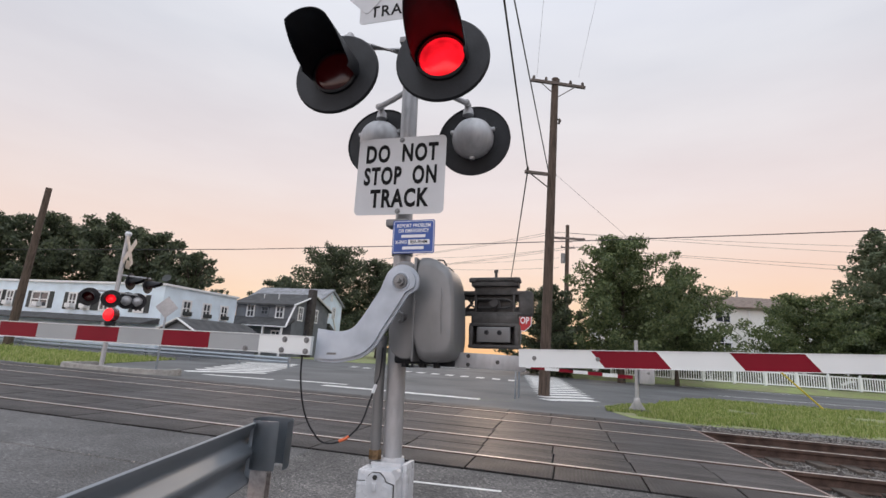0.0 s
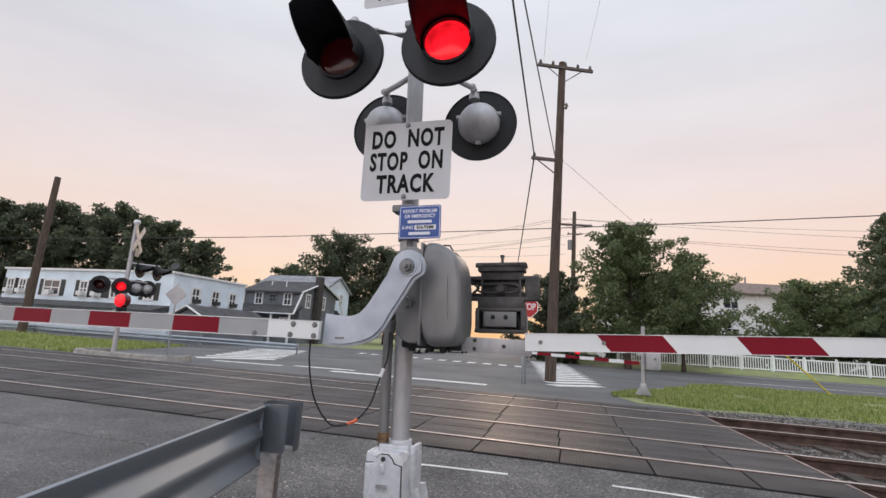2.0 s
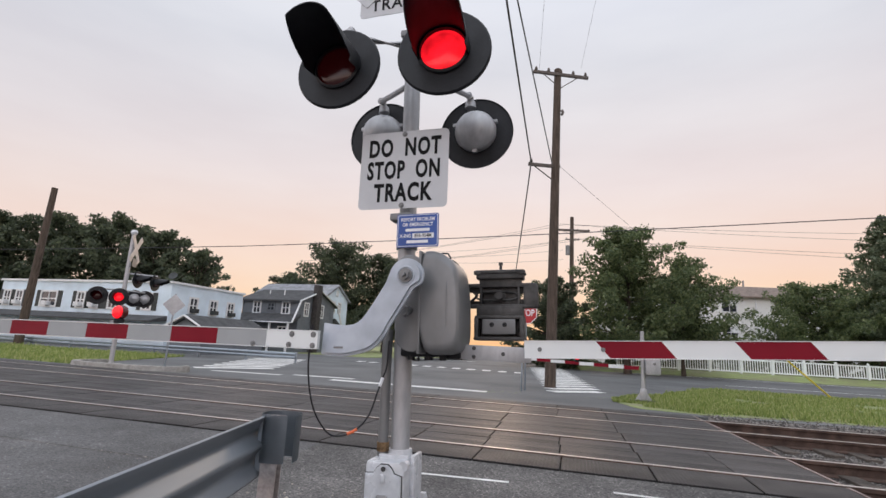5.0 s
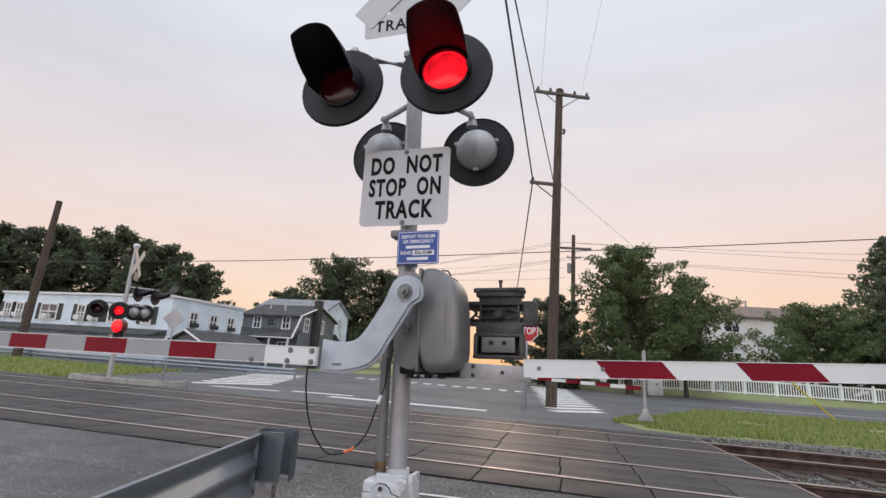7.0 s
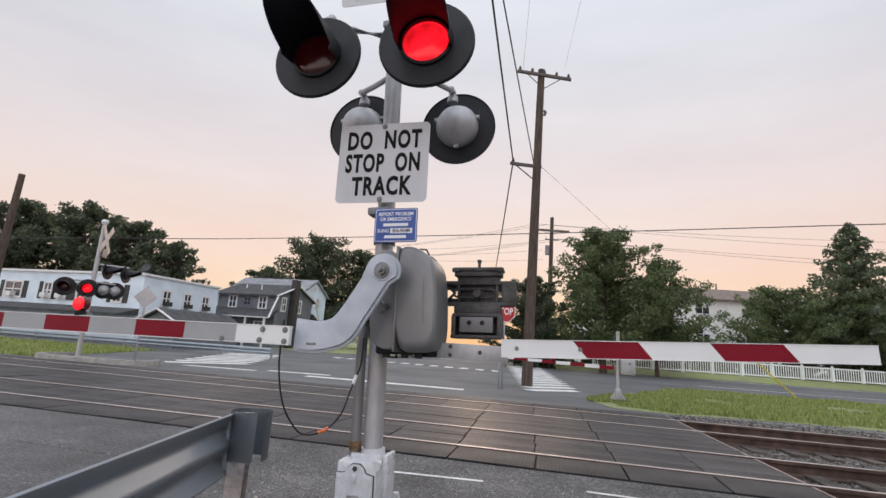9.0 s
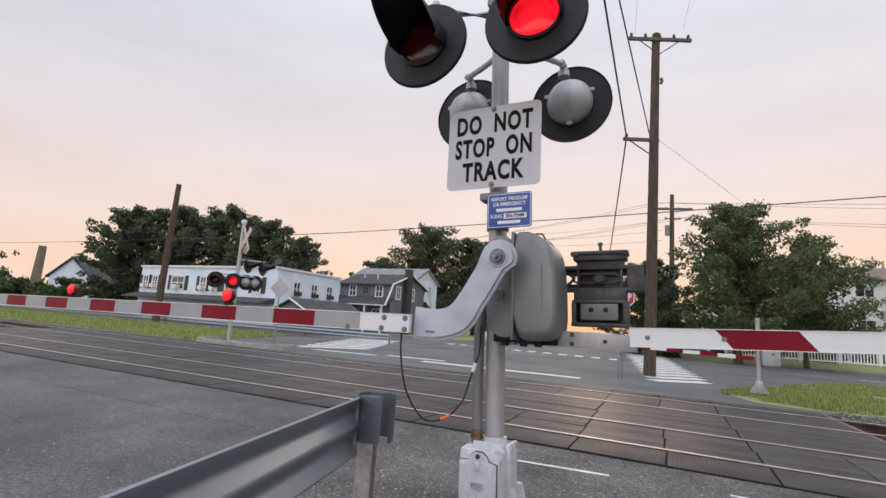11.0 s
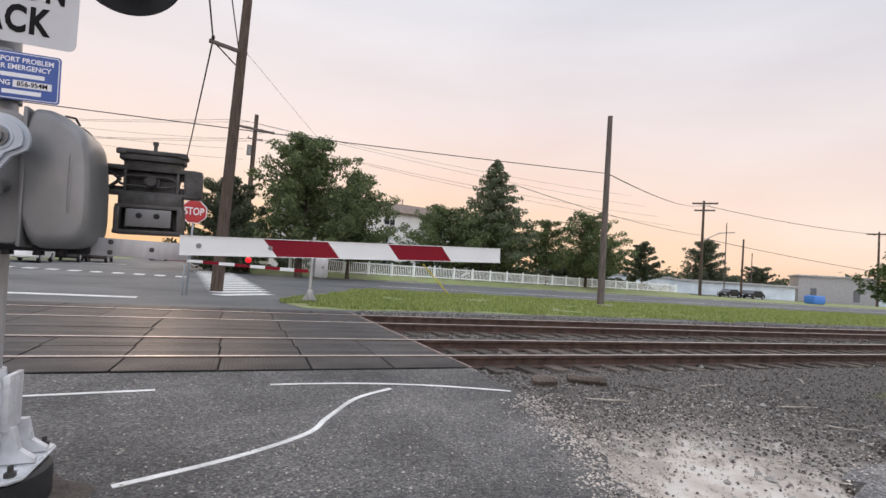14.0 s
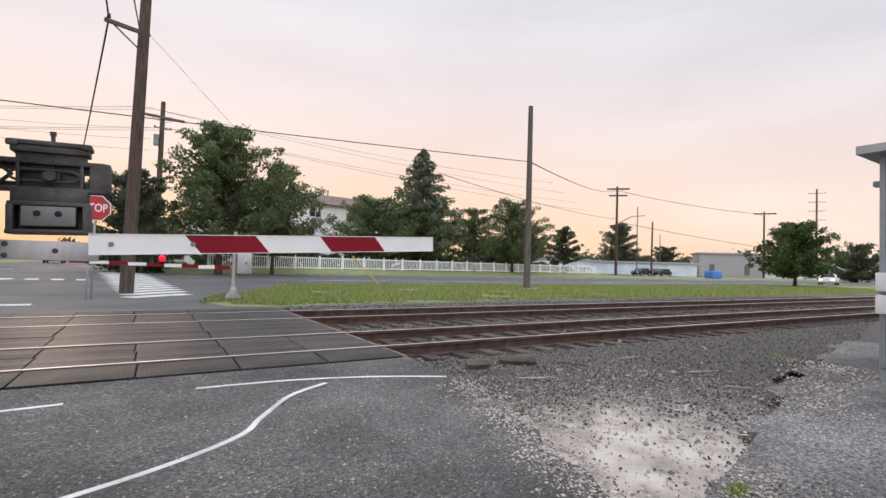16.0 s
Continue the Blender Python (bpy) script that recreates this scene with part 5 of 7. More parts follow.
def crossarm(p, c, length, ang, pins=4, drop=True, th=1.0):
    bm = bmesh.new()
    box(bm, (0, 0, 0), (length, 0.1 * th, 0.13 * th), bev=0.012)
    a = part("crossarm", bm, M["pole_grey"], p, m=pose(*c, 0, 0, ang))
    for i in range(pins):
        x = -length / 2 + 0.12 + (length - 0.24) * i / max(1, pins - 1)
        bm = bmesh.new()
        lathe(bm, [(0.0, 0.06), (0.02, 0.06), (0.02, 0.1), (0.06, 0.1), (0.065, 0.15), (0.04, 0.17), (0.055, 0.2), (0.03, 0.24), (0.0, 0.245)], Matrix(), 10)
        part("insulator", bm, M["pole_grey"], a, m=pose(x, 0, 0))
    if drop:
        bm = bmesh.new()
        tube(bm, [(-length * 0.3, 0.05, -0.05), (0, 0.06, -0.6)], 0.02, 6)
        tube(bm, [(length * 0.3, 0.05, -0.05), (0, 0.06, -0.6)], 0.02, 6)
        part("brace", bm, M["pole_grey"], a)
    return a


up = pole(4.11, 18.95, 13.35, 0.22, (0.22, 0), "tall dark wooden utility pole with two crossarms")
crossarm(up, (0.33, -0.12, 13.05), 2.45, 8, 5)
crossarm(up, (-0.35, -0.12, 8.88), 1.35, 8, 2, False)
bm = bmesh.new()
tube(bm, [(0.38, -0.08, 11.2), (0.43, -0.08, 11.32), (0.38, -0.08, 11.42)], 0.06, 10)
part("bracket", bm, M["pole_grey"], up)
bm = bmesh.new()
tube(bm, [(-0.75, -0.1, 8.85), (0.1, -0.1, 8.2)], 0.025, 6)
part("brace", bm, M["pole_grey"], up)
pole(-26.2, 30.0, 10.12, 0.26, (0.18, 0), "bare leaning wooden pole standing in grass", M["pole"])
rp = pole(22.3, 15.45, 10.3, 0.19, (0.12, 0.1), "bare grey wooden pole standing in the verge", M["pole_grey"])
bm = bmesh.new()
prism(bm, [(0.55 * math.cos(radians(a)) * (1 + 0.3 * math.sin(3 * radians(a))), 0.45 * math.sin(radians(a))) for a in range(0, 360, 30)], -0.02, 0.08)
part("chip_pile", bm, M["debris"], rp, "pale wood chips at its foot", m=pose(0, -0.2, 0.02))
p2 = pole(15.5, 60, 18.4, 0.34, (0.1, 0), "distant dark utility pole with crossarms")
crossarm(p2, (0.1, -0.2, 16.6), 4.4, 0, 4, True, 2.0)
crossarm(p2, (0.1, -0.2, 15.4), 1.8, 0, 2, False)
bm = bmesh.new()
cyl(bm, (-0.45, -0.1, 13.4), (-0.45, -0.1, 14.6), 0.28, 0.28, 14)
part("transformer", bm, M["silver_dirty"], p2)
pole(-74.5, 60, 8.9, 0.75, (0.3, 0), "thick brown chimney-like pole behind trees", M["shingle"], "chimney_stack")
dp = pole(90.8, 42.0, 17.4, 0.28, (0, 0), "distant dark utility pole with crossarms")
crossarm(dp, (0, -0.2, 16.9), 4.2, -62, 4, True, 2.2)
crossarm(dp, (0, -0.2, 15.6), 3.4, -62, 4, False, 2.2)
bm = bmesh.new()
tube(bm, [(0.1, 0, 10.0), (2.2, -2.0, 11.6), (4.6, -3.6, 11.9)], 0.09, 6)
part("lamp_bracket", bm, M["silver_dirty"], dp)
pole(103, 39.9, 11.4, 0.22, (0.3, 0), "distant bare wooden pole")
pole(101.8, 42.5, 14.6, 0.12, (0, 0), "distant thin grey street pole", M["pole_grey"], "street_pole")
pole(113, 41.9, 9.4, 0.12, (0, 0), "distant thin grey street pole", M["pole_grey"], "street_pole")
dq = pole(132.5, 25.5, 15.6, 0.25, (0, 0), "distant utility pole with a crossarm")
crossarm(dq, (0, -0.2, 15.1), 4.4, -70, 4, True, 2.2)
dt = pole(168.6, 20, 25.2, 0.3, (0, 0), "distant tall pylon with short arms", M["pole_grey"])
for z in (24, 21.5, 19, 16.5):
    crossarm(dt, (0, 0, z), 4.0, -70, 2, False)
dl = pole(-48.5, 50, 9.6, 0.2, (0, 0), "distant street lamp pole by a white house", M["pole_grey"])
bm = bmesh.new()
tube(bm, [(0, 0, 7.6), (-1.6, 0, 8.3), (-3.0, 0, 8.2)], 0.07, 6)
part("lamp_bracket", bm, M["silver_dirty"], dl)


def wire(a, b, sag, r, label="thin dark overhead wire"):
    a, b = Vector(a), Vector(b)
    n = 22
    bm = bmesh.new()
    tube(bm, [a.lerp(b, i / n) - Vector((0, 0, sag * 4 * (i / n) * (1 - i / n))) for i in range(n + 1)], r, 5)
    return solid("overhead_wire", bm, M["wire"], label, "wire", "overhead wires")


wire((3.23, 18.85, 8.98), (-2.25, -3.0, 11.35), 0.1, 0.028, "thick black overhead cable slung between poles")
wire((4.09, 18.85, 9.0), (-2.95, -3.0, 11.5), 0.1, 0.02)
wire((3.23, 18.9, 8.95), (7.6, 60, 4.6), 0.6, 0.03, "thick black overhead cable slung between poles")
wire((3.5, 18.8, 13.3), (0.2, -4.0, 17.5), 0.3, 0.005)
wire((5.3, 18.8, 13.4), (2.4, -4.0, 17.5), 0.3, 0.004)
wire((4.3, 18.9, 9.0), (16.2, 20.75, 0.02), 0.0, 0.006)
wire((22.4, 15.5, 7.15), (-13.1, 30, 6.9), 0.12, 0.022, "dark overhead cable crossing the tracks")
wire((-13.1, 30, 6.9), (-90, 62, 9.2), 0.2, 0.026, "dark overhead cable crossing the tracks")
wire((22.4, 15.5, 7.15), (90.8, 42, 16.6), 0.8, 0.03, "dark overhead cable along the railway")
wire((90.8, 42, 16.6), (132.5, 25.5, 15.0), 0.6, 0.05)
wire((90.8, 42, 11.0), (30, 30, 9.2), 0.6, 0.03)
wire((90.8, 42, 10.5), (160, 18, 6.5), 0.6, 0.05)
for k, (z, zz) in enumerate(((17.4, 20.0), (17.4, 17.5), (15.6, 15.2), (15.6, 13.2))):
    wire((15.5 - 1.9 + k * 1.2, 60, z), (93, 58 - k * 3, zz), 0.8, 0.02)
    wire((15.5 - 1.9 + k * 1.2, 60, z), (-30, 95, z - 1.0), 0.9, 0.02)
for k in range(3):
    wire((-8 + k, 70, 13.2 + 0.7 * k), (14, 58, 12.4 + 1.2 * k), 0.4, 0.016)

# guy wire with yellow sleeve
gw = thing("guy_wire", pose(16.2, 20.75, 0.0), "guy wire with a yellow plastic sleeve", "guy wire")
bm = bmesh.new()
dirg = (Vector((4.3, 18.9, 9.0)) - Vector((16.2, 20.75, 0.0))).normalized()
cyl(bm, (0, 0, 0), dirg * 2.6, 0.034, 0.034, 10)
part("sleeve", bm, M["yellow"], gw, "yellow plastic sleeve")

# stop sign
st = thing("stop_sign", pose(2.83, 17.0, 0, 0, 0, -6), "red octagonal stop sign on a steel post", "stop sign")
bm = bmesh.new()
box(bm, (0, 0.03, 1.5), (0.06, 0.03, 3.0), bev=0.004)
part("post", bm, M["galv"], st)
octo = [(0.40 * math.cos(radians(22.5 + 45 * i)), 0.40 * math.sin(radians(22.5 + 45 * i))) for i in range(8)]
bm = bmesh.new()
prism(bm, octo, -0.003, 0.003, pose(0, 0, 2.63, 90, 0, 0))
sp = part("border", bm, M["letter"], st, smooth=False)
bm = bmesh.new()
prism(bm, [(x * 0.93, y * 0.93) for x, y in octo], 0.0035, 0.006, pose(0, 0, 2.63, 90, 0, 0))
part("face", bm, M["stopred"], st, "red face", smooth=False)
lettering("sign_words", "STOP", 0.33, M["letter"], st, pose(0, -0.009, 2.63), squeeze=0.72, bold=0.006)
bm = bmesh.new()
box(bm, (0, 0, 0.48), (0.05, 0.03, 0.96), bev=0.004)
solid("marker_post", bm, M["galv"], "thin galvanised marker post by the tracks", "post", m=pose(2.66, 16.7, 0))


# ---- far signal, and the far pedestrian gate ----
fs = thing("crossing_signal", pose(-11.48, 17.0, 0, 0, 0, -14.9), "silver crossing signal with crossbuck beyond the tracks", "crossing signal")
bm = bmesh.new()
cyl(bm, (0, 0, 0.1), (0, 0, 4.75), 0.075, 0.07, 16)
part("mast", bm, M["silver"], fs)
bm = bmesh.new()
lathe(bm, [(0.0, 4.9), (0.09, 4.88), (0.12, 4.8), (0.09, 4.72)], Matrix(), 16)
part("mast_cap", bm, M["boxwhite"], fs)
for a in (48, -48):
    part("crossbuck_blade", plate(1.22, 0.23, 0.02, 0.006), M["silver"], fs, "back of a crossbuck blade", False, pose(0.1, 0.1 if a > 0 else 0.11, 4.2, 0, a, 118))
part("track_count_plate", plate(0.4, 0.3, 0.02, 0.006), M["silver_dirty"], fs, smooth=False, m=pose(0.12, 0.12, 3.7, 0, 0, 118))
lamp(fs, pose(-0.14, -0.84, 2.42, 0, 0, 44), M["lensdim"])
lamp(fs, pose(0.22, -0.34, 2.42, 0, 0, 44), M["lensred"])
lamp(fs, pose(0.06, 0.42, 2.44, 0, 0, 215), M["lensdim"])
lamp(fs, pose(0.24, 0.70, 2.44, 0, 0, 215), M["lensdim"])
lamp(fs, pose(0.14, 0.38, 3.12, 0, 0, 105), M["lensdim"])
lamp(fs, pose(0.50, 0.80, 3.06, 0, 0, 105), M["lensdim"])
bm = bmesh.new()
tube(bm, [(-0.2, -0.75, 2.66), (0.0, -0.1, 2.68), (0.1, 0.1, 2.68), (0.3, 0.6, 2.66)], 0.03, 8)
tube(bm, [(0, 0, 3.3), (0.55, 0.8, 3.3)], 0.03, 8)
part("lamp_arm", bm, M["silver"], fs)
bm = bmesh.new()
box(bm, (0, 0, 0.08), (0.5, 0.5, 0.16), bev=0.03)
part("footing", bm, M["concrete"], fs)
bm = bmesh.new()
box(bm, (0.1, -0.15, 1.35), (0.34, 0.34, 0.55), bev=0.08)
part("gate_mechanism", bm, M["silver_dirty"], fs)
# low curved kerb round its foot
bm = bmesh.new()
kerb = smooth_path([(-1.25, 0.9), (-1.3, 0.0), (-1.1, -0.55), (-0.3, -0.8), (1.1, -0.84), (2.3, -0.6), (2.9, -0.05), (2.6, 0.8)], 4)
inner = [((x - 0.8) * 0.9 + 0.8, (y - 0.5) * 0.82 + 0.5) for x, y in kerb]
prism(bm, kerb + inner[::-1], -0.02, 0.22)
bmesh.ops.bevel(bm, geom=[e for e in bm.edges if e.verts[0].co.z > 0.2 and e.verts[1].co.z > 0.2], offset=0.03, segments=2, affect="EDGES")
solid("kerb_ring", bm, M["concrete"], "low weathered kerb round the far signal", "kerb", m=pose(-11.48, 17.0, 0, 0, 0, -14.9))
dm = thing("warning_sign", pose(-9.95, 17.6, 0, 0, 0, 10), "back of a diamond warning sign on a post", "road sign")
bm = bmesh.new()
box(bm, (0, 0.03, 1.35), (0.06, 0.04, 2.7), bev=0.004)
part("post", bm, M["galv"], dm)
bm = plate(0.55, 0.55, 0.04, 0.006)
part("panel", bm, M["silver"], dm, smooth=False, m=pose(0, -0.005, 2.3, 0, 45, 0))

pg = thing("pedestrian_gate", pose(6.0, 14.85, 0, 0, 0, -14.9), "grey pedestrian gate machine with a striped arm", "gate")
bm = bmesh.new()
cyl(bm, (0, 0, 0.1), (0, 0, 2.1), 0.06, 0.055, 14)
part("post", bm, M["silver"], pg)
bm = bmesh.new()
box(bm, (0, 0, 0.04), (0.75, 0.4, 0.08), bev=0.02)
part("footing", bm, M["iron"], pg)
bm = bmesh.new()
box(bm, (0, 0, 0.24), (0.17, 0.17, 0.34), bev=0.03)
for sx in (-1, 1):
    prism(bm, [(0.05 * sx, 0.08), (0.24 * sx, 0.08), (0.07 * sx, 0.34)], -0.02, 0.02, pose(0, 0, 0, 90, 0, 0))
part("pedestal", bm, M["silver"], pg)
bm = bmesh.new()
box(bm, (0.27, -0.08, 1.13), (0.42, 0.3, 0.62), bev=0.07)
pm = part("gate_mechanism", bm, M["silver"], pg)
part("bolt", bolt_mesh(0.025, 0.02), M["silver_dirty"], pm, m=pose(0.3, -0.235, 1.15))
for i in range(9):
    bm = bmesh.new()
    box(bm, (-0.12 - (i + 0.5) * 0.43, -0.1, 1.0 + 0.012 * i), (0.43, 0.03, 0.11 - 0.004 * i), bev=0.003)
    part("arm_stripe", bm, M["reflred"] if i % 2 == 0 else M["reflwhite"], pg, smooth=False)
gate_light(pg, pose(-1.9, -0.1, 1.08, 0, 0, 0) @ Matrix.Scale(2.0, 4), M["lensred"])

# ---- guard rail beyond the tracks ----
fg = thing("guard_rail", pose(0, 0, 0), "distant galvanised guard rail along the road", "guard rail")
ends = (Vector((*tn(-60, 21.5), 0)), Vector((*tn(-14.5, 23.5), 0)))
bm = bmesh.new()
for z in (0.30, 0.48):
    tube(bm, [ends[0] + Vector((0, 0, z)), ends[1] + Vector((0, 0, z))], 0.075, 8)
part("beam", bm, M["galv"], fg)
for i in range(16):
    c = ends[0].lerp(ends[1], i / 15)
    bm = bmesh.new()
    box(bm, (0, 0.1, 0.27), (0.1, 0.1, 0.6), bev=0.006)
    part("post", bm, M["galv"], fg, m=pose(c.x, c.y, 0))

# ---- white fence ----
FA, FB = Vector((14.5, 41.2)), Vector((74, 37.8))
bm = bmesh.new()
bank = [(-2.6, -0.02), (-1.2, 0.28), (-0.3, 0.37), (9.0, 0.40), (9.0, -0.05)]
e0, e1 = FA.lerp(FB, -0.06), FA.lerp(FB, 1.02)
bn = Vector((-(FB - FA).y, (FB - FA).x)).normalized()
b0 = [bm.verts.new((*(e0 + bn * a), z)) for a, z in bank]
b1 = [bm.verts.new((*(e1 + bn * a), z)) for a, z in bank]
for i in range(5):
    bm.faces.new((b0[i], b0[(i + 1) % 5], b1[(i + 1) % 5], b1[i]))
bm.faces.new(b0)
bm.faces.new(b1)
bmesh.ops.recalc_face_normals(bm, faces=bm.faces)
solid("bank", bm, M["grass_bed"], "low grassy bank under the white fence", "bank", kind="structure", smooth=False)
fence = thing("vinyl_fence", pose(0, 0, 0), "long white vinyl picket fence beside the road", "fence")
fd_ = (FB - FA)
nsec = 24
sec = fd_.length / nsec
fang = math.degrees(math.atan2(fd_.y, fd_.x))
pm_, rm_, km_ = bmesh.new(), bmesh.new(), bmesh.new()
box(pm_, (0, 0, 0.62), (0.15, 0.15, 1.26), bev=0.015)
lathe(pm_, [(0.0, 1.36), (0.10, 1.27), (0.10, 1.25)], pose(0, 0, 0, 0, 0, 45), 4)
post_me = mesh_of("post", pm_, M["vinyl"])
box(rm_, (sec / 2, 0, 0), (sec - 0.16, 0.06, 0.11), bev=0.008)
rail_me = mesh_of("fence_rail", rm_, M["vinyl"])
box(km_, (0, 0, 0.62), (0.075, 0.022, 1.0))
pick_me = mesh_of("picket", km_, M["vinyl"], False)
for i in range(nsec + 1):
    c = FA.lerp(FB, i / nsec)
    o = new("post", post_me)
    o.parent, o.matrix_basis = fence, pose(c.x, c.y, 0.36, 0, 0, fang)
    if i == nsec:
        break
    for z in (0.16, 1.1):
        o = new("fence_rail", rail_me)
        o.parent, o.matrix_basis = fence, pose(c.x, c.y, 0.36 + z, 0, 0, fang)
    for k in range(12):
        q = FA.lerp(FB, (i + (k + 0.8) / 12.6) / nsec)
        o = new("picket", pick_me)
        o.parent, o.matrix_basis = fence, pose(q.x, q.y, 0.36, 0, 0, fang)

# ---- houses ----


def window(parent, x, y, z, w, h, rz=0, shutters=False, trim="trim", mull=True):
    """A framed window on a wall that faces -y of its own turn."""
    bm = bmesh.new()
    xs = [-w / 2 - 0.065, -w / 2 + 0.065] + ([-0.03, 0.03] if mull else []) + [w / 2 - 0.065, w / 2 + 0.065]
    zs = [-h / 2 - 0.065, -h / 2 + 0.065, -0.035, 0.035, h / 2 - 0.065, h / 2 + 0.065]
    gv_ = {(i, j, k): bm.verts.new((a, -0.06 + 0.12 * k, b)) for i, a in enumerate(xs) for j, b in enumerate(zs) for k in (0, 1)}
    bars = {(i, j) for i in range(len(xs) - 1) for j in range(5) if i % 2 == 0 or j % 2 == 0}
    for i, j in bars:
        bm.faces.new([gv_[p] for p in ((i, j, 0), (i + 1, j, 0), (i + 1, j + 1, 0), (i, j + 1, 0))])
        bm.faces.new([gv_[p] for p in ((i, j, 1), (i, j + 1, 1), (i + 1, j + 1, 1), (i + 1, j, 1))])
        for (di, dj), (a, b) in (((-1, 0), ((i, j), (i, j + 1))), ((1, 0), ((i + 1, j + 1), (i + 1, j))), ((0, -1), ((i + 1, j), (i, j))), ((0, 1), ((i, j + 1), (i + 1, j + 1)))):
            if (i + di, j + dj) not in bars:
                bm.faces.new((gv_[(*a, 0)], gv_[(*b, 0)], gv_[(*b, 1)], gv_[(*a, 1)]))
    bmesh.ops.recalc_face_normals(bm, faces=bm.faces)
    f = part("window", bm, M[trim], parent, smooth=False, m=pose(x, y, z, 0, 0, rz))
    bm = bmesh.new()
    box(bm, (0, 0.015, 0), (w, 0.03, h))
    part("pane", bm, M["glass"], f, smooth=False)
    if shutters:
        for sx in (-1, 1):
            bm = bmesh.new()
            box(bm, (sx * (w / 2 + 0.28), 0.0, 0), (0.42, 0.06, h + 0.1), bev=0.01)
            part("shutter", bm, M["shutter"], f, smooth=False)
    return f


def gable(bm, x0, x1, y0, y1, ze, zr, over=0.3, axis="x"):
    """A gable roof with thickness; its ridge runs along axis."""
    if axis == "x":
        prof = [(y0 - over, ze - 0.1), ((y0 + y1) / 2, zr), (y1 + over, ze - 0.1), (y1 + over, ze - 0.28), ((y0 + y1) / 2, zr - 0.22), (y0 - over, ze - 0.28)]
        lo = [bm.verts.new((x0 - over, a, b)) for a, b in prof]
        hi = [bm.verts.new((x1 + over, a, b)) for a, b in prof]
    else:
        prof = [(x0 - over, ze - 0.1), ((x0 + x1) / 2, zr), (x1 + over, ze - 0.1), (x1 + over, ze - 0.28), ((x0 + x1) / 2, zr - 0.22), (x0 - over, ze - 0.28)]
        lo = [bm.verts.new((a, y0 - over, b)) for a, b in prof]
        hi = [bm.verts.new((a, y1 + over, b)) for a, b in prof]
    for k in range(6):
        bm.faces.new((lo[k], lo[(k + 1) % 6], hi[(k + 1) % 6], hi[k]))
    bm.faces.new(lo[::-1])
    bm.faces.new(hi)
    bmesh.ops.recalc_face_normals(bm, faces=bm.faces)
    return bm


def walls(bm, x0, x1, y0, y1, z1, zr=None, axis="x"):
    if zr is None:
        return box(bm, ((x0 + x1) / 2, (y0 + y1) / 2, z1 / 2), (x1 - x0, y1 - y0, z1))
    if axis == "x":
        prism(bm, [(y0, 0), (y1, 0), (y1, z1), ((y0 + y1) / 2, zr), (y0, z1)], x0, x1, Matrix(((0, 0, 1, 0), (1, 0, 0, 0), (0, 1, 0, 0), (0, 0, 0, 1))))
    else:
        prism(bm, [(x0, 0), (x1, 0), (x1, z1), ((x0 + x1) / 2, zr), (x0, z1)], -y1, -y0, pose(0, 0, 0, 90, 0, 0))
    return bm


# long white building with shuttered windows, seen at its corner
wb = thing("white_building", pose(-35.7, 38.3, 0, 0, 0, -16.3), "long white two-storey building with dark shutters", "building")
part("wall", walls(bmesh.new(), 0, 17.1, 0, 7.4, 4.62), M["siding"], wb, smooth=False)
bm = bmesh.new()
box(bm, (8.55, 3.7, 4.70), (17.35, 7.65, 0.16), bev=0.02)
part("roof", bm, M["trim"], wb, smooth=False)
for i in range(11):
    bm = bmesh.new()
    box(bm, (8.55, -0.008, 2.45 + 0.2 * i), (17.1, 0.016, 0.012))
    part("clapboard_lap", bm, M["siding"], wb, smooth=False)
for x, w in ((0.85, 0.75), (2.2, 0.75), (5.43, 1.7), (8.75, 0.75), (10.15, 0.75), (11.9, 0.8), (15.1, 0.8)):
    wd = window(wb, x, -0.02, 3.3, w, 1.15, 0, True)
    if w < 0.76 or w > 1:
        bm = bmesh.new()
        box(bm, (0.05, -0.2, -0.36), (0.5, 0.4, 0.32), bev=0.02)
        part("air_conditioner", bm, M["trim"], wd)
bm = bmesh.new()
prism(bm, [(0.0, 2.35), (-1.5, 1.95), (-1.5, 1.85), (0.0, 1.95)], 0.0, 17.1, Matrix(((0, 0, 1, 0), (1, 0, 0, 0), (0, 1, 0, 0), (0, 0, 0, 1))))
part("awning", bm, M["shingle_dark"], wb, smooth=False)
for y in (2.1, 4.1, 6.0):
    wd = window(wb, 17.12, y, 3.25, 0.75, 1.1, 90)
    bm = bmesh.new()
    box(bm, (0, -0.2, -0.38), (0.5, 0.4, 0.3), bev=0.02)
    part("air_conditioner", bm, M["shutter"], wd)
bm = bmesh.new()
cyl(bm, (15.6, 1.5, 4.7), (15.6, 1.5, 5.3), 0.02, 0.02, 6)
lathe(bm, [(0.0, 0.0), (0.2, 0.03), (0.32, 0.1), (0.30, 0.11), (0.0, 0.05)], pose(15.6, 1.4, 5.3, 60, 0, 20), 14)
part("dish", bm, M["shutter"], wb, "small grey dish on the roof")

gr = thing("garage", pose(-17.6, 31.0, 0, 0, 0, -16.3), "small garage with dark gable roof", "garage")
part("wall", walls(bmesh.new(), 0, 2.6, 0, 6, 1.62, 2.2, "y"), M["siding_grey"], gr, smooth=False)
part("roof", gable(bmesh.new(), 0, 2.6, 0, 6, 1.72, 2.42, 0.25, "y"), M["shingle_dark"], gr, smooth=False)
bm = bmesh.new()
for sx in (-1, 1):
    tube(bm, [(1.3 + sx * 1.6, -0.27, 1.58), (1.3, -0.27, 2.36)], 0.06, 6)
part("barge_board", bm, M["trim"], gr)

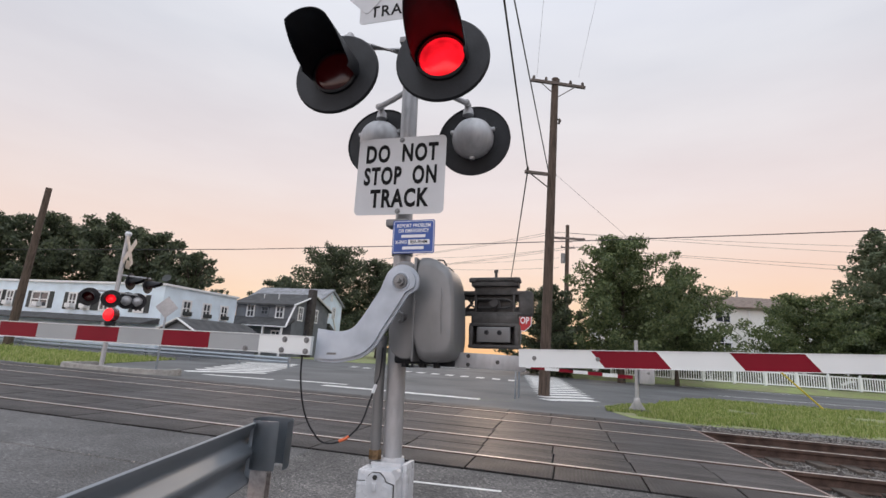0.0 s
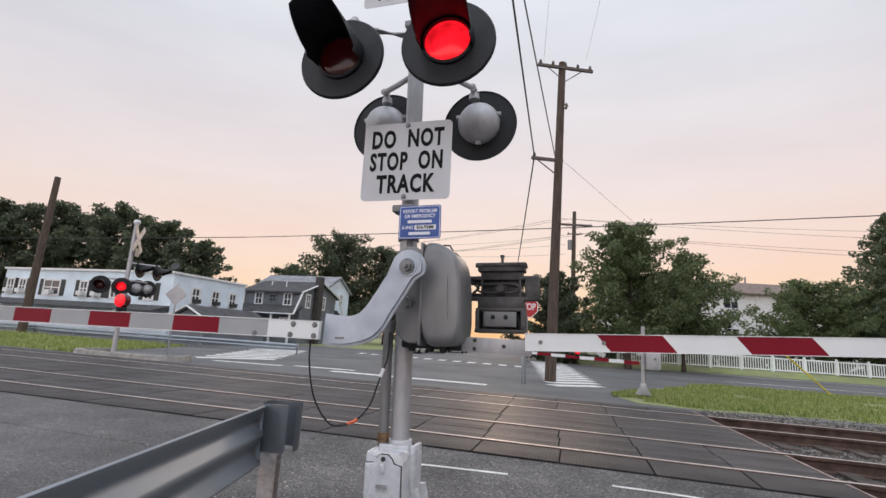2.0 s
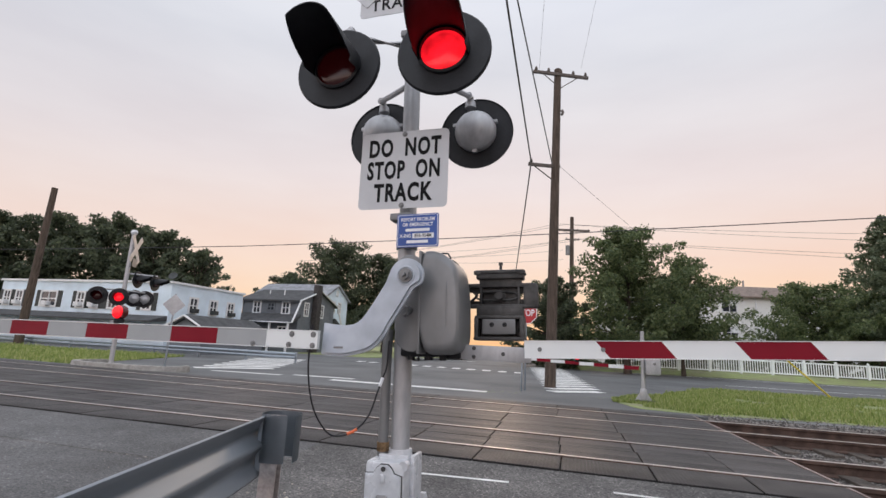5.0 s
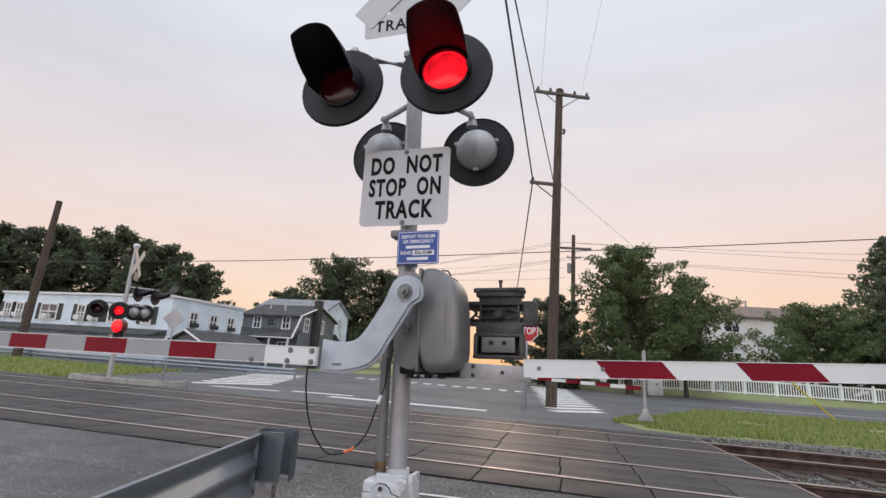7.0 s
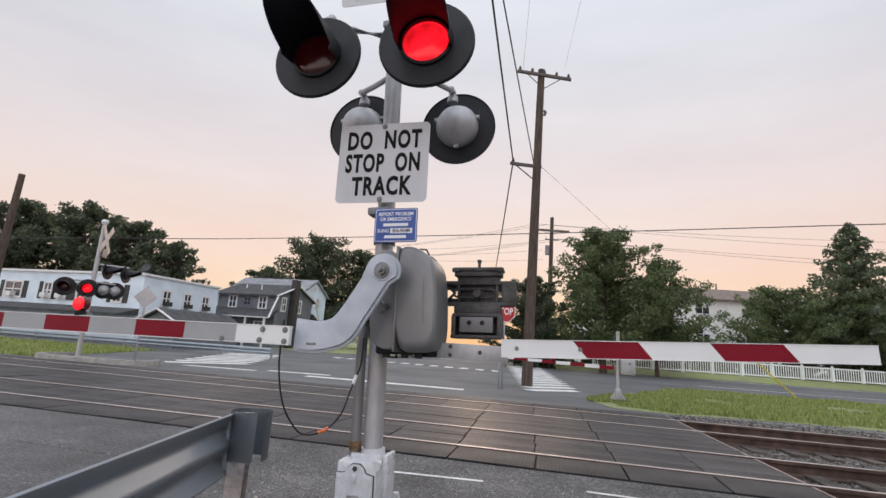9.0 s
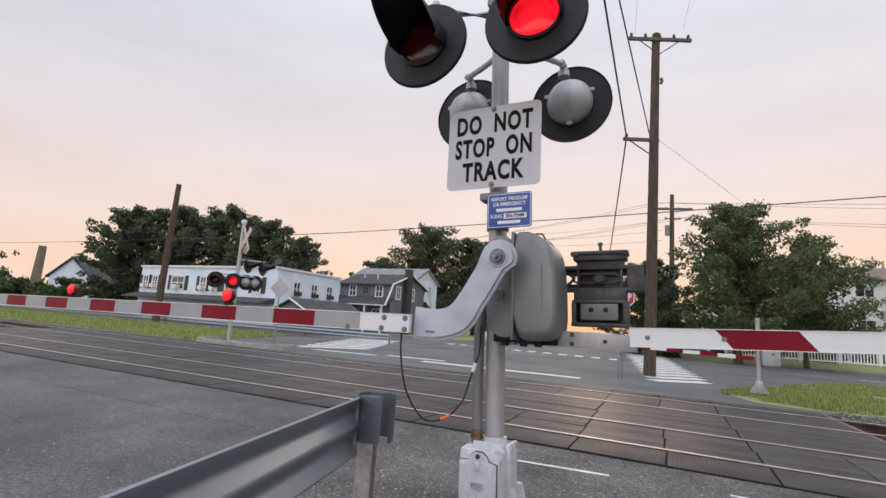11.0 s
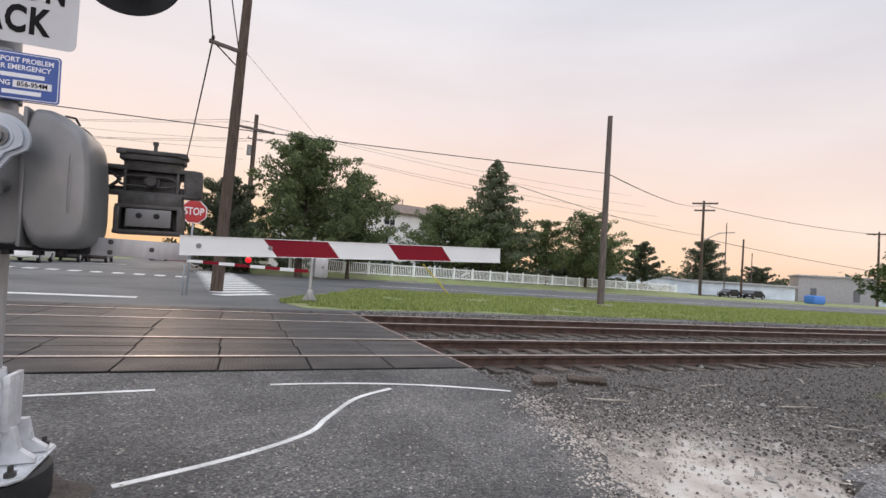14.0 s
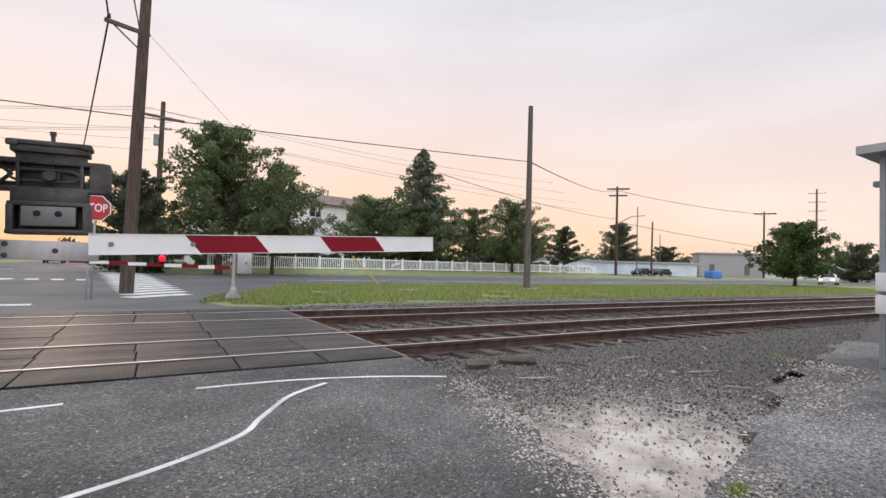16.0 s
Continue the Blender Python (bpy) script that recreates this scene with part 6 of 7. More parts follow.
# grey gambrel house with a long dormer, a porch under its skirt roof, and an end chimney
SWAP = Matrix(((0, 0, 1, 0), (1, 0, 0, 0), (0, 1, 0, 0), (0, 0, 0, 1)))
gh = thing("grey_house", pose(-19.3, 45.7, 0, 0, 0, -16), "grey gambrel house with dark roof and white trim", "house")
GW = 6.1
bm = bmesh.new()
prism(bm, [(0.0, 0.0), (6.4, 0.0), (6.4, 4.7), (3.2, 5.85), (0.0, 4.7)], 0.0, GW, SWAP)
part("wall", bm, M["siding_grey"], gh, smooth=False)
for sg in (0, 1):
    f_ = (lambda y: 6.4 - y) if sg else (lambda y: y)
    bm = bmesh.new()
    prism(bm, [(f_(-0.4), 4.68), (f_(3.2), 5.98), (f_(3.2), 5.82), (f_(-0.4), 4.52)], -0.3, GW + 0.3, SWAP)
    part("roof", bm, M["shingle_dark"], gh, "dark patched shingle roof slope", smooth=False)
    bm = bmesh.new()
    prism(bm, [(f_(0.0), 3.45), (f_(-1.4), 2.72), (f_(-1.4), 2.55), (f_(0.0), 3.15)], -0.3, GW + 0.3, SWAP)
    part("skirt_roof", bm, M["shingle_dark"], gh, smooth=False)
    bm = bmesh.new()
    tube(bm, [(GW + 0.33, f_(-1.4), 2.6), (GW + 0.33, f_(-0.25), 4.6)], 0.09, 6)
    tube(bm, [(GW + 0.33, f_(-0.4), 4.6), (GW + 0.33, 3.2, 5.9)], 0.08, 6)
    part("rake_trim", bm, M["trim"], gh)
bm = bmesh.new()
tube(bm, [(-0.3, -1.4, 2.6), (-0.05, -0.1, 3.5), (-0.02, -0.04, 4.6)], 0.08, 6)
tube(bm, [(-0.3, -1.43, 2.6), (GW + 0.3, -1.43, 2.6)], 0.06, 6)
part("front_trim", bm, M["trim"], gh)
for x in (1.62, 4.75):
    window(gh, x, -0.03, 3.98, 0.78, 1.1, 0, False)
window(gh, 3.15, -0.03, 4.05, 0.75, 0.7, 0, False, "siding_grey")
for y in (1.2, 3.9):
    window(gh, GW + 0.02, y, 3.95, 0.7, 1.2, 90, False)
for x in (0.1, 2.1, 4.1, 6.0):
    bm = bmesh.new()
    box(bm, (x, -1.3, 1.28), (0.15, 0.15, 2.56))
    part("porch_post", bm, M["trim"], gh, smooth=False)
window(gh, 1.6, -0.03, 1.6, 0.9, 1.3, 0, False)
window(gh, 4.6, -0.03, 1.6, 0.9, 1.3, 0, False)
bm = bmesh.new()
box(bm, (GW + 0.3, 2.5, 3.2), (0.55, 0.75, 6.4), bev=0.02)
part("chimney", bm, M["brickred"], gh, "dark brick chimney on the end wall")
for x, y in ((1.7, 1.6), (3.6, 1.2)):
    bm = bmesh.new()
    cyl(bm, (x, y, 5.1), (x, y, 5.75), 0.05, 0.05, 8)
    part("roof_vent", bm, M["trim"], gh)

wh = thing("white_house", pose(-12.75, 50.0, 0, 0, 0, -16), "white house with grey shingle gable roof", "house")
part("wall", walls(bmesh.new(), -8.6, 0, 0, 5.2, 5.62, 7.05, "x"), M["siding"], wh, smooth=False)
part("roof", gable(bmesh.new(), -8.6, 0, 0, 5.2, 5.75, 7.25, 0.25), M["shingle_grey"], wh, smooth=False)
for y in (2.0, 3.35):
    window(wh, 0.03, y, 4.75, 0.55, 1.1, 90, False)
window(wh, 0.03, 2.6, 6.3, 0.3, 0.5, 90, False)
bm = bmesh.new()
box(bm, (-0.2, -0.6, 3.3), (1.6, 1.2, 0.18), bev=0.02)
part("porch_roof", bm, M["shingle_grey"], wh)
fh = thing("white_house", pose(-60, 50, 0, 0, 0, 10), "white gabled house with a dark roof", "house")
part("wall", walls(bmesh.new(), 0, 5.4, 0, 6, 3.9, 6.3, "y"), M["siding"], fh, smooth=False)
part("roof", gable(bmesh.new(), 0, 5.4, 0, 6, 4.0, 6.5, 0.3, "y"), M["shingle_dark"], fh, smooth=False)
for x in (2.0, 3.2):
    window(fh, x, -0.03, 3.4, 0.6, 1.2, 0, False)
fk = thing("white_house", pose(-54.2, 51, 0, 0, 0, 10), "low wing with a dark roof beside house", "house")
part("wall", walls(bmesh.new(), 0, 3.4, 0, 6, 3.0, 5.2, "x"), M["siding"], fk, smooth=False)
part("roof", gable(bmesh.new(), 0, 3.4, 0, 6, 3.1, 5.4), M["shingle_dark"], fk, smooth=False)

# apartment block behind the fence
ap = thing("apartment_building", pose(21.2, 60.4, 0, 0, 0, -4), "pale three-storey apartment block with brown roof", "apartment building")
part("wall", walls(bmesh.new(), 0, 28.3, 0, 11, 9.1), M["stucco"], ap, smooth=False)
bm = bmesh.new()
gable(bm, 0, 28.3, 0, 11, 9.25, 11.2, 0.5)
part("roof", bm, M["shingle"], ap, smooth=False)
for k in range(5):
    for z in (1.5, 4.7, 8.0):
        wd = window(ap, 1.4 + 6.1 * k, -0.03, z, 1.75, 1.65, 0, False, "trim")
        if z > 4 and k % 2 == 0:
            bm = bmesh.new()
            box(bm, (0.45, -0.02, 0.35), (0.75, 0.04, 0.8))
            part("blind", bm, M["trim"], wd, smooth=False)
for z in (3.15, 6.4):
    bm = bmesh.new()
    box(bm, (14.15, -0.03, z), (28.3, 0.06, 0.14), bev=0.01)
    part("band_course", bm, M["trim"], ap, smooth=False)
for x in (4.5, 10.6, 16.7, 22.8):
    bm = bmesh.new()
    cyl(bm, (x, -0.12, 0), (x, -0.12, 8.95), 0.08, 0.08, 8)
    part("downpipe", bm, M["trim"], ap)
for x in (3.3, 12.5):
    bm = bmesh.new()
    box(bm, (x, -0.8, 3.3), (3.2, 1.5, 0.15), bev=0.01)
    for i in range(16):
        box(bm, (x - 1.55 + i * 0.206, -1.5, 3.8), (0.04, 0.04, 0.9))
    box(bm, (x, -1.5, 4.25), (3.2, 0.07, 0.07))
    part("balcony", bm, M["trim"], ap, smooth=False)
for x, y in ((9, 3.2), (17, 3.0)):
    bm = bmesh.new()
    cyl(bm, (x, y, 10.8), (x, y, 11.6), 0.12, 0.12, 8)
    part("roof_vent", bm, M["galv_post"], ap)

# low sheds far along the line
for nm, x, y, w, dd, h, rz, mt, lb in (("warehouse", 139, 35, 14, 10, 6.0, -63, "hutroof", "distant flat-roofed pale warehouse"), ("shed", 109, 50, 32, 8, 3.0, -63, "siding", "distant long low white shed"), ("shed", 98, 66, 26, 8, 3.2, -63, "siding", "distant long low white shed"), ("shed", 150, 18, 24, 8, 4.2, -70, "siding", "distant long low white shed")):
    hs_ = thing(nm, pose(x, y, 0, 0, 0, rz), lb, "shed")
    bm = bmesh.new()
    box(bm, (0, 0, h / 2 - 0.2), (w, dd, h - 0.4))
    part("wall", bm, M[mt], hs_, smooth=False)
    bm = bmesh.new()
    box(bm, (0, 0, h - 0.2), (w + 0.8, dd + 0.8, 0.4), bev=0.05)
    part("roof", bm, M["hutroof"], hs_, smooth=False)
    for k in range(2):
        bm = bmesh.new()
        box(bm, (-w * 0.3 + k * w * 0.55, -dd / 2 - 0.05, h * 0.3), (w * 0.08, 0.12, h * 0.42), bev=0.02)
        part("shed_door", bm, M["siding_grey"], hs_, smooth=False)

# ---- trees ----


def leaves(rng, blobs, n, size, flat=0.5):
    """Small bent leaf clumps spread through the shells of rough blobs."""
    w = np.array([b[3] ** 2 for b in blobs])
    pick = rng.choice(len(blobs), n, p=w / w.sum())
    B = np.array(blobs)[pick]
    dirs = rng.normal(size=(n, 3))
    dirs /= np.linalg.norm(dirs, axis=1)[:, None]
    rad = B[:, 3:4] * (0.35 + 0.7 * rng.random((n, 1)) ** 0.7 + 0.55 * rng.random((n, 1)) ** 4)
    lump = 1 + 0.18 * np.sin(dirs[:, :1] * 7 + pick[:, None]) * np.cos(dirs[:, 2:3] * 6 + 2 * pick[:, None])
    c = B[:, :3] + dirs * rad * lump * np.array([1, 1, 0.72])
    a = rng.normal(size=(n, 3))
    a /= np.linalg.norm(a, axis=1)[:, None]
    b = np.cross(a, rng.normal(size=(n, 3)))
    b /= np.linalg.norm(b, axis=1)[:, None]
    s = size * (0.55 + 0.9 * rng.random((n, 1)))
    nn = np.cross(a, b)
    v = np.stack([c - a * s * 0.6, c - b * s * 0.36 + nn * s * 0.1, c + a * s * 0.6, c + b * s * 0.36 + nn * s * 0.1], 1).reshape(-1, 3)
    return v


def quad_mesh(name, v, material):
    me = bpy.data.meshes.new(name)
    k = len(v) // 4
    me.vertices.add(4 * k)
    me.vertices.foreach_set("co", np.ascontiguousarray(v, dtype=np.float32).ravel())
    me.loops.add(4 * k)
    me.loops.foreach_set("vertex_index", np.arange(4 * k, dtype=np.int32))
    me.polygons.add(k)
    me.polygons.foreach_set("loop_start", np.arange(0, 4 * k, 4, dtype=np.int32))
    me.update(calc_edges=True)
    me.validate()
    me.materials.append(material)
    return me


def tree(x, y, h, blobs, leaf, n, size, trunk, label, seed, cat="tree", name="tree"):
    """A tapered trunk with limbs that run into each blob of the crown."""
    rng = np.random.default_rng(seed)
    t = thing(name, pose(x, y, 0), label, cat)
    bm = bmesh.new()
    top = h * 0.72
    wob = [(0.25 * math.sin(seed + i * 1.1) * i / 6, 0.2 * math.cos(seed * 2 + i) * i / 6, -0.1 + top * i / 6) for i in range(7)]
    tube(bm, wob, [trunk * (1.25 if i == 0 else 1 - 0.13 * i) for i in range(7)], 9)
    for bi, (bx, by, bz, br) in enumerate(blobs):
        if bz > 0.3 * h and (len(blobs) < 40 or bi % 4 == 3):
            k = min(5, max(2, int(5 * (bz - br) / max(top, 0.1)) + 1))
            s0 = Vector(wob[k])
            e0 = Vector((bx, by, bz))
            k_ = 0.26 if (e0 - s0).length < 4 else 0.08
            mid = s0.lerp(e0, 0.5) + Vector((0, 0, 0.1 * br))
            tube(bm, [s0, mid, e0], [trunk * k_, trunk * k_ * 0.6, trunk * k_ * 0.2], 6)
    part("trunk", bm, M["bark"], t)
    ob = new("crown", quad_mesh("crown", leaves(rng, blobs, n, size), M[leaf]))
    ob.parent = t
    return t


def blob_crown(rng, h, w, low, n, asym=0.0):
    """Blobs for a broad crown of height h, half-width w, that starts at low; many small ones on the outside."""
    out = []
    n = int(n * 3.2)
    for i in range(n):
        f = (i + rng.random()) / n
        z = low + (h - low) * (0.04 + 0.93 * f)
        half = 1.15 * w * (max(0.04, 1 - ((f - 0.36) / 0.68) ** 2)) ** 0.5 * rng.uniform(0.72, 1.12)
        a = i * 2.399 + rng.uniform(-0.5, 0.5)
        z0 = max(low * 0.9, z - 0.35 * half)
        for k in range(4):
            s = 0.28 + 0.72 * (k + 0.6 * rng.random()) / 3.6
            br = max(0.22, w * (0.185 - 0.085 * s) * rng.uniform(0.7, 1.25))
            r = half * s - 0.3 * br
            out.append((r * math.cos(a + 0.25 * (s - 0.5)) + asym * (1 - f), r * math.sin(a + 0.25 * (s - 0.5)), min(z0 + (z - z0) * s, h - br * 0.6), br))
    for f in (0.2, 0.42, 0.62):
        out.append((asym * (1 - f), 0.0, low + (h - low) * f, 0.24 * w))
    return out


def broad(x, y, h, w, low, leaf, n, size, label, seed, asym=0.0, nb=14, trunk=0.2, cat="tree", name="tree"):
    rng = random.Random(seed)
    return tree(x, y, h, blob_crown(rng, h, w, low, nb, asym), leaf, int(n * 3.4), size * 0.62, trunk, label, seed, cat, name)


broad(13.6, 36.5, 11.3, 4.5, 2.0, "leaf_maple", 9000, 0.30, "large leafy green tree behind the white fence", 3, 0.6, 18, 0.25)
broad(18.2, 37.5, 9.0, 4.2, 2.1, "leaf_maple", 6000, 0.28, "spreading lower green tree beside the fence", 4, 0.8, 11, 0.16)
broad(8.8, 40, 7.6, 3.4, 0.2, "leaf_oak", 5000, 0.30, "dense dark green tree by the crossing", 5, 0, 12, 0.2)
broad(10.8, 45, 6.5, 3.2, 0.2, "leaf_oak", 4500, 0.32, "dense dark green tree by the crossing", 6, 0, 10, 0.2)
broad(21.8, 44, 6.2, 2.6, 0.5, "leaf_oak", 3200, 0.30, "dark green shrub tree before the apartments", 7, 0, 9, 0.15)
broad(33.6, 44.5, 9.0, 5.2, 2.0, "leaf_maple", 8000, 0.30, "leafy green tree before the apartments", 8, 0, 13, 0.2)
broad(43.2, 45.0, 8.6, 4.4, 0.4, "leaf_maple", 6000, 0.30, "leafy green tree behind the white fence", 19, 0, 12, 0.17)
broad(45.6, 39.5, 8.6, 3.5, 2.6, "leaf_maple", 3600, 0.28, "thin-crowned small tree by the white fence", 9, 0, 9, 0.14)
broad(37.6, 42.5, 8.0, 4.0, 2.2, "leaf_maple", 4800, 0.30, "leafy green tree behind the white fence", 10, 0, 11, 0.17)
broad(52.6, 38.8, 10.2, 4.9, 2.2, "leaf_maple", 6000, 0.32, "upright green tree by the white fence", 11, 0.8, 14, 0.2)
broad(57.6, 40.0, 7.6, 3.6, 2.2, "leaf_maple", 4200, 0.3, "small green tree by the white fence", 12, 0, 9, 0.15)
broad(65.2, 38.5, 7.6, 2.9, 2.0, "leaf_oak", 2400, 0.35, "small round dark green tree", 13, 0, 7, 0.16)
broad(61, 46, 5.5, 3.0, 0.4, "leaf_oak", 2200, 0.4, "dark low tree behind the fence", 14, 0, 8, 0.15)
broad(75, 62, 6.5, 5.0, 0.4, "leaf_oak", 2600, 0.5, "dark distant tree clump", 15, 0, 9, 0.2)

for i in range(15):
    broad(16.5 + 3.7 * i + 0.8 * math.sin(i * 2.3), 45.4 - 0.2 * i + 0.8 * math.cos(i * 1.7), 2.5 + 0.6 * math.sin(i * 1.3), 2.3, 0.1, "leaf_oak", 1100, 0.34, "dark hedge shrub behind the white fence", 121 + i, 0, 5, 0.08, "shrub", "shrub")

# spruce: tiers of drooping boughs
rng = np.random.default_rng(21)
spruce = thing("spruce_tree", pose(39.8, 43.2, 0), "tall pointed green spruce behind the fence", "tree")
bm = bmesh.new()
tube(bm, [(0, 0, -0.1), (0.05, 0, 8), (0, 0, 15.4)], [0.28, 0.16, 0.03], 8)
part("trunk", bm, M["bark"], spruce)
sb = []
for i in range(54):
    f = (i / 53) ** 0.9
    z = 2.9 + 12.2 * f
    half = 6.4 * (1 - f) ** 0.85 + 0.15
    for k in range(3):
        a = i * 2.4 + k * 2.1 + rng.random()
        for q in (0.3, 0.55, 0.8, 1.0):
            rr = half * q * (0.8 + 0.25 * rng.random())
            sb.append((rr * math.cos(a), rr * math.sin(a), z + 0.10 * rr, 0.16 + 0.085 * half * (1.3 - 0.5 * q)))
ob = new("crown", quad_mesh("crown", leaves(rng, sb, 26000, 0.24), M["leaf_spruce"]))
ob.parent = spruce

# woods behind the white building and the houses
for i, (x, y, h, w, lab) in enumerate(((-44.5, 46, 12.2, 4.6, "large dark tree behind the white building"), (-40.0, 48, 12.8, 5.0, "large dark tree behind the white building"), (-34.5, 49, 13.2, 5.4, "tall dark tree behind the white building"), (-29.5, 48, 11.6, 4.4, "large dark tree behind the white building"), (-24.8, 47, 9.6, 3.6, "loose-crowned tree behind the white wing"))):
    broad(x, y, h, w, 1.5, "leaf_oak", 7000 if i < 4 else 3600, 0.42, lab, 31 + i, 0, 17, 0.35)
broad(-14.0, 62, 14.4, 6.2, 3.0, "leaf_oak", 7500, 0.42, "tall dark tree behind the houses", 41, 0, 18, 0.4)
broad(-7.8, 63, 13.0, 5.0, 2.5, "leaf_oak", 5200, 0.42, "tall dark tree behind the houses", 42, 0, 14, 0.35)
broad(-22, 66, 10.2, 4.6, 2.0, "leaf_oak", 4200, 0.45, "dark tree behind the grey house", 43, 0, 12, 0.3)
broad(-18, 70, 11.0, 3.6, 2.0, "leaf_oak", 3200, 0.45, "dark tree behind the grey house", 44, 0, 10, 0.3)
broad(-2.5, 60, 6.2, 4.0, 0.2, "leaf_oak", 3200, 0.4, "dark low tree across the junction", 45, 0, 9, 0.2)
broad(-83, 55, 10.5, 6.0, 1.0, "leaf_oak", 5000, 0.5, "large dark tree far along the road", 46, 0, 13, 0.4)
broad(-92, 58, 13.5, 6.0, 1.0, "leaf_oak", 5000, 0.55, "large dark tree far along the road", 47, 0, 13, 0.4)
for i, (x, y, h, w) in enumerate(((-62.5, 45, 3.9, 3.4), (-57, 44, 3.2, 2.8), (-49, 43, 3.4, 3.0), (-68, 47, 3.6, 3.2))):
    broad(x, y, h, w, 0.1, "leaf_bush", 2400, 0.34, "dark green roadside bush before houses", 51 + i, 0, 8, 0.1, "bush", "bush")
# trees far along the railway
broad(60, 8.9, 6.7, 3.7, 1.2, "leaf_bush", 7500, 0.28, "round green tree standing in the verge", 61, 0, 16, 0.18)
broad(118, 8, 7.4, 5.0, 0.5, "leaf_oak", 3000, 0.5, "distant green tree beyond the hut", 62, 0, 10, 0.2)
broad(109.8, 50, 12.2, 5.0, 3.0, "leaf_oak", 3200, 0.5, "distant dark tree behind a pole", 63, 0, 11, 0.25)
broad(132.7, 47.6, 7.8, 4.0, 2.0, "leaf_oak", 2200, 0.5, "distant round tree near the sheds", 64, 0, 8, 0.2)
broad(150, 62, 6.0, 6.0, 1.0, "leaf_oak", 2200, 0.6, "distant round tree near the sheds", 65, 0, 8, 0.2)
rng = np.random.default_rng(71)
far = []
for i in range(230):
    a = radians(-75 + 180 * i / 229)
    R = 190 + 40 * rng.random()
    if -0.02 < a < 0.2:
        continue
    far.append((R * math.sin(a), R * math.cos(a), 2.2 + 2.5 * rng.random(), 3.5 + 2.2 * rng.random()))
o = new("far_woods", quad_mesh("far_woods", leaves(rng, far, 26000, 1.3), M["leaf_oak"]))
tagged(o, "low dark woods along the horizon", "woods", kind="stuff")

# tree that hangs over the hut
tb = [(12.5, -0.9, 6.95, 0.5), (12.5, -1.7, 7.2, 0.6), (12.5, -2.6, 7.0, 0.75), (12.6, -0.95, 6.1, 0.3), (12.6, -1.35, 6.5, 0.42), (12.8, -3.4, 6.9, 0.8), (13.0, -2.2, 7.9, 0.8), (13.0, -1.2, 8.1, 0.7), (15.0, -1.9, 4.9, 0.6), (15.0, -2.5, 5.0, 0.75), (15.2, -3.0, 5.5, 0.85), (15.5, -3.6, 5.7, 0.95), (15.5, -4.2, 6.2, 1.1), (15.5, -4.2, 4.6, 1.2), (15.5, -3.4, 4.2, 1.0), (15.6, -4.4, 3.2, 1.1), (15.8, -4.6, 2.0, 1.1), (15.8, -5.4, 4.0, 1.4), (16.0, -6.0, 6.0, 1.6), (16.0, -5.6, 7.5, 1.4)]
tb = [(x - 17.0, y + 6.0, z, r) for x, y, z, r in tb]
tree(17.0, -6.0, 9.0, tb, "leaf_oak", 26000, 0.13, 0.14, "large dark tree overhanging the equipment hut", 81)
broad(19.5, -11, 9.5, 4.5, 0.2, "leaf_oak", 7000, 0.32, "dense dark tree behind the hut", 82, 0, 14, 0.3)
broad(21, -5.2, 5.6, 2.6, 0.1, "leaf_oak", 5000, 0.25, "dense dark tree behind the hut", 83, 0, 10, 0.2)
broad(14.5, -12.5, 9.5, 4.0, 0.2, "leaf_oak", 6000, 0.3, "dense dark tree behind the hut", 84, 0, 12, 0.3)


# ---- grass ----
def blades(rng, region, n, h, w):
    """Thin bent blades on a stretch of the plan, given by a function that yields a place."""
    base = np.array([region(rng) for _ in range(n)])
    tuft = np.array([0.75 + 1.1 * max(0.0, noise.noise(Vector((p[0] * 0.8, p[1] * 0.8, 1.5)))) for p in base])[:, None]
    hh = h * tuft * (0.35 + 1.0 * rng.random((n, 1)) ** 1.4)
    a = rng.random(n) * 2 * np.pi
    side = np.stack([np.cos(a), np.sin(a), np.zeros(n)], 1) * w * (0.6 + 0.8 * rng.random((n, 1)))
    bend = np.stack([np.cos(a + 1.5), np.sin(a + 1.5), np.zeros(n)], 1) * hh * (0.1 + 0.5 * rng.random((n, 1)))
    up_ = np.array([0, 0, 1.0])
    p0, p1 = base - side, base + side
    p2, p3 = base + bend + up_ * hh + side * 0.2, base + bend + up_ * hh - side * 0.2
    return np.stack([p0, p1, p2, p3], 1).reshape(-1, 3)


def verge_right(r):
    while True:
        u = 1.1 + 60 * r.random() ** 1.8
        n = 13.6 + 11.8 * r.random()
        lim = 0.55 * noise.noise(Vector((u * 0.9, n * 0.9, 7.0)))
        if u < 6 and (n > 16.2 + (u - 1.2) * 1.9 + lim or n < 15.3 - (u - 1.1) * 0.9 + lim):
            continue
        if n < 14.2 + lim and u > 4:
            continue
        if noise.noise(Vector((u * 0.45, n * 0.9, 3.0))) > -0.34 + 0.4 * max(0, 15.6 - n) / 1.6 * r.random():
            return (*tn(u, n), 0.02)


def verge_left(r):
    n = 13.4 + 9.0 * r.random()
    return (*tn(-17.3 - 0.38 * (n - 13.4) - 55 * r.random() ** 1.3, n), 0.01)


def verge_hut(r):
    return (10.4 + 9 * r.random() ** 1.3, -1.9 - 4.5 * r.random(), 0.21)


def weeds(r):
    k = int(r.random() * 7)
    c = ((3.12, 0.35, 0.16), (2.97, 0.96, 0.06), (3.48, 0.86, 0.06), (9.4, 1.6, 0.25), (1.9, 15.6, 0.8), (-10.0, 16.4, 0.7), (5.2, 15.6, 0.7))[k]
    return (c[0] + c[2] * r.normal(), c[1] + c[2] * 0.5 * r.normal(), -0.015)


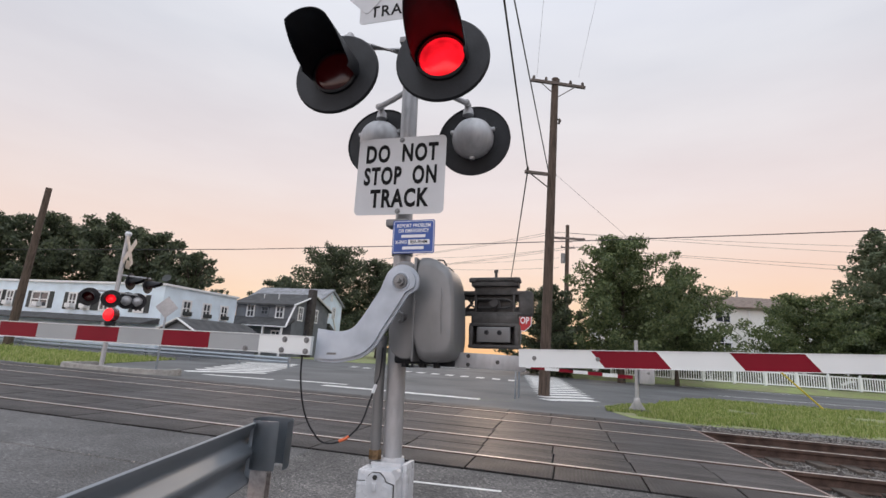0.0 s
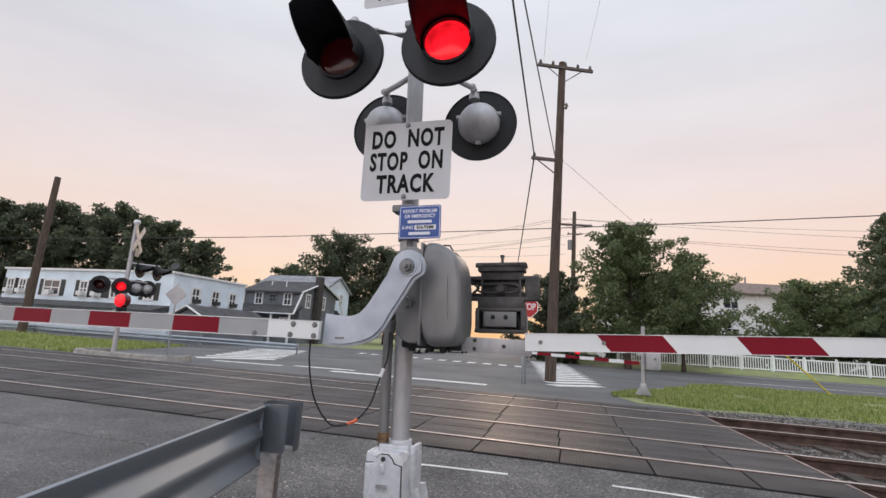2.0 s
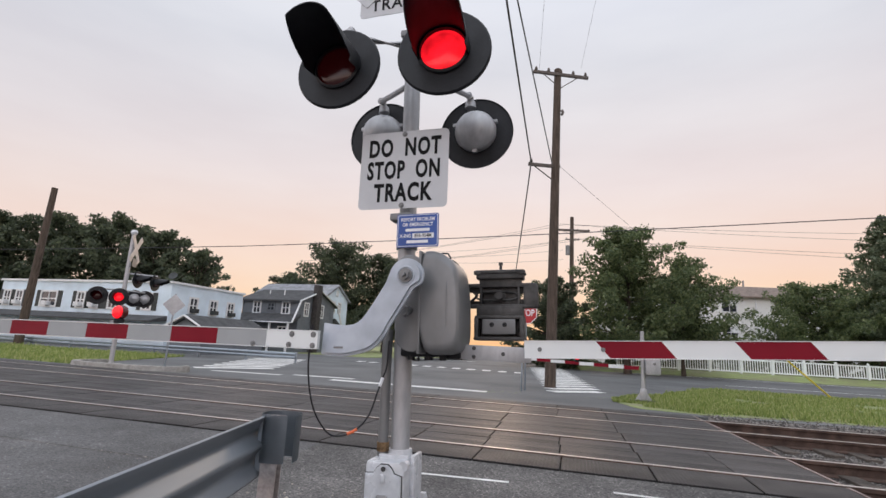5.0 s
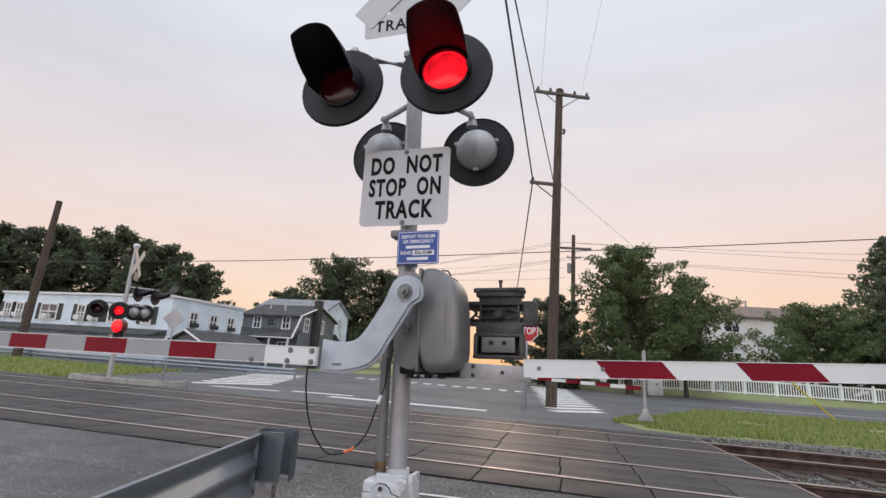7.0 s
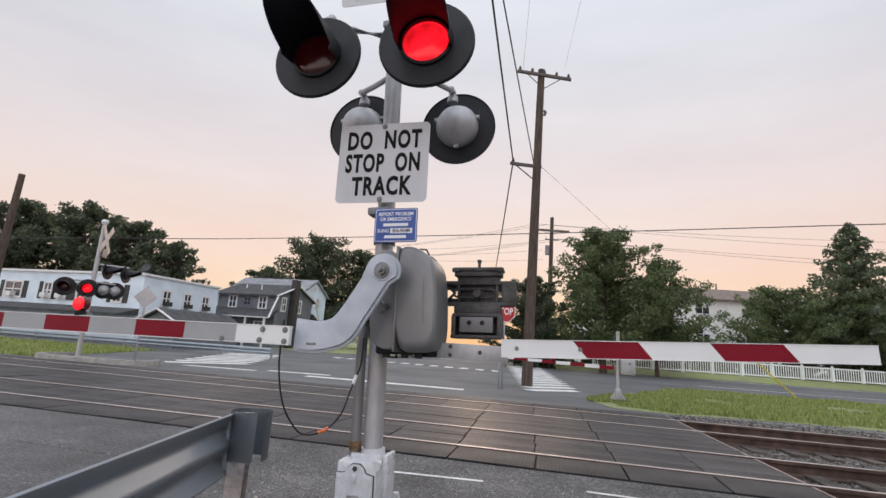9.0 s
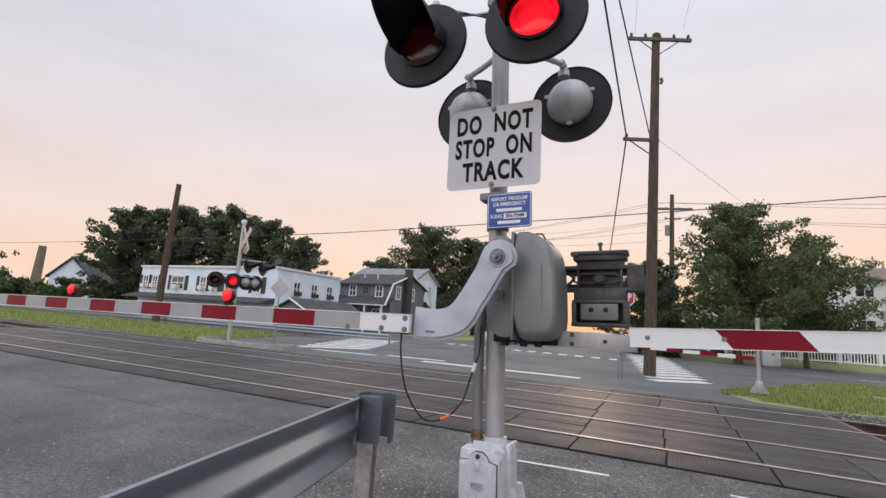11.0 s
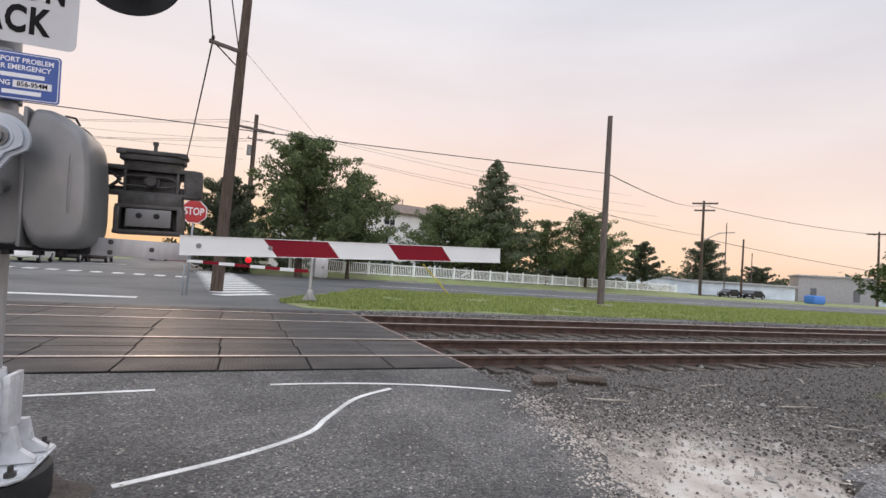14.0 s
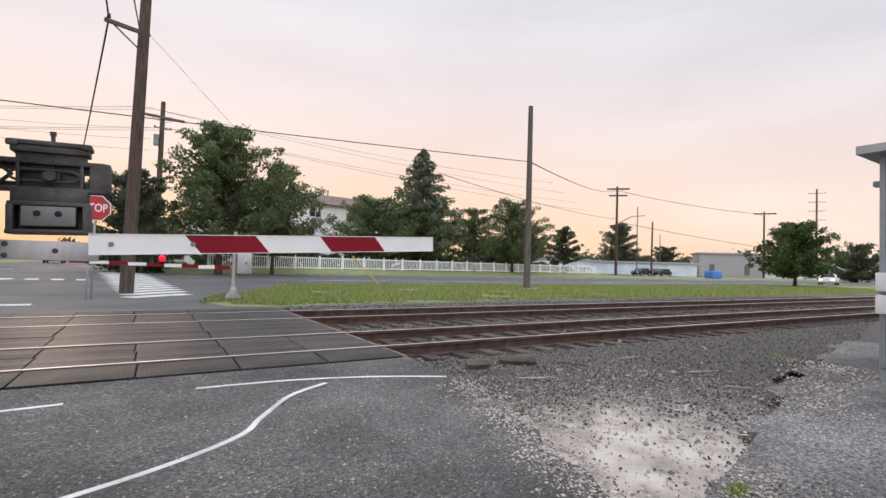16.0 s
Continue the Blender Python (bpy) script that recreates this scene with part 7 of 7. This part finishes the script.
rng = np.random.default_rng(91)
for nm, fn, n, h, w, lb in (("verge_grass", verge_right, 130000, 0.105, 0.016, "long green grass and weeds in the verge"), ("verge_grass", verge_left, 46000, 0.13, 0.026, "long green grass and weeds in the verge"), ("verge_grass", verge_hut, 9000, 0.14, 0.015, "weeds and grass beyond the hut"), ("weeds", weeds, 2600, 0.03, 0.005, "small weeds growing from cracks in the ground")):
    o = new(nm, quad_mesh(nm, blades(rng, fn, n, h, w), M["grass"]))
    tagged(o, lb, "grass", kind="stuff")

# ---- stones of the ballast, chips on the asphalt ----


def stones(name, rng, place, n, size, material, label):
    V, Fc = [], []
    octa = np.array([(1, 0, 0), (0, 1, 0), (-1, 0, 0), (0, -1, 0), (0, 0, 1), (0, 0, -0.6)], float)
    tri = np.array([(0, 1, 4), (1, 2, 4), (2, 3, 4), (3, 0, 4), (1, 0, 5), (2, 1, 5), (3, 2, 5), (0, 3, 5)])
    c = np.array([place(rng) for _ in range(n)])
    s = size * (0.45 + 1.1 * rng.random((n, 1, 1)) ** 2)
    sc = 0.6 + 0.8 * rng.random((n, 1, 3))
    a = rng.random(n) * 6.28
    v = octa[None] * s * sc * (0.8 + 0.4 * rng.random((n, 6, 3)))
    x = v[:, :, 0] * np.cos(a)[:, None] - v[:, :, 1] * np.sin(a)[:, None]
    y = v[:, :, 0] * np.sin(a)[:, None] + v[:, :, 1] * np.cos(a)[:, None]
    v = np.stack([x, y, v[:, :, 2] * 0.75], 2) + c[:, None, :]
    f = (tri[None] + 6 * np.arange(n)[:, None, None]).reshape(-1, 3)
    me = bpy.data.meshes.new(name)
    me.from_pydata(v.reshape(-1, 3).tolist(), [], f.tolist())
    me.materials.append(material)
    o = new(name, me)
    return tagged(o, label, "stones", kind="stuff")


def near_ballast(r):
    while True:
        u, n = 2.9 + 16 * r.random() ** 1.5, 0.9 + 12.6 * r.random() ** 1.1
        x, y = tn(u, n)
        inside = r.random() < 0.97 * math.exp(-(((x - 3.6) / 1.15) ** 2 + ((y - 1.62) / 0.85) ** 2) ** 2 * 0.5)
        if n > 5.9 or (x > 2.9 and y > 0.95 and (y < 3.2 + 0.9 * (x - 2.9) or x > 4.3) and not inside):
            return (x, y, -0.1 if n > 5.85 else -0.012)


def between(r):
    u = 2.7 + 70 * r.random() ** 1.5
    return (*tn(u, 5.9 + 7.0 * r.random()), -0.1)


def shoulder(r):
    return (*tn(3.2 + 30 * r.random() ** 1.5, 12.95 + 1.7 * r.random()), -0.008)


def sandchips(r):
    return (4.6 + 1.5 * r.normal(), 2.2 + 0.9 * r.normal(), -0.012)


def chips(r):
    k = r.random()
    if k < 0.45:
        return (-0.9 + 0.9 * r.normal() * 0.6, 2.9 + 0.7 * r.normal(), 0.002)
    if k < 0.75:
        return (0.6 + 1.4 * r.normal(), 2.9 + 1.0 * r.normal(), 0.002)
    return (3.6 + 1.6 * r.normal(), 0.2 + 0.9 * r.normal(), 0.004)


def leftroad(r):
    return (-1.2 - 9 * r.random() ** 1.4, 2.0 + 4 * r.random(), 0.001)


stones("ballast_stones", rng, near_ballast, 80000, 0.0125, M["stone"], "loose grey and brown ballast stones")
stones("ballast_stones", rng, between, 15000, 0.034, M["stone"], "loose ballast stones between the rails")
stones("gravel_chips", rng, chips, 4200, 0.0075, M["debris"], "pale gravel chips scattered on the asphalt")
stones("gravel_chips", rng, leftroad, 500, 0.010, M["debris"], "pale gravel chips scattered on the asphalt")


EDGE = [(2.5, 0.8), (2.72, 1.3), (3.02, 1.62), (3.1, 2.0), (3.42, 2.25), (3.55, 2.62), (3.82, 2.95), (3.95, 3.4), (4.2, 3.75)]


def edge(r):
    if r.random() < 0.5:
        k = int(r.random() * 8)
        s = r.random()
        x, y = EDGE[k][0] * (1 - s) + EDGE[k + 1][0] * s, EDGE[k][1] * (1 - s) + EDGE[k + 1][1] * s
        return (x - 0.05 + 0.16 * r.normal(), y + 0.12 * r.normal(), 0.001)
    x = 2.6 + 4.6 * r.random()
    return (x, 0.75 + 0.2 * r.normal(), 0.19 * max(0, min(1, (x - 3.4) / 3.2)) ** 2 * 1.6 - 0.004)


stones("gravel_chips", rng, edge, 2600, 0.009, M["stone"], "loose gravel strewn over the asphalt edge")
stones("gravel_chips", rng, edge, 5200, 0.010, M["sand"], "pale sandy crumbs strewn over the asphalt edge")


stones("ballast_stones", rng, shoulder, 6000, 0.03, M["stone"], "loose pale stones along the verge")
stones("gravel_chips", rng, sandchips, 3500, 0.011, M["debris"], "pale chips scattered round the sandy spill")


def bigstones(r):
    return (4.6 + 2.6 * r.random() ** 1.5 - 1.0 * r.random(), 1.2 + 2.2 * r.random(), -0.01)


stones("loose_rocks", rng, bigstones, 90, 0.028, M["concrete"], "larger pale rocks lying on the gravel")

# ---- debris beside the track ----
rb = random.Random(13)
for x, y, ln, rz, lb in ((5.48, 3.95, 0.5, -48, "split weathered tie end lying on gravel"), (4.85, 4.12, 0.34, -20, "split weathered tie end lying on gravel"), (7.07, 2.12, 0.55, -28, "pale splintered wood scrap"), (7.25, 3.15, 0.45, -15, "pale splintered wood scrap"), (6.5, 1.55, 0.3, -60, "pale splintered wood scrap"), (5.0, 3.3, 0.5, -40, "pale splintered wood scrap"), (6.1, 3.45, 0.4, -75, "weathered grey wood scrap"), (8.6, 3.0, 0.6, 10, "weathered grey wood scrap"), (9.2, 2.7, 0.5, 30, "pale splintered wood scrap")):
    bm = bmesh.new()
    k = 6
    w = 0.075 if "tie" in lb else 0.014
    tube(bm, [((i / k - 0.5) * ln, rb.uniform(-0.02, 0.02), w * 0.7 + rb.uniform(-0.006, 0.006)) for i in range(k + 1)], [w * rb.uniform(0.6, 1.0) * (0.7 if i in (0, k) else 1) for i in range(k + 1)], 6)
    solid("wood_scrap", bm, M["tie"] if "tie" in lb or "grey" in lb else M["debris"], lb, "wood scrap", "scraps along the track", smooth=False, m=pose(x, y, -0.012, 0, 0, rz))
bm = bmesh.new()
tube(bm, [(0, 0, 0.02), (0.12, 0.03, 0.05), (0.3, 0.02, 0.09), (0.5, 0, 0.06), (0.62, -0.05, 0.02)], 0.035, 10)
solid("rubber_hose", bm, M["rubber"], "bent black rubber hose lying on gravel", "hose", m=pose(7.2, 1.32, -0.01, 0, 0, -30))
for x, y, z in ((5.15, -0.35, 0.103), (5.0, -0.75, 0.09)):
    bm = bmesh.new()
    prism(bm, [(0.10 * math.cos(radians(a)) * (1 + 0.35 * math.sin(2.6 * a)), 0.08 * math.sin(radians(a)) * (1 + 0.3 * math.cos(1.7 * a))) for a in range(0, 360, 24)], 0.0, 0.012)
    solid("paper_litter", bm, M["signwhite"], "flattened scrap of white litter on asphalt", "litter", m=pose(x, y, z, 0, 0, x * 90))

# ---- equipment hut ----
HUT = Matrix.Translation((7.12, 0.36, 0)) @ Matrix.Rotation(math.atan2(-1.96, -0.43), 4, "Z")
W, D, Z0, Z1 = 2.0, 1.9, 0.34, 2.68
hut = thing("equipment_hut", HUT, "grey painted steel railway equipment hut on concrete feet", "hut")
bm = bmesh.new()
box(bm, (W / 2, D / 2, (Z0 + Z1) / 2), (W, D, Z1 - Z0), bev=0.012)
part("wall", bm, M["hutgrey"], hut)
bm = bmesh.new()
prism(bm, [(-0.16, Z1 - 0.02), (W + 0.3, Z1 + 0.02), (W + 0.3, Z1 + 0.09), (-0.16, Z1 + 0.07)], -D - 0.15, 0.2, pose(0, 0, 0, 90, 0, 0))
roof = part("roof", bm, M["hutroof"], hut, "pale grey overhanging flat roof", smooth=False)
bm = bmesh.new()
lathe(bm, [(0.14, 0), (0.14, 0.07), (0.17, 0.07), (0.17, 0.12), (0.0, 0.13)], pose(1.1, 0.5, Z1 + 0.06), 20)
part("roof_vent", bm, M["hutroof"], roof)
for x in (0.02, 1.24, W - 0.02):
    bm = bmesh.new()
    box(bm, (x, -0.012, (Z0 + Z1) / 2), (0.05, 0.03, Z1 - Z0 - 0.01), bev=0.006)
    part("corner_trim", bm, M["hutgrey"], hut)
bm = bmesh.new()
box(bm, (W / 2, -0.006, Z0 + 0.04), (W - 0.02, 0.02, 0.07), bev=0.004)
part("base_trim", bm, M["hutgrey"], hut)
# door in its frame
bm = bmesh.new()
for x in (0.345, 0.965):
    box(bm, (x, -0.003, 1.40), (0.009, 0.012, 1.89))
for z in (0.455, 2.345):
    box(bm, (0.655, -0.003, z), (0.639, 0.012, 0.009))
part("door_gap", bm, M["hutdark"], hut, smooth=False)
bm = bmesh.new()
box(bm, (0.655, -0.012, 1.40), (0.61, 0.025, 1.88), bev=0.005)
hdoor = part("door", bm, M["hutgrey"], hut, "closed grey steel door with louvres")
for k in range(2):
    for i in range(5):
        bm = bmesh.new()
        prism(bm, [(0.0, 0.0), (-0.02, 0.0), (-0.004, 0.03), (0.0, 0.03)], -0.075, 0.075, Matrix(((0, 0, 1, 0), (1, 0, 0, 0), (0, 1, 0, 0), (0, 0, 0, 1))))
        part("louvre", bm, M["hutroof"], hdoor, smooth=False, m=pose(0.55 + 0.2 * k, -0.024, 0.56 + 0.062 * i))
for z in (0.70, 1.40, 2.13):
    bm = bmesh.new()
    box(bm, (0.93, -0.035, z), (0.15, 0.02, 0.022), bev=0.004)
    box(bm, (1.01, -0.035, z), (0.05, 0.035, 0.07), bev=0.006)
    part("hinge", bm, M["hutgrey"], hdoor)
bm = bmesh.new()
box(bm, (0.37, -0.04, 1.93), (0.03, 0.03, 0.1), bev=0.006)
cyl(bm, (0.37, -0.05, 1.90), (0.37, -0.05, 1.86), 0.022, 0.022, 12)
part("padlock", bm, M["black"], hdoor)
bm = bmesh.new()
box(bm, (0.36, -0.03, 0.98), (0.02, 0.02, 0.05), bev=0.004)
part("door_stop", bm, M["hutdark"], hdoor)
ds = part("door_notice", plate(0.58, 0.33, 0.008, 0.003), M["hutblue"], hdoor, "light blue notice plate with white words", False, pose(0.655, -0.028, 1.73))
lettering("notice_words", "REPORT EMERGENCY", 0.085, M["letter"], ds, pose(0, -0.002, 0.105), squeeze=0.62, depth=0.0006, bold=0.001)
lettering("notice_words", "TO", 0.085, M["letter"], ds, pose(-0.235, -0.002, 0.0), squeeze=0.62, depth=0.0006, bold=0.001)
part("text_bar", plate(0.42, 0.05, 0.004, 0.001), M["letter"], ds, smooth=False, m=pose(0.05, -0.0025, 0.0))
part("text_bar", plate(0.2, 0.05, 0.004, 0.001), M["letter"], ds, smooth=False, m=pose(-0.16, -0.0025, -0.105))
lettering("notice_words", "POLICE", 0.085, M["letter"], ds, pose(0.12, -0.002, -0.105), squeeze=0.66, depth=0.0006, bold=0.001)
ms = part("milepost_board", plate(0.86, 0.36, 0.006, 0.02), M["hutblue"], hut, "bright blue name board under the eaves", False, pose(0.66, -0.19, Z1 + 0.02))
part("text_bar", plate(0.16, 0.07, 0.004, 0.001), M["letter"], ms, smooth=False, m=pose(-0.19, -0.0115, 0.105))
lettering("board_words", "MP 29.2", 0.115, M["letter"], ms, pose(0.14, -0.011, 0.105), squeeze=0.72, depth=0.0006, bold=0.001)
part("text_bar", plate(0.24, 0.07, 0.004, 0.001), M["letter"], ms, smooth=False, m=pose(-0.12, -0.0115, 0.0))
part("text_bar", plate(0.12, 0.07, 0.004, 0.001), M["letter"], ms, smooth=False, m=pose(0.17, -0.0115, 0.0))
lettering("board_words", "US DOT AAR 856 954M", 0.105, M["letter"], ms, pose(0, -0.011, -0.11), squeeze=0.66, depth=0.0006, bold=0.001)
for z in (1.27, 1.03):
    bm = bmesh.new()
    box(bm, (0, 0, 0), (0.30, 0.14, 0.20), bev=0.012)
    e = part("meter_box", bm, M["letter"], hut, "small white plastic service box", m=pose(0.14, -0.07, z))
    bm = bmesh.new()
    box(bm, (0.17, 0, 0.02), (0.05, 0.05, 0.07), bev=0.008)
    part("box_latch", bm, M["letter"], e)
bm = bmesh.new()
box(bm, (-0.05, 0.15, 2.36), (0.09, 0.12, 0.06), bev=0.01)
part("side_bracket", bm, M["hutgrey"], hut)
for x, y, w in ((0.14, 0.1, 0.28), (W - 0.2, 0.1, 0.34), (0.14, D - 0.15, 0.28), (W - 0.2, D - 0.15, 0.34)):
    bm = bmesh.new()
    box(bm, (x, y, 0.16), (w, 0.2, 0.36), bev=0.015)
    part("foot", bm, M["concrete"] if x > 1 else M["hutgrey"], hut)
bm = bmesh.new()
box(bm, (W / 2, D / 2, 0.26), (W - 0.3, D - 0.5, 0.14))
part("underframe", bm, M["hutdark"], hut, smooth=False)
for x in (1.12, 1.36):
    part("bolt", bolt_mesh(0.012, 0.012), M["hutroof"], hut, m=pose(x, -0.02, Z0 + 0.09))

# ---- cars ----


def car(x, y, rz, paint, label, tall=1.45, ln=4.5, lamps=False, name="car"):
    c = thing(name, pose(x, y, 0.0, 0, 0, rz), label, "car")
    bm = bmesh.new()
    h = ln / 2
    side = [(-h, 0.35), (-h, 0.75), (-h + 0.1, 0.9), (-h * 0.55, 0.95), (-h * 0.28, tall), (h * 0.5, tall), (h * 0.82, 0.95), (h * 0.97, 0.85), (h, 0.4), (h * 0.9, 0.28), (-h * 0.9, 0.28)]
    prism(bm, side, -0.88, 0.88, pose(0, 0, 0, 90, 0, 0))
    bmesh.ops.bevel(bm, geom=list(bm.edges), offset=0.06, segments=2, affect="EDGES")
    part("body", bm, M[paint], c)
    bm = bmesh.new()
    win = [(-h * 0.48, 0.97), (-h * 0.25, tall - 0.08), (h * 0.47, tall - 0.08), (h * 0.7, 0.97)]
    prism(bm, win, -0.89, 0.89, pose(0, 0, 0, 90, 0, 0))
    part("glass", bm, M["glass"], c, smooth=False)
    bm = bmesh.new()
    prism(bm, [(-h * 0.57, 0.98), (-h * 0.31, tall - 0.06), (-h * 0.29, tall - 0.06), (-h * 0.5, 0.98)], -0.72, 0.72, pose(0, 0, 0, 90, 0, 0))
    part("windscreen", bm, M["glass"], c, smooth=False)
    for sx in (-0.6, 0.62):
        for sy in (-1, 1):
            bm = bmesh.new()
            lathe(bm, [(0.0, -0.1), (0.24, -0.1), (0.33, -0.08), (0.33, 0.08), (0.24, 0.1), (0.0, 0.1)], pose(0, 0, 0, 90, 0, 0), 18)
            wl = part("wheel", bm, M["rubber"], c, m=pose(sx * h, sy * 0.82, 0.33))
            bm = bmesh.new()
            cyl(bm, (0, sy * 0.08, 0), (0, sy * 0.12, 0), 0.2, 0.18, 14)
            part("rim", bm, M["silver"], wl)
    for sy in (-0.6, 0.6):
        bm = bmesh.new()
        box(bm, (-h - 0.005, sy, 0.68), (0.06, 0.34, 0.14), bev=0.02)
        part("headlight", bm, M["headlight"] if lamps else M["letter"], c)
    return c


for x, y, rz, p, lb, tl, lm in ((-2.6, 41.5, 80, "carwhite", "white pickup truck waiting beyond the junction", 1.9, False), (-0.6, 47, 80, "carblack", "black car parked beyond the junction", 1.5, False), (1.2, 50, 80, "carblack", "black car parked beyond the junction", 1.5, False), (8.2, 72, 78, "carsilver", "silver car waiting far down the street", 1.5, True), (12.2, 84, 78, "carwhite", "white car parked far down the street", 1.5, False), (15.0, 90, 78, "carsilver", "silver car parked far down the street", 1.5, False), (12.6, 64, 78, "carwhite", "white car standing in the far street", 1.6, False), (79.8, 8.2, 0, "carwhite", "pale car parked by the verge", 1.4, True), (74, 44, -8, "carblack", "dark car parked at the end of the fence", 1.5, True), (82, 44.5, -8, "carsilver", "silver car parked beyond the fence", 1.4, False), (92, 37.5, -8, "carblack", "dark car parked far along the road", 1.5, False), (97, 35.5, -8, "carblack", "dark car parked far along the road", 1.5, False)):
    car(x, y, rz, p, lb, tl, lamps=lm)
bm = bmesh.new()
box(bm, (0, 0, 0.7), (2.6, 1.8, 1.4), bev=0.4)
solid("tarpaulin", bm, M["tarp"], "blue tarpaulin over a load beside the road", "tarpaulin", m=pose(94.5, 25.8, 0, 0, 0, -20))

# ---- ties and crossing panels ----
bm = bmesh.new()
box(bm, (0, 0, 0), (0.23, 2.6, 0.17), bev=0.012)
tie_me = mesh_of("tie", bm, M["tie"], False)
bm = bmesh.new()
box(bm, (0, 0, 0), (0.25, 2.45, 0.17), bev=0.02)
tie_me2 = mesh_of("tie", bm, M["tie"], False)
ties = tagged(new("ties"), "weathered wooden ties under the rails", "railway ties", kind="structure")
rt = random.Random(4)
for n0 in (7.34, 11.02):
    for k in range(100):
        u = 2.98 + 0.56 * k
        o = new("tie", rt.choice((tie_me, tie_me2)))
        o.parent = ties
        x, y = tn(u + rt.uniform(-0.05, 0.05), n0 + rt.uniform(-0.14, 0.14))
        o.matrix_basis = pose(x, y, -0.145 + rt.uniform(-0.012, 0.012), 0, 0, math.degrees(TA) + rt.uniform(-2.5, 2.5))
    for k in range(34):
        o = new("tie", tie_me)
        o.parent = ties
        x, y = tn(UL - 0.2 - 0.56 * k, n0)
        o.matrix_basis = pose(x, y, -0.12, 0, 0, math.degrees(TA) + rt.uniform(-2, 2))


def panel_mesh(lu, wn_, z0, z1, studs):
    bm = bmesh.new()
    box(bm, (0, 0, (z0 + z1) / 2), (lu, wn_, z1 - z0), bev=0.008)
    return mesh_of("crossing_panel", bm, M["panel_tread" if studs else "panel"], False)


DECK_END = 2.87
rows_ = ((5.87, 6.56, 1.0, 0.088), (6.70, 7.36, 1.0, 0.086), (7.37, 7.99, 1.0, 0.086), (8.12, 9.0, 2.0, 0.088), (9.02, 10.23, 2.0, 0.088), (10.38, 11.68, 1.0, 0.086), (11.82, 12.58, 1.0, 0.088))
for n0, n1, lu, zt in rows_:
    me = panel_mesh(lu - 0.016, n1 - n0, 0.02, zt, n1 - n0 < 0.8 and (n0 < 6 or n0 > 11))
    k = int((2.95 - UL) / lu)
    for i in range(k):
        u = DECK_END - 0.042 * ((n0 + n1) / 2 - 5.87) - lu * (i + 0.5)
        x, y = tn(u, (n0 + n1) / 2)
        o = new("crossing_panel", me)
        o.parent = deck
        o.matrix_basis = pose(x, y, rt.uniform(-0.004, 0.003), rt.uniform(-0.2, 0.2), rt.uniform(-0.15, 0.15), math.degrees(TA))
# steel end strips of the crossing
for n0, n1 in ((5.87, 6.56), (6.70, 7.99), (8.12, 10.23), (10.38, 11.68), (11.82, 12.58)):
    bm = bmesh.new()
    e0_, e1_ = DECK_END + 0.005 - 0.042 * (n0 - 5.87), DECK_END + 0.005 - 0.042 * (n1 - 5.87)
    prism(bm, [tn(e0_, n0), tn(e0_ + 0.04, n0), tn(e1_ + 0.04, n1), tn(e1_, n1)], -0.02, 0.09)
    o = new("end_strip", mesh_of("end_strip", bm, M["end_steel"], False))
    o.parent = deck
